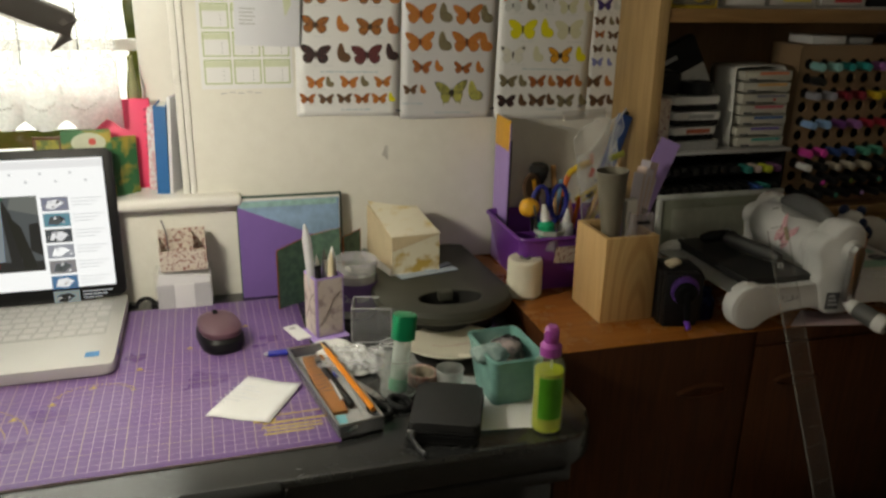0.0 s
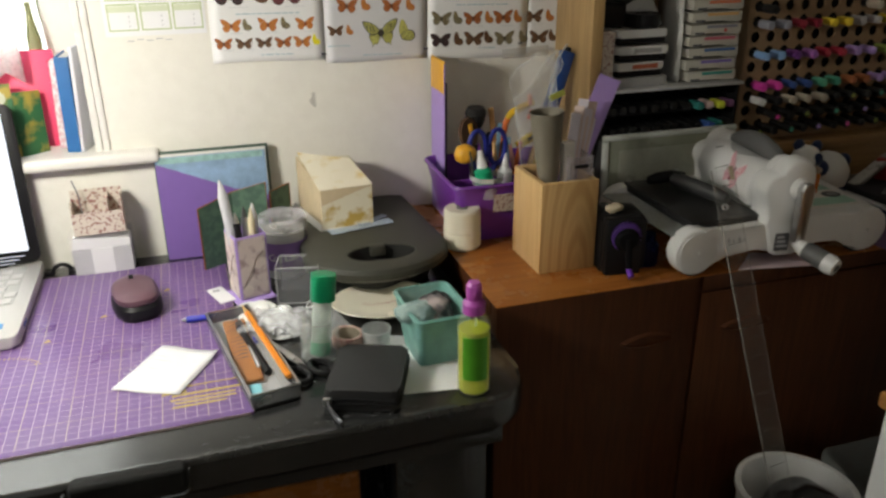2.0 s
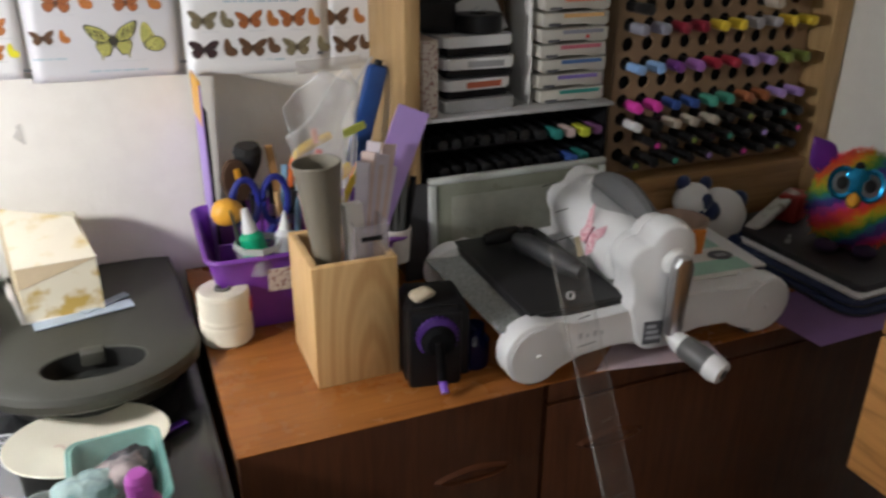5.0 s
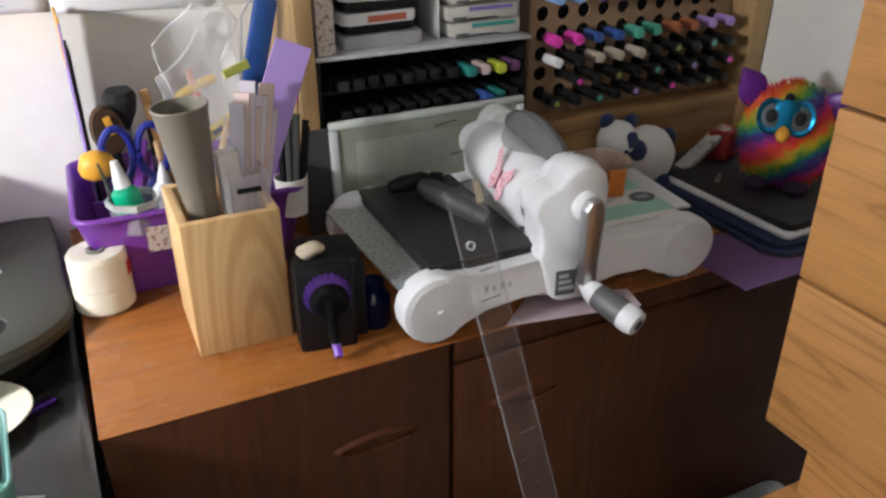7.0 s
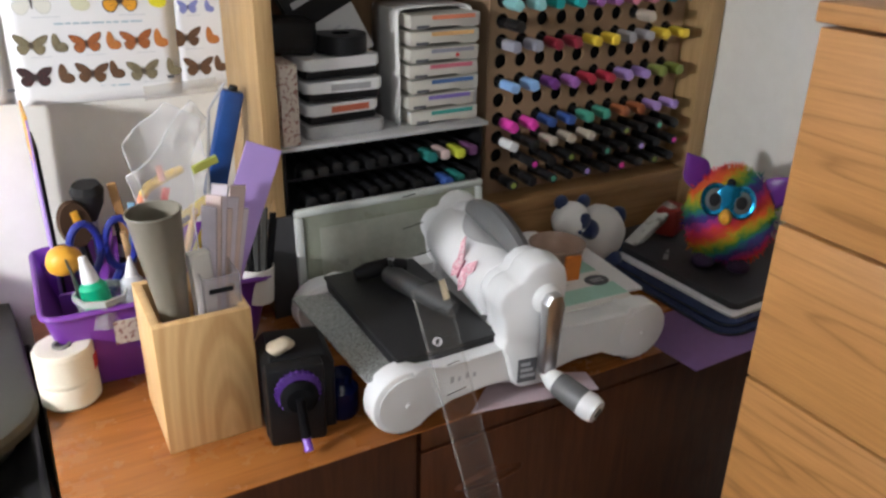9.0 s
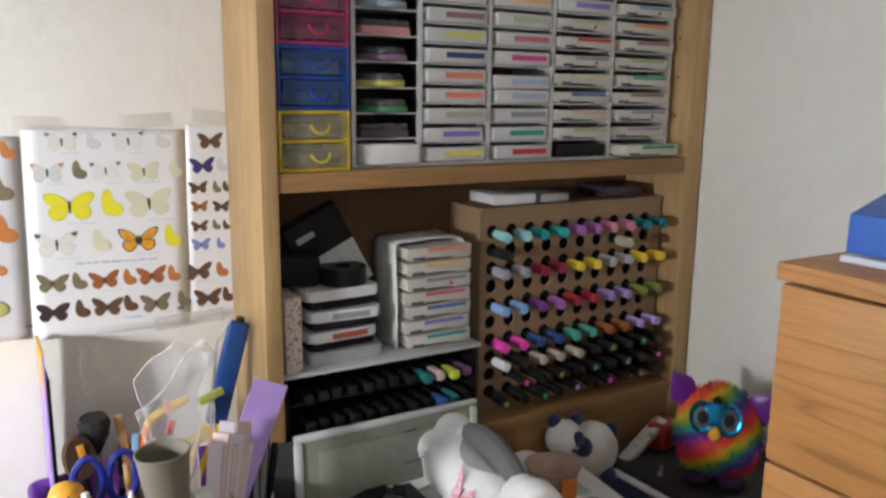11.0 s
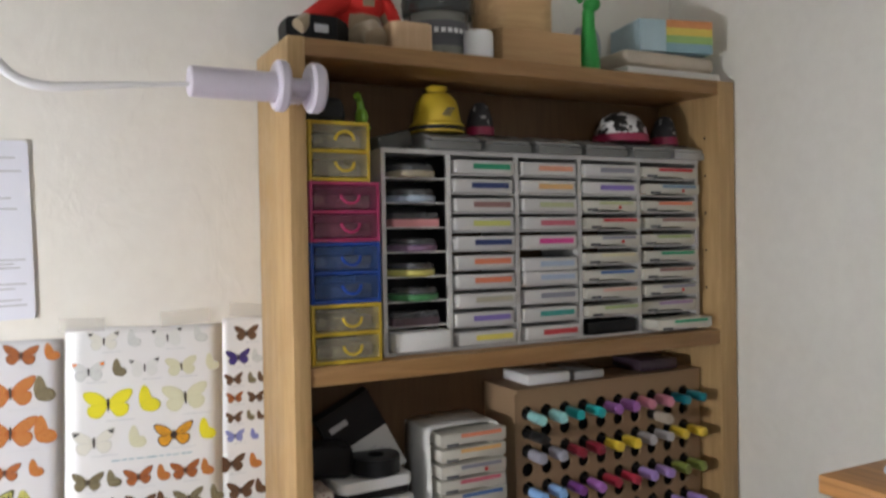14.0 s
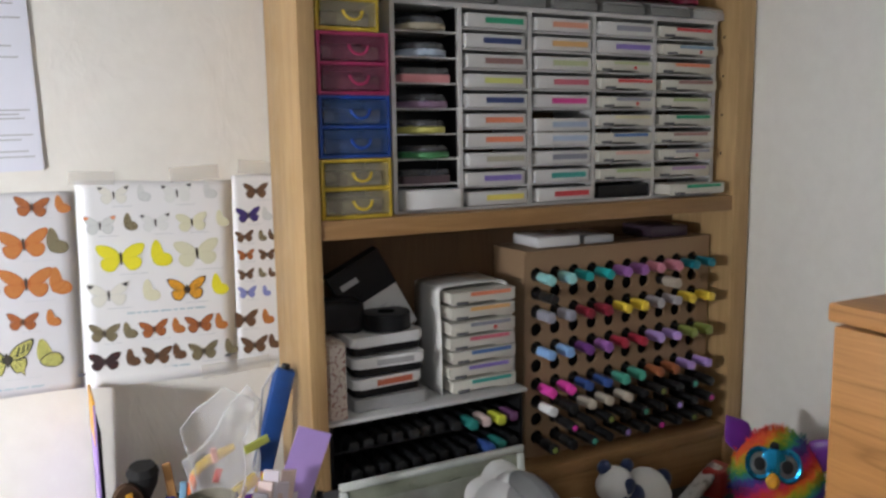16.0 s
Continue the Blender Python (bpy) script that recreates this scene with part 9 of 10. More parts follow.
orn = thing("wheat_ornament", pose(1.156, 1.30, TZ + 0.0972), "small white vase with two dried stems", "ornament")
part("vase", lathe([(0, 0), (0.013, 0), (0.011, 0.008), (0.006, 0.016), (0.005, 0.022), (0.0, 0.022)], 18), WHITE_PLASTIC, orn)
DRY = surf("dried_straw", (0.50, 0.42, 0.25), 0.8)
part("stem", tube([(0, 0, 0.018), (-0.012, 0, 0.04), (-0.03, 0, 0.07)], 0.0012, 6), DRY, orn)
part("stem", tube([(0, 0, 0.018), (0.010, 0, 0.038), (0.028, 0, 0.075)], 0.0012, 6), DRY, orn)
part("seed_head", ball((0.021, 0, 0.058), 0.007, 0.003, 0.026, 12, pose(0, 0, 0, 0, 27, 0)), DRY, orn)
tagged(part("white_pot", lathe([(0, 0), (0.019, 0), (0.0205, 0.002), (0.0205, 0.032), (0.019, 0.037), (0, 0.038)], 24), WHITE_PLASTIC, m=pose(1.192, 1.252, TZ)), "small white lidded pot", "pot")
tagged(part("wooden_box", boxm(-0.066, 0.066, -0.045, 0.045, 0, 0.052, 0.002), wood("light_box_wood", (0.42, 0.25, 0.11), (0.56, 0.36, 0.18), 0, 0.5), m=pose(1.303, 1.300, TZ, 0, 0, -3)), "low rectangular pale wooden box", "box")
wb2 = thing("oval_wooden_box", pose(1.279, 1.302, TZ + 0.0525, 0, 0, -8), "oval bentwood box with a light lid on the wooden box", "box")
ov = prism(round_rect(0.118, 0.082, 0.039, 10), 0.074, None, 0.002)
part("box", ov, wood("bentwood", (0.44, 0.27, 0.12), (0.60, 0.40, 0.20), 0, 0.45), wb2)
part("lid_band", prism(round_rect(0.121, 0.085, 0.0405, 10), 0.022, pose(0, 0, 0.054), 0.001), wood("bentwood_lid", (0.50, 0.32, 0.15), (0.64, 0.45, 0.24), 0, 0.45), wb2)
gr_ = bmesh.new()
add_lathe(gr_, [(0, 0), (0.016, 0), (0.017, 0.01), (0.013, 0.04), (0.0095, 0.07), (0.009, 0.092), (0, 0.095)], 16)
add_ball(gr_, (0.003, -0.004, 0.100), 0.012, 0.015, 0.011, 14)
for sx in (-1, 1):
    add_tube(gr_, [(sx * 0.004, 0.002, 0.108), (sx * 0.006, 0.004, 0.116)], 0.0018, 6)
    add_ball(gr_, (sx * 0.014, 0.002, 0.106), 0.006, 0.002, 0.004, 8)
tagged(part("toy_giraffe", gr_, surf("grass_green_rubber", (0.02, 0.28, 0.04), 0.45, vary=0.06), m=pose(1.388, 1.262, TZ)), "tall bright green rubber giraffe toy", "toy")
tagged(part("grey_wrap", roughen(ball((0, 0, 0.036), 0.024, 0.02, 0.036, 18), 0.006, 45), film("lilac_grey_wrap", (0.45, 0.45, 0.52), 0.85, 0.3), m=pose(1.432, 1.325, TZ + 0.02)), "lilac-grey wrapped bundle behind the giraffe", "bundle")
tagged(part("white_box", boxm(-0.098, 0.094, -0.05, 0.045, 0, 0.014, 0.002), OFFWHITE, m=pose(1.545, 1.295, TZ)), "flat white cardboard box", "box")
tagged(part("folded_cloth", roughen(boxm(-0.095, 0.090, -0.05, 0.045, 0, 0.026, 0.010, 3), 0.003, 30), surf("oatmeal_cloth", (0.52, 0.45, 0.36), 0.95, grain=400, relief=0.8), m=pose(1.538, 1.295, TZ + 0.0145)), "folded oatmeal cloth on the white box", "cloth")
tsx = thing("tissue_box", pose(1.560, 1.292, TZ + 0.042, 0, 0, -12), "tissue box printed in orange, yellow, green and blue bands", "tissue box")
for k, (z0, z1, col, nm) in enumerate(((0, 0.014, (0.22, 0.36, 0.42), "blue_grey_band"), (0.014, 0.026, (0.30, 0.46, 0.16), "green_band"), (0.026, 0.038, (0.66, 0.52, 0.10), "yellow_band"), (0.038, 0.05, (0.62, 0.26, 0.10), "orange_band"))):
    part("printed_band", boxm(-0.022, 0.060, -0.05, 0.045, z0, z1, 0.0), surf(nm, col, 0.5), tsx)
part("end_panel", boxm(-0.068, -0.022, -0.0495, 0.0445, 0, 0.0495), surf("pale_blue_print", (0.38, 0.50, 0.55), 0.5, vary=0.1), tsx)

# clamp lamp on the bookcase edge
LILW = surf("lilac_white_plastic", (0.58, 0.54, 0.62), 0.4, vary=0.04)
cl = thing("clamp_lamp", pose(0.85, 1.185, 1.557), "white gooseneck lamp clamp fixed to the bookcase", "lamp")
part("tube", lathe([(0, -0.052), (0.0150, -0.052), (0.0165, -0.050), (0.0165, 0.046), (0, 0.046)], 28, pose(0, 0, 0, 0, 90)), LILW, cl)
part("disc", lathe([(0, 0.040), (0.026, 0.040), (0.0285, 0.043), (0.0285, 0.050), (0.026, 0.053), (0, 0.053)], 32, pose(0, 0, 0.002, 0, 90)), LILW, cl)
part("neck", lathe([(0.010, 0.053), (0.010, 0.078)], 20, pose(0, 0, 0.002, 0, 90)), LILW, cl)
part("disc", lathe([(0, 0.078), (0.025, 0.078), (0.0285, 0.081), (0.0285, 0.090), (0.026, 0.094), (0, 0.094)], 32, pose(0, 0, 0.002, 0, 90)), LILW, cl)
part("jaw", boxm(0.056, 0.084, 0.0, 0.05, -0.010, 0.010, 0.003), LILW, cl)
part("cable", tube([(-0.050, 0, -0.003), (-0.084, 0, -0.006), (-0.120, 0, -0.009), (-0.156, 0, -0.013), (-0.181, 0, -0.0155), (-0.1975, 0, -0.0142), (-0.210, 0, -0.0105), (-0.219, -0.001, -0.0045), (-0.229, -0.002, 0.006), (-0.262, -0.006, 0.046), (-0.34, -0.014, 0.10), (-0.50, -0.03, 0.15), (-0.70, -0.1, 0.10), (-0.82, -0.14, -0.10)], 0.005, 12, [0.0024, 0.0028, 0.0034, 0.0042, 0.0048, 0.005, 0.005, 0.005, 0.005, 0.0052, 0.0052, 0.0052, 0.0052, 0.0052]), WHITE_PLASTIC, cl)

# ---- papers on the wall ----
def rounded(pts, cuts=3):
    """A closed outline with its corners eased by a smooth curve through the points."""
    out, n = [], len(pts)
    for k in range(n):
        p0, p1, p2, p3 = (pts[(k + d) % n] for d in (-1, 0, 1, 2))
        for q in range(cuts):
            t = q / cuts
            out.append(tuple(0.5 * (2 * b + (c - a) * t + (2 * a - 5 * b + 4 * c - d) * t * t + (3 * b - a - 3 * c + d) * t ** 3) for a, b, c, d in zip(p0, p1, p2, p3)))
    return out


def wing_shape(kind):
    """Right-hand wing outlines, unit size: fore wing and hind wing."""
    if kind == "swallowtail":
        fore, hind = [(0.03, 0.06), (0.26, 0.40), (0.66, 0.62), (0.98, 0.66), (0.90, 0.34), (0.66, 0.02), (0.32, -0.08), (0.05, -0.05)], [(0.05, -0.02), (0.34, -0.05), (0.64, -0.02), (0.66, -0.28), (0.54, -0.52), (0.52, -0.76), (0.42, -0.58), (0.24, -0.60), (0.08, -0.30)]
    elif kind == "blunt":
        fore, hind = [(0.03, 0.08), (0.22, 0.36), (0.56, 0.56), (0.92, 0.58), (0.99, 0.42), (0.84, 0.14), (0.60, -0.02), (0.05, -0.04)], [(0.04, -0.01), (0.54, 0.0), (0.80, -0.08), (0.82, -0.36), (0.60, -0.58), (0.30, -0.56), (0.08, -0.24)]
    else:
        fore, hind = [(0.03, 0.06), (0.25, 0.34), (0.62, 0.57), (0.95, 0.63), (0.99, 0.48), (0.84, 0.18), (0.58, -0.02), (0.05, -0.05)], [(0.04, -0.01), (0.50, 0.0), (0.78, -0.06), (0.80, -0.32), (0.62, -0.56), (0.34, -0.58), (0.08, -0.26)]
    return rounded(fore), rounded(hind)


def shrink(pts, k):
    cx, cy = sum(p[0] for p in pts) / len(pts), sum(p[1] for p in pts) / len(pts)
    return [(cx + (x - cx) * k, cy + (y - cy) * k) for x, y in pts]


def print_mat(key, a, b, lo=0.48, hi=0.6, scale=420):
    return spotted("wing_" + key, a, b, scale, lo, hi, 0.6)


DKB, MIDB = (0.035, 0.020, 0.014), (0.16, 0.075, 0.03)
STYLE = {   # edge, wing, outline kind
    "w": (print_mat("white_edge", (0.62, 0.62, 0.58), (0.5, 0.5, 0.46)), print_mat("white", (0.70, 0.69, 0.62), (0.60, 0.60, 0.52), 0.5, 0.7), "round", True),
    "a": (print_mat("grey_edge", (0.42, 0.44, 0.45), (0.55, 0.56, 0.56)), print_mat("pale", (0.62, 0.64, 0.62), (0.50, 0.52, 0.52), 0.5, 0.7), "round", False),
    "c": (print_mat("cream_edge", (0.56, 0.55, 0.36), (0.62, 0.62, 0.45)), print_mat("cream", (0.64, 0.64, 0.46), (0.58, 0.56, 0.38), 0.5, 0.7), "blunt", False),
    "y": (print_mat("yellow_edge", (0.62, 0.58, 0.02), (0.7, 0.64, 0.03)), print_mat("yellow", (0.74, 0.68, 0.02), (0.68, 0.60, 0.02), 0.5, 0.7), "blunt", False),
    "n": (print_mat("black_edge", DKB, (0.08, 0.04, 0.02)), print_mat("amber", (0.72, 0.34, 0.02), (0.60, 0.24, 0.02), 0.55, 0.7), "round", False),
    "o": (print_mat("orange_edge", (0.36, 0.09, 0.015), (0.45, 0.14, 0.02)), print_mat("orange", (0.52, 0.20, 0.045), (0.26, 0.08, 0.02), 0.50, 0.64), "round", False),
    "r": (print_mat("russet_edge", (0.16, 0.05, 0.02), (0.26, 0.08, 0.02)), print_mat("russet", (0.42, 0.13, 0.03), (0.12, 0.04, 0.015), 0.52, 0.6), "round", False),
    "t": (print_mat("brown_edge", DKB, MIDB), print_mat("tortoise", (0.50, 0.18, 0.04), (0.05, 0.025, 0.015), 0.50, 0.56), "blunt", False),
    "k": (print_mat("brown_edge", DKB, MIDB), print_mat("brown", (0.10, 0.05, 0.025), (0.26, 0.12, 0.04), 0.55, 0.62), "round", False),
    "d": (print_mat("dark_edge", (0.02, 0.014, 0.014), (0.05, 0.03, 0.03)), print_mat("dark", (0.03, 0.018, 0.02), (0.30, 0.05, 0.03), 0.60, 0.66), "blunt", False),
    "g": (print_mat("moss_edge", (0.07, 0.055, 0.03), (0.16, 0.12, 0.06)), print_mat("moss", (0.13, 0.10, 0.05), (0.40, 0.36, 0.22), 0.52, 0.58), "round", False),
    "b": (print_mat("blue_edge", (0.16, 0.18, 0.42), (0.24, 0.26, 0.5)), print_mat("blue", (0.20, 0.22, 0.52), (0.30, 0.33, 0.6), 0.5, 0.65), "round", False),
    "i": (print_mat("ivory_edge", (0.66, 0.67, 0.66), (0.56, 0.58, 0.57)), print_mat("ivory", (0.70, 0.71, 0.69), (0.58, 0.61, 0.58), 0.5, 0.7), "round", True),
    "e": (print_mat("plum_edge", (0.05, 0.015, 0.02), (0.10, 0.03, 0.03)), print_mat("plum", (0.16, 0.035, 0.03), (0.05, 0.02, 0.04), 0.48, 0.58), "blunt", False),
    "v": (print_mat("violet_edge", (0.03, 0.02, 0.07), (0.06, 0.04, 0.12)), print_mat("violet", (0.06, 0.035, 0.22), (0.03, 0.02, 0.08), 0.5, 0.6), "round", False),
    "s": (print_mat("swallow_edge", (0.02, 0.02, 0.012), (0.05, 0.05, 0.02)), print_mat("swallow", (0.62, 0.60, 0.16), (0.03, 0.03, 0.015), 0.52, 0.56, 300), "swallowtail", False),
}
HALF = {"D": "d", "N": "o", "R": "r", "G": "g", "Y": "y", "K": "k", "S": "s", "A": "a", "B": "b", "W": "c", "Q": "n"}
BODY = surf("butterfly_body_print", (0.05, 0.04, 0.035), 0.7, relief=0)
TIPB = surf("wing_tip_print", (0.06, 0.055, 0.055), 0.7, relief=0)
ORTIP = surf("orange_tip_print", (0.75, 0.20, 0.02), 0.7, relief=0)
bf_cache = {}


def butterfly(code):
    """A flat printed butterfly: wing edges, wing fields and a body, one thin layer over another."""
    if code in bf_cache:
        return bf_cache[code]
    half = code.isupper()
    st = STYLE[HALF[code] if half else ("a" if code == "p" else code)]
    fore, hind = wing_shape(st[2])
    bm = bmesh.new()

    def face(pts, lift, mi, s):
        f = bm.faces.new([bm.verts.new((s * x, y, lift)) for x, y in pts])
        f.material_index = mi

    if half:
        up = [(0.04, -0.12), (0.0, 0.22), (0.10, 0.58), (0.22, 0.66), (0.36, 0.50), (0.46, 0.24), (0.50, 0.02), (0.30, -0.16)]
        low = [(0.06, -0.12), (0.30, 0.06), (0.52, 0.12), (0.74, 0.04), (0.86, -0.18), (0.76, -0.38), (0.52, -0.46), (0.24, -0.40), (0.10, -0.28)]
        up, low = rounded(up), rounded(low)
        face(up, 0.010, 1, 1)
        face(low, 0.014, 0, 1)
        face(shrink(low, 0.86), 0.018, 1, 1)
        for q in range(5):
            x_, y_ = 0.26 + 0.12 * q, -0.30 + 0.11 * (q % 3)
            face([(x_, y_), (x_ + 0.05, y_ - 0.02), (x_ + 0.06, y_ + 0.05), (x_ + 0.01, y_ + 0.06)], 0.021, 0, 1)
        for q in range(3):
            x_, y_ = 0.12 + 0.10 * q, 0.42 - 0.14 * q
            face([(x_, y_), (x_ + 0.04, y_ - 0.02), (x_ + 0.05, y_ + 0.05)], 0.021, 0, 1)
    for s in (() if half else (1, -1)):
        face(hind, 0.010, 0, s)
        face(shrink(hind, 0.85), 0.016, 1, s)
        face(fore, 0.013, 0, s)
        face(shrink(fore, 0.85), 0.019, 1, s)
        if st[3] or code == "p":
            face([(0.62, 0.50), (0.94, 0.56), (0.88, 0.34), (0.74, 0.38)], 0.022, 3, s)
        if not st[3] and code not in "apciyw":
            for tx, ty in ((0.66, 0.44), (0.74, 0.28), (0.60, 0.12), (0.56, -0.14), (0.48, -0.34), (0.30, -0.40)):
                face([(0.06, 0.02), (tx, ty - 0.012), (tx, ty + 0.016)], 0.0215, 0, s)
            face([(0.03, 0.10), (0.16, 0.10), (0.20, -0.02), (0.14, -0.16), (0.03, -0.20)], 0.0225, 0, s)
        for k in range(3 if st[2] == "swallowtail" else 0):
            face([(0.30 + 0.2 * k, 0.05 + 0.10 * k), (0.36 + 0.2 * k, 0.03 + 0.10 * k), (0.50 + 0.17 * k, 0.40 + 0.05 * k), (0.44 + 0.17 * k, 0.42 + 0.05 * k)], 0.022, 0, s)
    body = [(0.0, 0.26), (0.05, 0.18), (0.06, 0.02), (0.03, -0.28), (0.0, -0.34), (-0.03, -0.28), (-0.06, 0.02), (-0.05, 0.18)]
    if not half:
        face(body, 0.026, 2, 1)
    me = bpy.data.meshes.new("butterfly_print")
    for f in bm.faces:
        if f.normal.z < 0:
            f.normal_flip()
    bm.to_mesh(me)
    bm.free()
    for mt_ in (st[0], st[1], BODY, ORTIP if code == "p" else TIPB):
        me.materials.append(mt_)
    bf_cache[code] = me
    return me


PAGE_W = surf("glossy_poster_paper", (0.74, 0.74, 0.74), 0.35, vary=0.02, relief=0.1)
PAGE_G = surf("greyish_poster_paper", (0.60, 0.60, 0.62), 0.35, vary=0.03, relief=0.1)
CAPTION = surf("grey_caption", (0.52, 0.54, 0.56), 0.7, relief=0)
HEADING = surf("blue_heading", (0.36, 0.48, 0.54), 0.7, relief=0)
poster = thing("butterfly_poster", pose(0, WALL, 0), "long white poster of printed butterflies in taped-up pages", "poster")


def page(x0, x1, z0, z1, material, rows, lift, tilt, curl=0.0):
    """rows: height, size in metres, a letter for each print (capitals: folded wings) and where each stands along the wall."""
    w, h = x1 - x0, z1 - z0
    bm = bmesh.new()
    nx, nz = 10, 24
    vs = []
    for i in range(nx + 1):
        col = []
        for j in range(nz + 1):
            u, t = i / nx, j / nz
            y = -0.0016 - lift - 0.0002 * (abs(u - 0.5) * 2) ** 3 * (0.6 + 0.4 * math.sin(9 * t + x0 * 40)) - curl * max(0.0, 1 - t / 0.09) ** 1.5 * (0.6 + 0.4 * math.sin(4 * u + 1))
            col.append(bm.verts.new((x0 + w * u, y, z0 + h * t + 0.0012 * math.sin(5 * u + x0 * 20) * (1 if j in (0, nz) else 0))))
        vs.append(col)
    for i in range(nx):
        for j in range(nz):
            bm.faces.new((vs[i][j], vs[i + 1][j], vs[i + 1][j + 1], vs[i][j + 1]))
    cx, cz = (x0 + x1) / 2, (z0 + z1) / 2
    pg = part("poster_page", bm, material, poster, smooth=30, m=pose(cx, 0, cz, 0, tilt, 0) @ pose(-cx, 0, -cz))
    mod = pg.modifiers.new("thick", "SOLIDIFY")
    mod.thickness = 0.0004
    rp = random.Random(int(x0 * 1000))
    for z, size, codes, places in rows:
        for c, x in zip(codes.split(), places):
            whole = c.islower()
            hs = size * (1.0 if whole else 1.05) * rp.uniform(0.96, 1.04)
            ob = new("butterfly_print", butterfly(c))
            ob.parent = pg
            ob.matrix_basis = Matrix.Translation((x if whole else x - 0.43 * hs, -0.0020 - lift, z + rp.uniform(-0.001, 0.001))) @ pose(0, 0, 0, 90, rp.uniform(-4, 4), 0) @ Matrix.Diagonal((hs, hs, 0.012, 1))
            if whole:
                part("caption_bar", boxm(-size * 0.6, size * 0.6, -0.0003, 0, -0.0004, 0.0004), CAPTION, pg, m=pose(x + size * 0.5, -0.0020 - lift, z - size * 0.76), smooth=0)
    return pg


PZ0, PZ1 = 1.036, 1.286
pA = page(0.318, 0.4995, 1.044, PZ1, PAGE_W, ((1.247, 0.024, "t N t N", (0.352, 0.399, 0.446, 0.488)), (1.197, 0.024, "t N t R", (0.352, 0.399, 0.446, 0.487)), (1.150, 0.0265, "d K e D", (0.352, 0.401, 0.441, 0.486)), (1.102, 0.016, "o G o G o", (0.351, 0.376, 0.409, 0.437, 0.469)), (1.074, 0.0140, "r k k r o Y", (0.337, 0.369, 0.401, 0.432, 0.463, 0.486))), 0.0, 0.9, 0.004)
pB = page(0.501, 0.6765, 1.035, 1.276, PAGE_G, ((1.260, 0.0185, "r N r N", (0.536, 0.579, 0.632, 0.665)), (1.217, 0.0275, "o G o G", (0.535, 0.581, 0.621, 0.657)), (1.169, 0.0275, "o G o N", (0.535, 0.581, 0.621, 0.658)), (1.125, 0.0175, "r N r N", (0.539, 0.571, 0.615, 0.648)), (1.086, 0.0130, "k N", (0.519, 0.543)), (1.080, 0.0315, "s S", (0.596, 0.642))), 0.0006, 1.2, 0.003)
pC = page(0.6785, 0.863, 1.030, 1.284, PAGE_W, ((1.268, 0.0190, "w A i A", (0.721, 0.756, 0.795, 0.836)), (1.232, 0.0190, "p G i c W", (0.704, 0.739, 0.768, 0.812, 0.851)), (1.191, 0.0285, "y Y c", (0.726, 0.774, 0.817)), (1.146, 0.0245, "w W n Y", (0.710, 0.760, 0.803, 0.845)), (1.097, 0.0180, "g G r N r N", (0.703, 0.733, 0.761, 0.791, 0.817, 0.845)), (1.062, 0.0190, "d K k K g G", (0.702, 0.735, 0.763, 0.791, 0.821, 0.857))), 0.0008, 1.3, 0.008)
page(0.8645, 0.950, 1.032, 1.288, PAGE_W, ((1.266, 0.0165, "k", (0.896,)), (1.234, 0.0165, "v A", (0.885, 0.910)), (1.206, 0.0125, "k G K", (0.879, 0.903, 0.916)), (1.181, 0.0115, "r k", (0.880, 0.908)), (1.155, 0.0115, "k G K", (0.879, 0.901, 0.914)), (1.131, 0.0130, "b B", (0.880, 0.906)), (1.095, 0.0180, "k N", (0.875, 0.907)), (1.059, 0.0180, "k K", (0.887, 0.914))), 0.0, 0.8)
for pg, x, w, zf in ((pA, 0.41, 0.10, 0.665), (pA, 0.42, 0.05, 0.925), (pB, 0.520, 0.03, 0.90), (pB, 0.60, 0.07, 0.965), (pC, 0.775, 0.09, 0.665), (pC, 0.775, 0.05, 0.96)):
    u0, rh = x - w / 2, random.Random(int(x * 1000))
    while u0 < x + w / 2 - 0.004:
        wl = rh.uniform(0.005, 0.014)
        part("heading_bar", boxm(0, wl, -0.0003, 0, -0.0009, 0.0009), HEADING, pg, m=pose(u0, -0.0031, PZ1 - zf * (PZ1 - PZ0)), smooth=0)
        u0 += wl + 0.0025
for pg, x in ((pA, 0.497), (pB, 0.675), (pC, 0.852)):
    part("maker_mark", boxm(-0.004, 0.004, -0.0003, 0, -0.002, 0.002), INK, pg, m=pose(x, -0.0031, PZ0 + 0.016), smooth=0)
TAPE = film("yellowed_tape", (0.78, 0.75, 0.68), 0.20, 0.25)
for x, z, w, h, a in ((0.70, 1.29, 0.05, 0.016, 2), (0.82, 1.292, 0.06, 0.018, -3), (0.90, 1.296, 0.05, 0.018, 6), (0.86, 1.034, 0.09, 0.018, -2)):
    tagged(part("tape_strip", boxm(-w / 2, w / 2, -0.0004, 0, -h / 2, h / 2), TAPE, m=pose(x, WALL - 0.0042, z, 0, a, 0), smooth=0), "yellowed sticky tape holding the poster", "tape", "tape strips")

# calendar, card and letter
GRID = surf("lime_print", (0.40, 0.47, 0.22), 0.7, relief=0)
PALEG = surf("pale_lime_print", (0.58, 0.62, 0.46), 0.7, relief=0)
cal = thing("wall_planner", pose(0.162, WALL - 0.0012, 1.094), "white wall planner with lime green squares", "planner")
part("sheet", boxm(0, 0.150, -0.0006, 0, 0, 0.235), PAPER, cal)
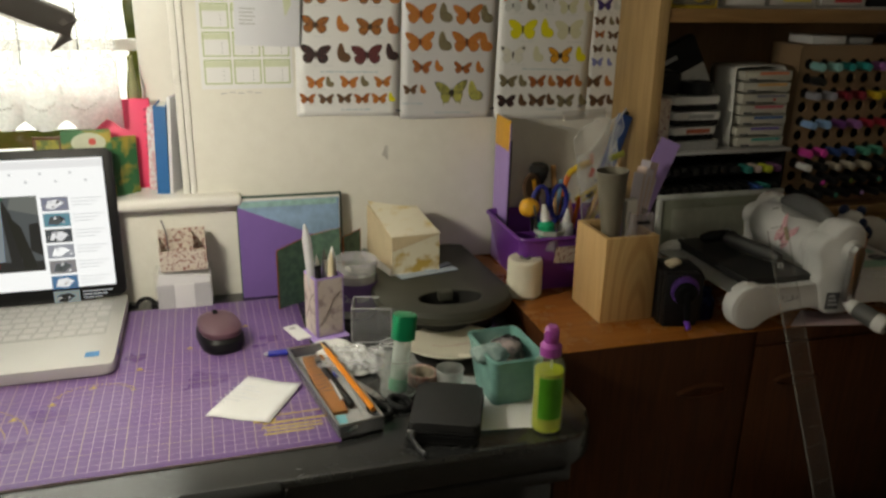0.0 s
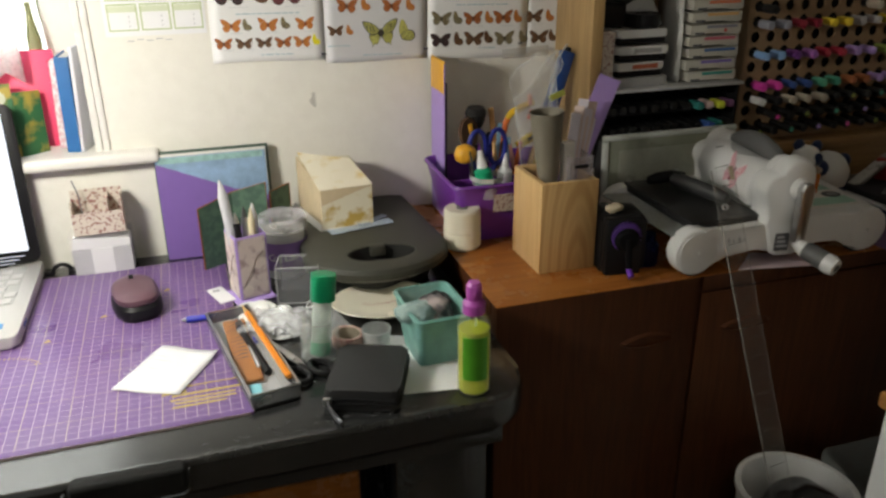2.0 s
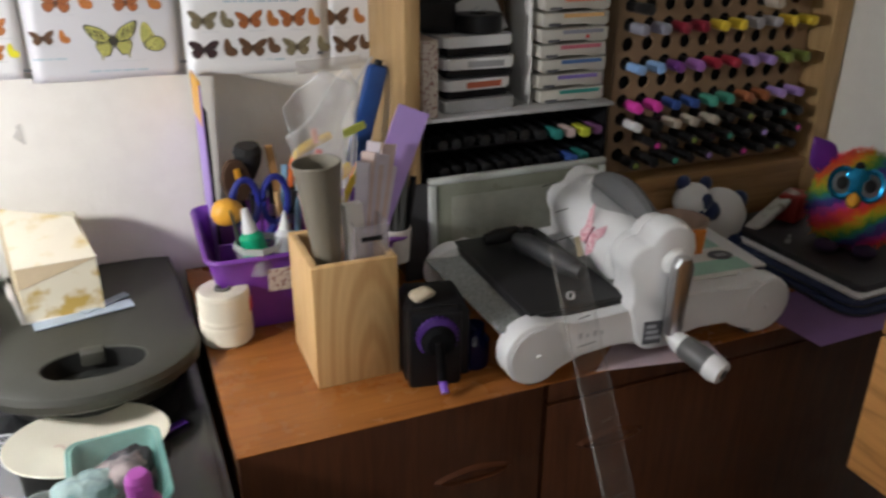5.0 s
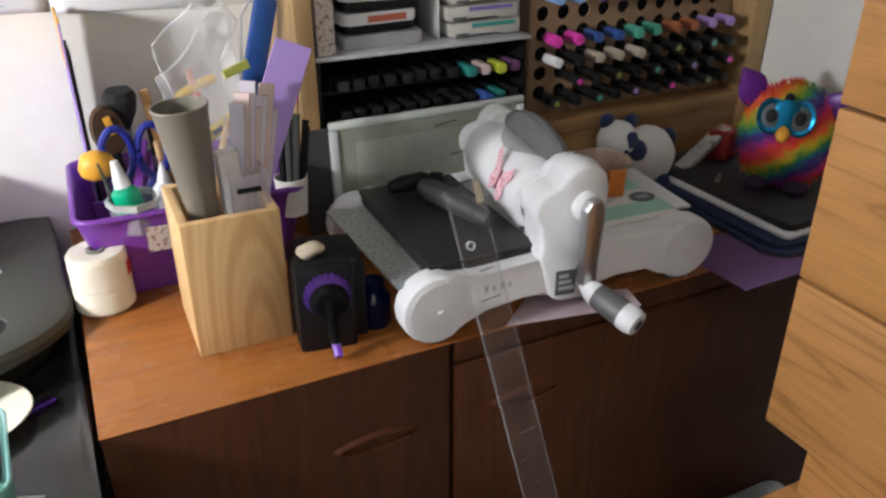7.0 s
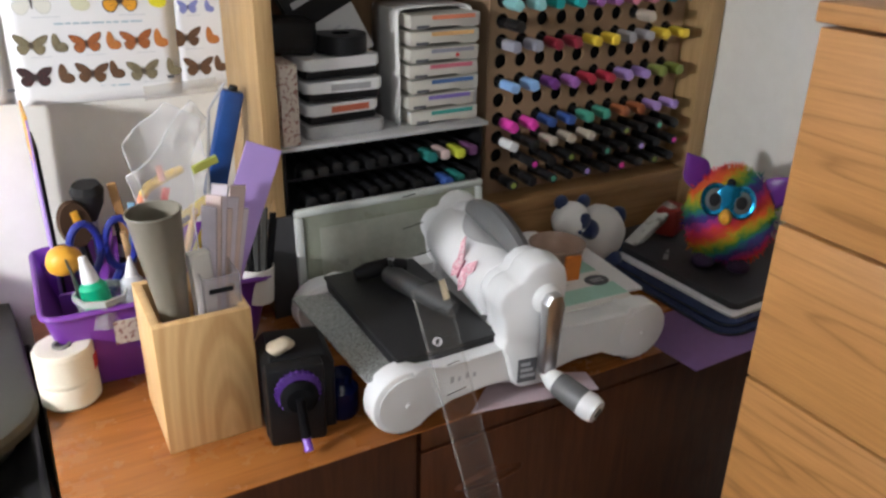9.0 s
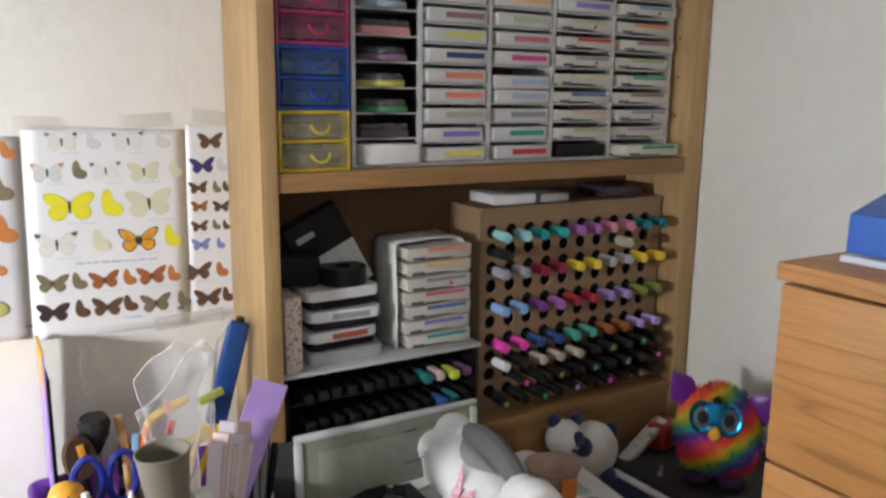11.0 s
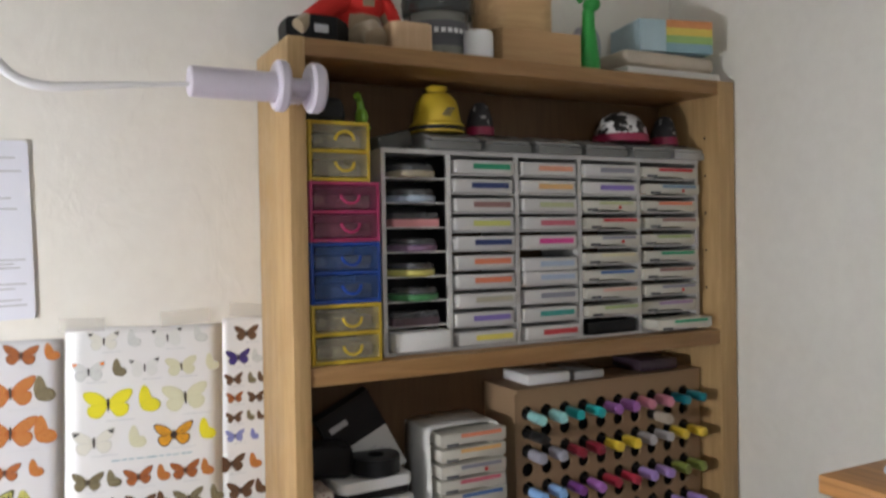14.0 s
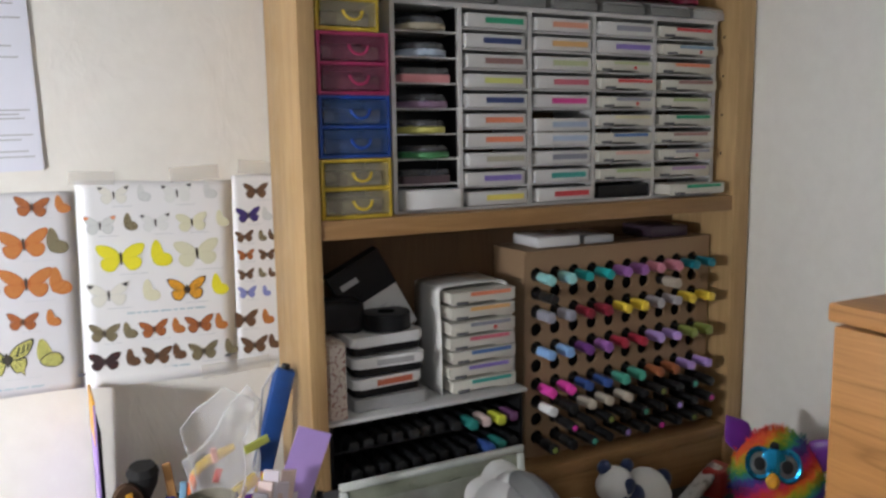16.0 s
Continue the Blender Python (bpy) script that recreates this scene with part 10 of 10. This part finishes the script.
for c in range(3):
    for r in range(5):
        sq = part("month_box", boxm(0.006 + 0.048 * c, 0.050 + 0.048 * c, -0.0009, -0.0006, 0.008 + 0.045 * r, 0.048 + 0.045 * r), GRID, cal, smooth=0)
        part("month_field", boxm(0.008 + 0.048 * c, 0.048 + 0.048 * c, -0.0012, -0.0009, 0.010 + 0.045 * r, 0.046 + 0.045 * r), PAPER, sq, smooth=0)
        part("month_band", boxm(0.008 + 0.048 * c, 0.048 + 0.048 * c, -0.0015, -0.0012, 0.036 + 0.045 * r, 0.045 + 0.045 * r), PALEG, sq, smooth=0)
        for q in range(3):
            part("date_bar", boxm(0.036 + 0.048 * c, 0.038 + 0.048 * c, -0.0015, -0.0012, 0.014 + 0.045 * r + 0.007 * q, 0.016 + 0.045 * r + 0.007 * q), INK_GREY, sq, smooth=0)
for k in range(5):
    part("writing_bar", boxm(0.03 + 0.014 * k, 0.04 + 0.014 * k, -0.0009, -0.0006, -0.008 + 0.002 * (k % 2), -0.0066 + 0.002 * (k % 2)), INK_GREY, cal, smooth=0)
gcd = thing("greeting_card", pose(0.219, WALL - 0.006, 1.166, 3, 2, 0), "white greeting card with a pale green leaf drawing", "card")
part("card", boxm(0, 0.106, -0.0012, 0, 0, 0.150, 0.0003), surf("cool_white_card", (0.66, 0.67, 0.72), 0.6, vary=0.03), gcd)
part("leaf_print", prism([(0, 0), (0.010, 0.02), (0.004, 0.055), (-0.008, 0.085), (-0.004, 0.03)], 0.0003, pose(0.082, -0.0013, 0.048, 90, 0, 0)), PALEG, gcd, smooth=0)
for k in range(5):
    part("writing_bar", boxm(0.008, 0.034 - 0.004 * (k % 2), -0.0016, -0.0012, 0.034 + 0.006 * k, 0.036 + 0.006 * k), INK_GREY, gcd, smooth=0)
let = thing("letter", pose(0.455, WALL - 0.003, 1.297, 0, -1.2, 0), "white printed letter pinned to the wall", "letter")
part("sheet", prism(round_rect(0.196, 0.208, 0.004, 3), 0.0006, pose(0.098, 0, 0.104, 90)), surf("bluish_paper", (0.68, 0.69, 0.76), 0.6, vary=0.02), let)
for k, (zz, w) in enumerate(((0.02, 0.16), (0.028, 0.17), (0.045, 0.168), (0.052, 0.165), (0.076, 0.17), (0.082, 0.16), (0.088, 0.168), (0.164, 0.16), (0.18, 0.16), (0.22, 0.15), (0.24, 0.12))):
    part("text_bar", boxm(0.188 - w, 0.188 - 0.006 * (k % 3), -0.0010, -0.0006, zz * 0.78, zz * 0.78 + 0.0018), INK_GREY, let, smooth=0)

# ---- on the window sill ----
SILL = 0.9167
def book(x, y, z, w, d, h, col, label, rx=0, ry=0, rz=0, spiral=False):
    t = thing("book" if not spiral else "spiral_notebook", pose(x, y, z, rx, ry, rz), label, "book" if not spiral else "notebook")
    part("page_block", boxm(-w / 2 + 0.002, w / 2 - 0.002, 0.002, d - 0.002, 0.001, h - 0.003), OFFWHITE, t)
    part("cover", add_box(boxm(-w / 2, -w / 2 + 0.002, 0, d, 0, h, 0.0005), w / 2 - 0.002, w / 2, 0, d, 0, h, 0.0005), col, t)
    if not spiral:
        part("spine", boxm(-w / 2 + 0.002, w / 2 - 0.002, 0, 0.002, 0, h), col, t)
    else:
        part("front", boxm(-w / 2 + 0.002, w / 2 - 0.002, 0, 0.002, 0, h), col, t)
        for k in range(10):
            part("spiral_ring", tube(arc((w / 2 - 0.001, -0.001, 0.014 + 0.0135 * k), 0.004, 0, 360, 10), 0.0008, 5), INK, t)
    return t


HOT = surf("hot_pink_cover", (0.80, 0.06, 0.16), 0.5, vary=0.05)
book(0.085, 1.378, SILL, 0.020, 0.075, 0.150, surf("sky_blue_cover", (0.015, 0.13, 0.36), 0.5), "thick sky-blue book standing on the sill", 0, 2, -4)
nb = thing("spiral_notebook", pose(-0.014, 1.430, SILL, -6, 0, 0), "hot pink spiral notebook standing on the sill", "notebook")
part("cover", boxm(-0.026, 0.085, -0.002, 0.006, 0, 0.155, 0.003), HOT, nb)
for k in range(11):
    part("spiral_ring", tube([(0.074, -0.003, 0.010 + 0.0125 * k), (0.079, -0.0055, 0.0125 + 0.0125 * k), (0.084, -0.003, 0.012 + 0.0125 * k)], 0.0011, 5), surf("dark_pink_wire", (0.25, 0.02, 0.06), 0.4), nb)
tagged(part("pink_paper_sheaf", boxm(-0.006, 0.006, 0, 0.05, 0, 0.140, 0.001), spotted("pink_white_print", (0.68, 0.42, 0.45), (0.75, 0.7, 0.7), 120), m=pose(0.066, 1.412, SILL, 0, 3, 0)), "pink and white patterned papers between the books", "papers")
tagged(part("white_folder", boxm(-0.003, 0.003, 0, 0.085, 0, 0.165, 0.001), surf("cool_white_card", (0.66, 0.67, 0.72), 0.6, vary=0.03), m=pose(0.098, 1.376, SILL, 0, 3, -16)), "thin white folder leaning at the window edge", "folder")
tagged(part("brown_charm", roughen(ball((0, 0, 0), 0.008, 0.008, 0.016, 12), 0.003, 90), surf("brown_feather", (0.14, 0.10, 0.05), 0.8), m=pose(0.104, 1.408, SILL + 0.12)), "small brown feathered ornament by the books", "ornament")
tub2 = thing("tall_bottle", pose(0.045, 1.462, SILL), "tall white and gold bottle behind the notebook", "bottle")
part("body", lathe([(0, 0), (0.011, 0), (0.011, 0.17), (0.005, 0.205), (0.005, 0.226), (0, 0.227)], 18), surf("olive_plastic", (0.22, 0.22, 0.10), 0.5), tub2)
GP = spotted("green_gold_print", (0.03, 0.14, 0.05), (0.40, 0.30, 0.05), 26, 0.5, 0.62)
gpt = thing("gift_tin", pose(-0.045, 1.372, SILL, -8, 0, 3), "green and gold picture folder standing behind the laptop", "folder")
part("cover", boxm(-0.022, 0.055, 0, 0.003, 0, 0.114, 0.001), GP, gpt)
part("wing", boxm(0, 0.045, 0, 0.003, 0, 0.100, 0.001), GP, gpt, m=pose(0.056, 0, 0, 0, 0, 35))
part("picture", prism([(0.028 * math.cos(a), 0.022 * math.sin(a)) for a in [2 * math.pi * k / 20 for k in range(20)]], 0.0006, pose(0.020, -0.0004, 0.092, 90) @ Matrix.Diagonal((0.95, 0.75, 1, 1))), surf("pale_picture", (0.5, 0.52, 0.40), 0.6), gpt, smooth=0)
part("red_spot", prism([(0.006 * math.cos(a), 0.006 * math.sin(a)) for a in [2 * math.pi * k / 12 for k in range(12)]], 0.0004, pose(0.026, -0.0009, 0.094, 90)), surf("red_print", (0.5, 0.05, 0.04), 0.6), gpt, smooth=0)
pfr = thing("picture_frame", pose(-0.088, 1.376, SILL, -7, 0, -3), "small brown framed yellow picture standing behind the laptop", "picture frame")
part("frame", add_box(add_box(boxm(-0.024, 0.022, 0, 0.004, 0.098, 0.104, 0.001), -0.024, -0.018, 0, 0.004, 0, 0.098, 0.001), 0.016, 0.022, 0, 0.004, 0, 0.098, 0.001), wood("brown_frame_wood", (0.08, 0.035, 0.015), (0.16, 0.08, 0.03), 2, 0.5), pfr)
part("picture", boxm(-0.018, 0.016, 0.001, 0.003, 0, 0.098), spotted("yellow_green_picture", (0.35, 0.32, 0.05), (0.12, 0.16, 0.04), 60), pfr)

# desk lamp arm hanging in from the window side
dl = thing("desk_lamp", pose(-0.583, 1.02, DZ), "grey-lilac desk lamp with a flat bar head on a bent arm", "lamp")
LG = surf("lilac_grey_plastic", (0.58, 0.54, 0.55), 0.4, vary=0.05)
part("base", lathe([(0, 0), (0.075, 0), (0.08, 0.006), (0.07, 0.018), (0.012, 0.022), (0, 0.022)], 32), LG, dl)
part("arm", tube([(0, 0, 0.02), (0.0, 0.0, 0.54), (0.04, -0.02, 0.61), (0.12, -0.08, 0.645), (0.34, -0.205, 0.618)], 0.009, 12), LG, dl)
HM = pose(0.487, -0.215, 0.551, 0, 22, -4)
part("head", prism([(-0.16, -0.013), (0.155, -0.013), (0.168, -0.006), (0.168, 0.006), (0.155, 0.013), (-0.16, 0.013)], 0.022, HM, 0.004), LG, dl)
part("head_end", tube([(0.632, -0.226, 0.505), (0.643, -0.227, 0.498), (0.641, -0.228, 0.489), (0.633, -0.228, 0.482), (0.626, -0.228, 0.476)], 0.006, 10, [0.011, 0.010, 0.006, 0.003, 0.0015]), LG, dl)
# glow added under the head; the lamp isn't known to be lit
part("added_light_strip", boxm(-0.14, 0.14, -0.007, 0.007, -0.003, -0.001), glow("added_strip_glow", (1.0, 0.97, 0.93), 3.0), dl, m=HM)
for x0, z0, z1 in ((-0.112, 1.30, 1.135), (-0.026, 1.30, 1.158)):
    cdl = tagged(part("curtain_cord", tube([(0, 0, 0), (0.004, 0, (z1 - z0) * 0.5), (0.002, 0, z1 - z0)], 0.0013, 6), INK, m=pose(x0, 1.388, z0)), "thin dark cord hanging in front of the curtain", "cord")
    part("cord_top", tube([(0, 0, 0), (0, 0.01, 0.5), (0, 0.012, 0.68)], 0.0013, 6), INK, cdl)
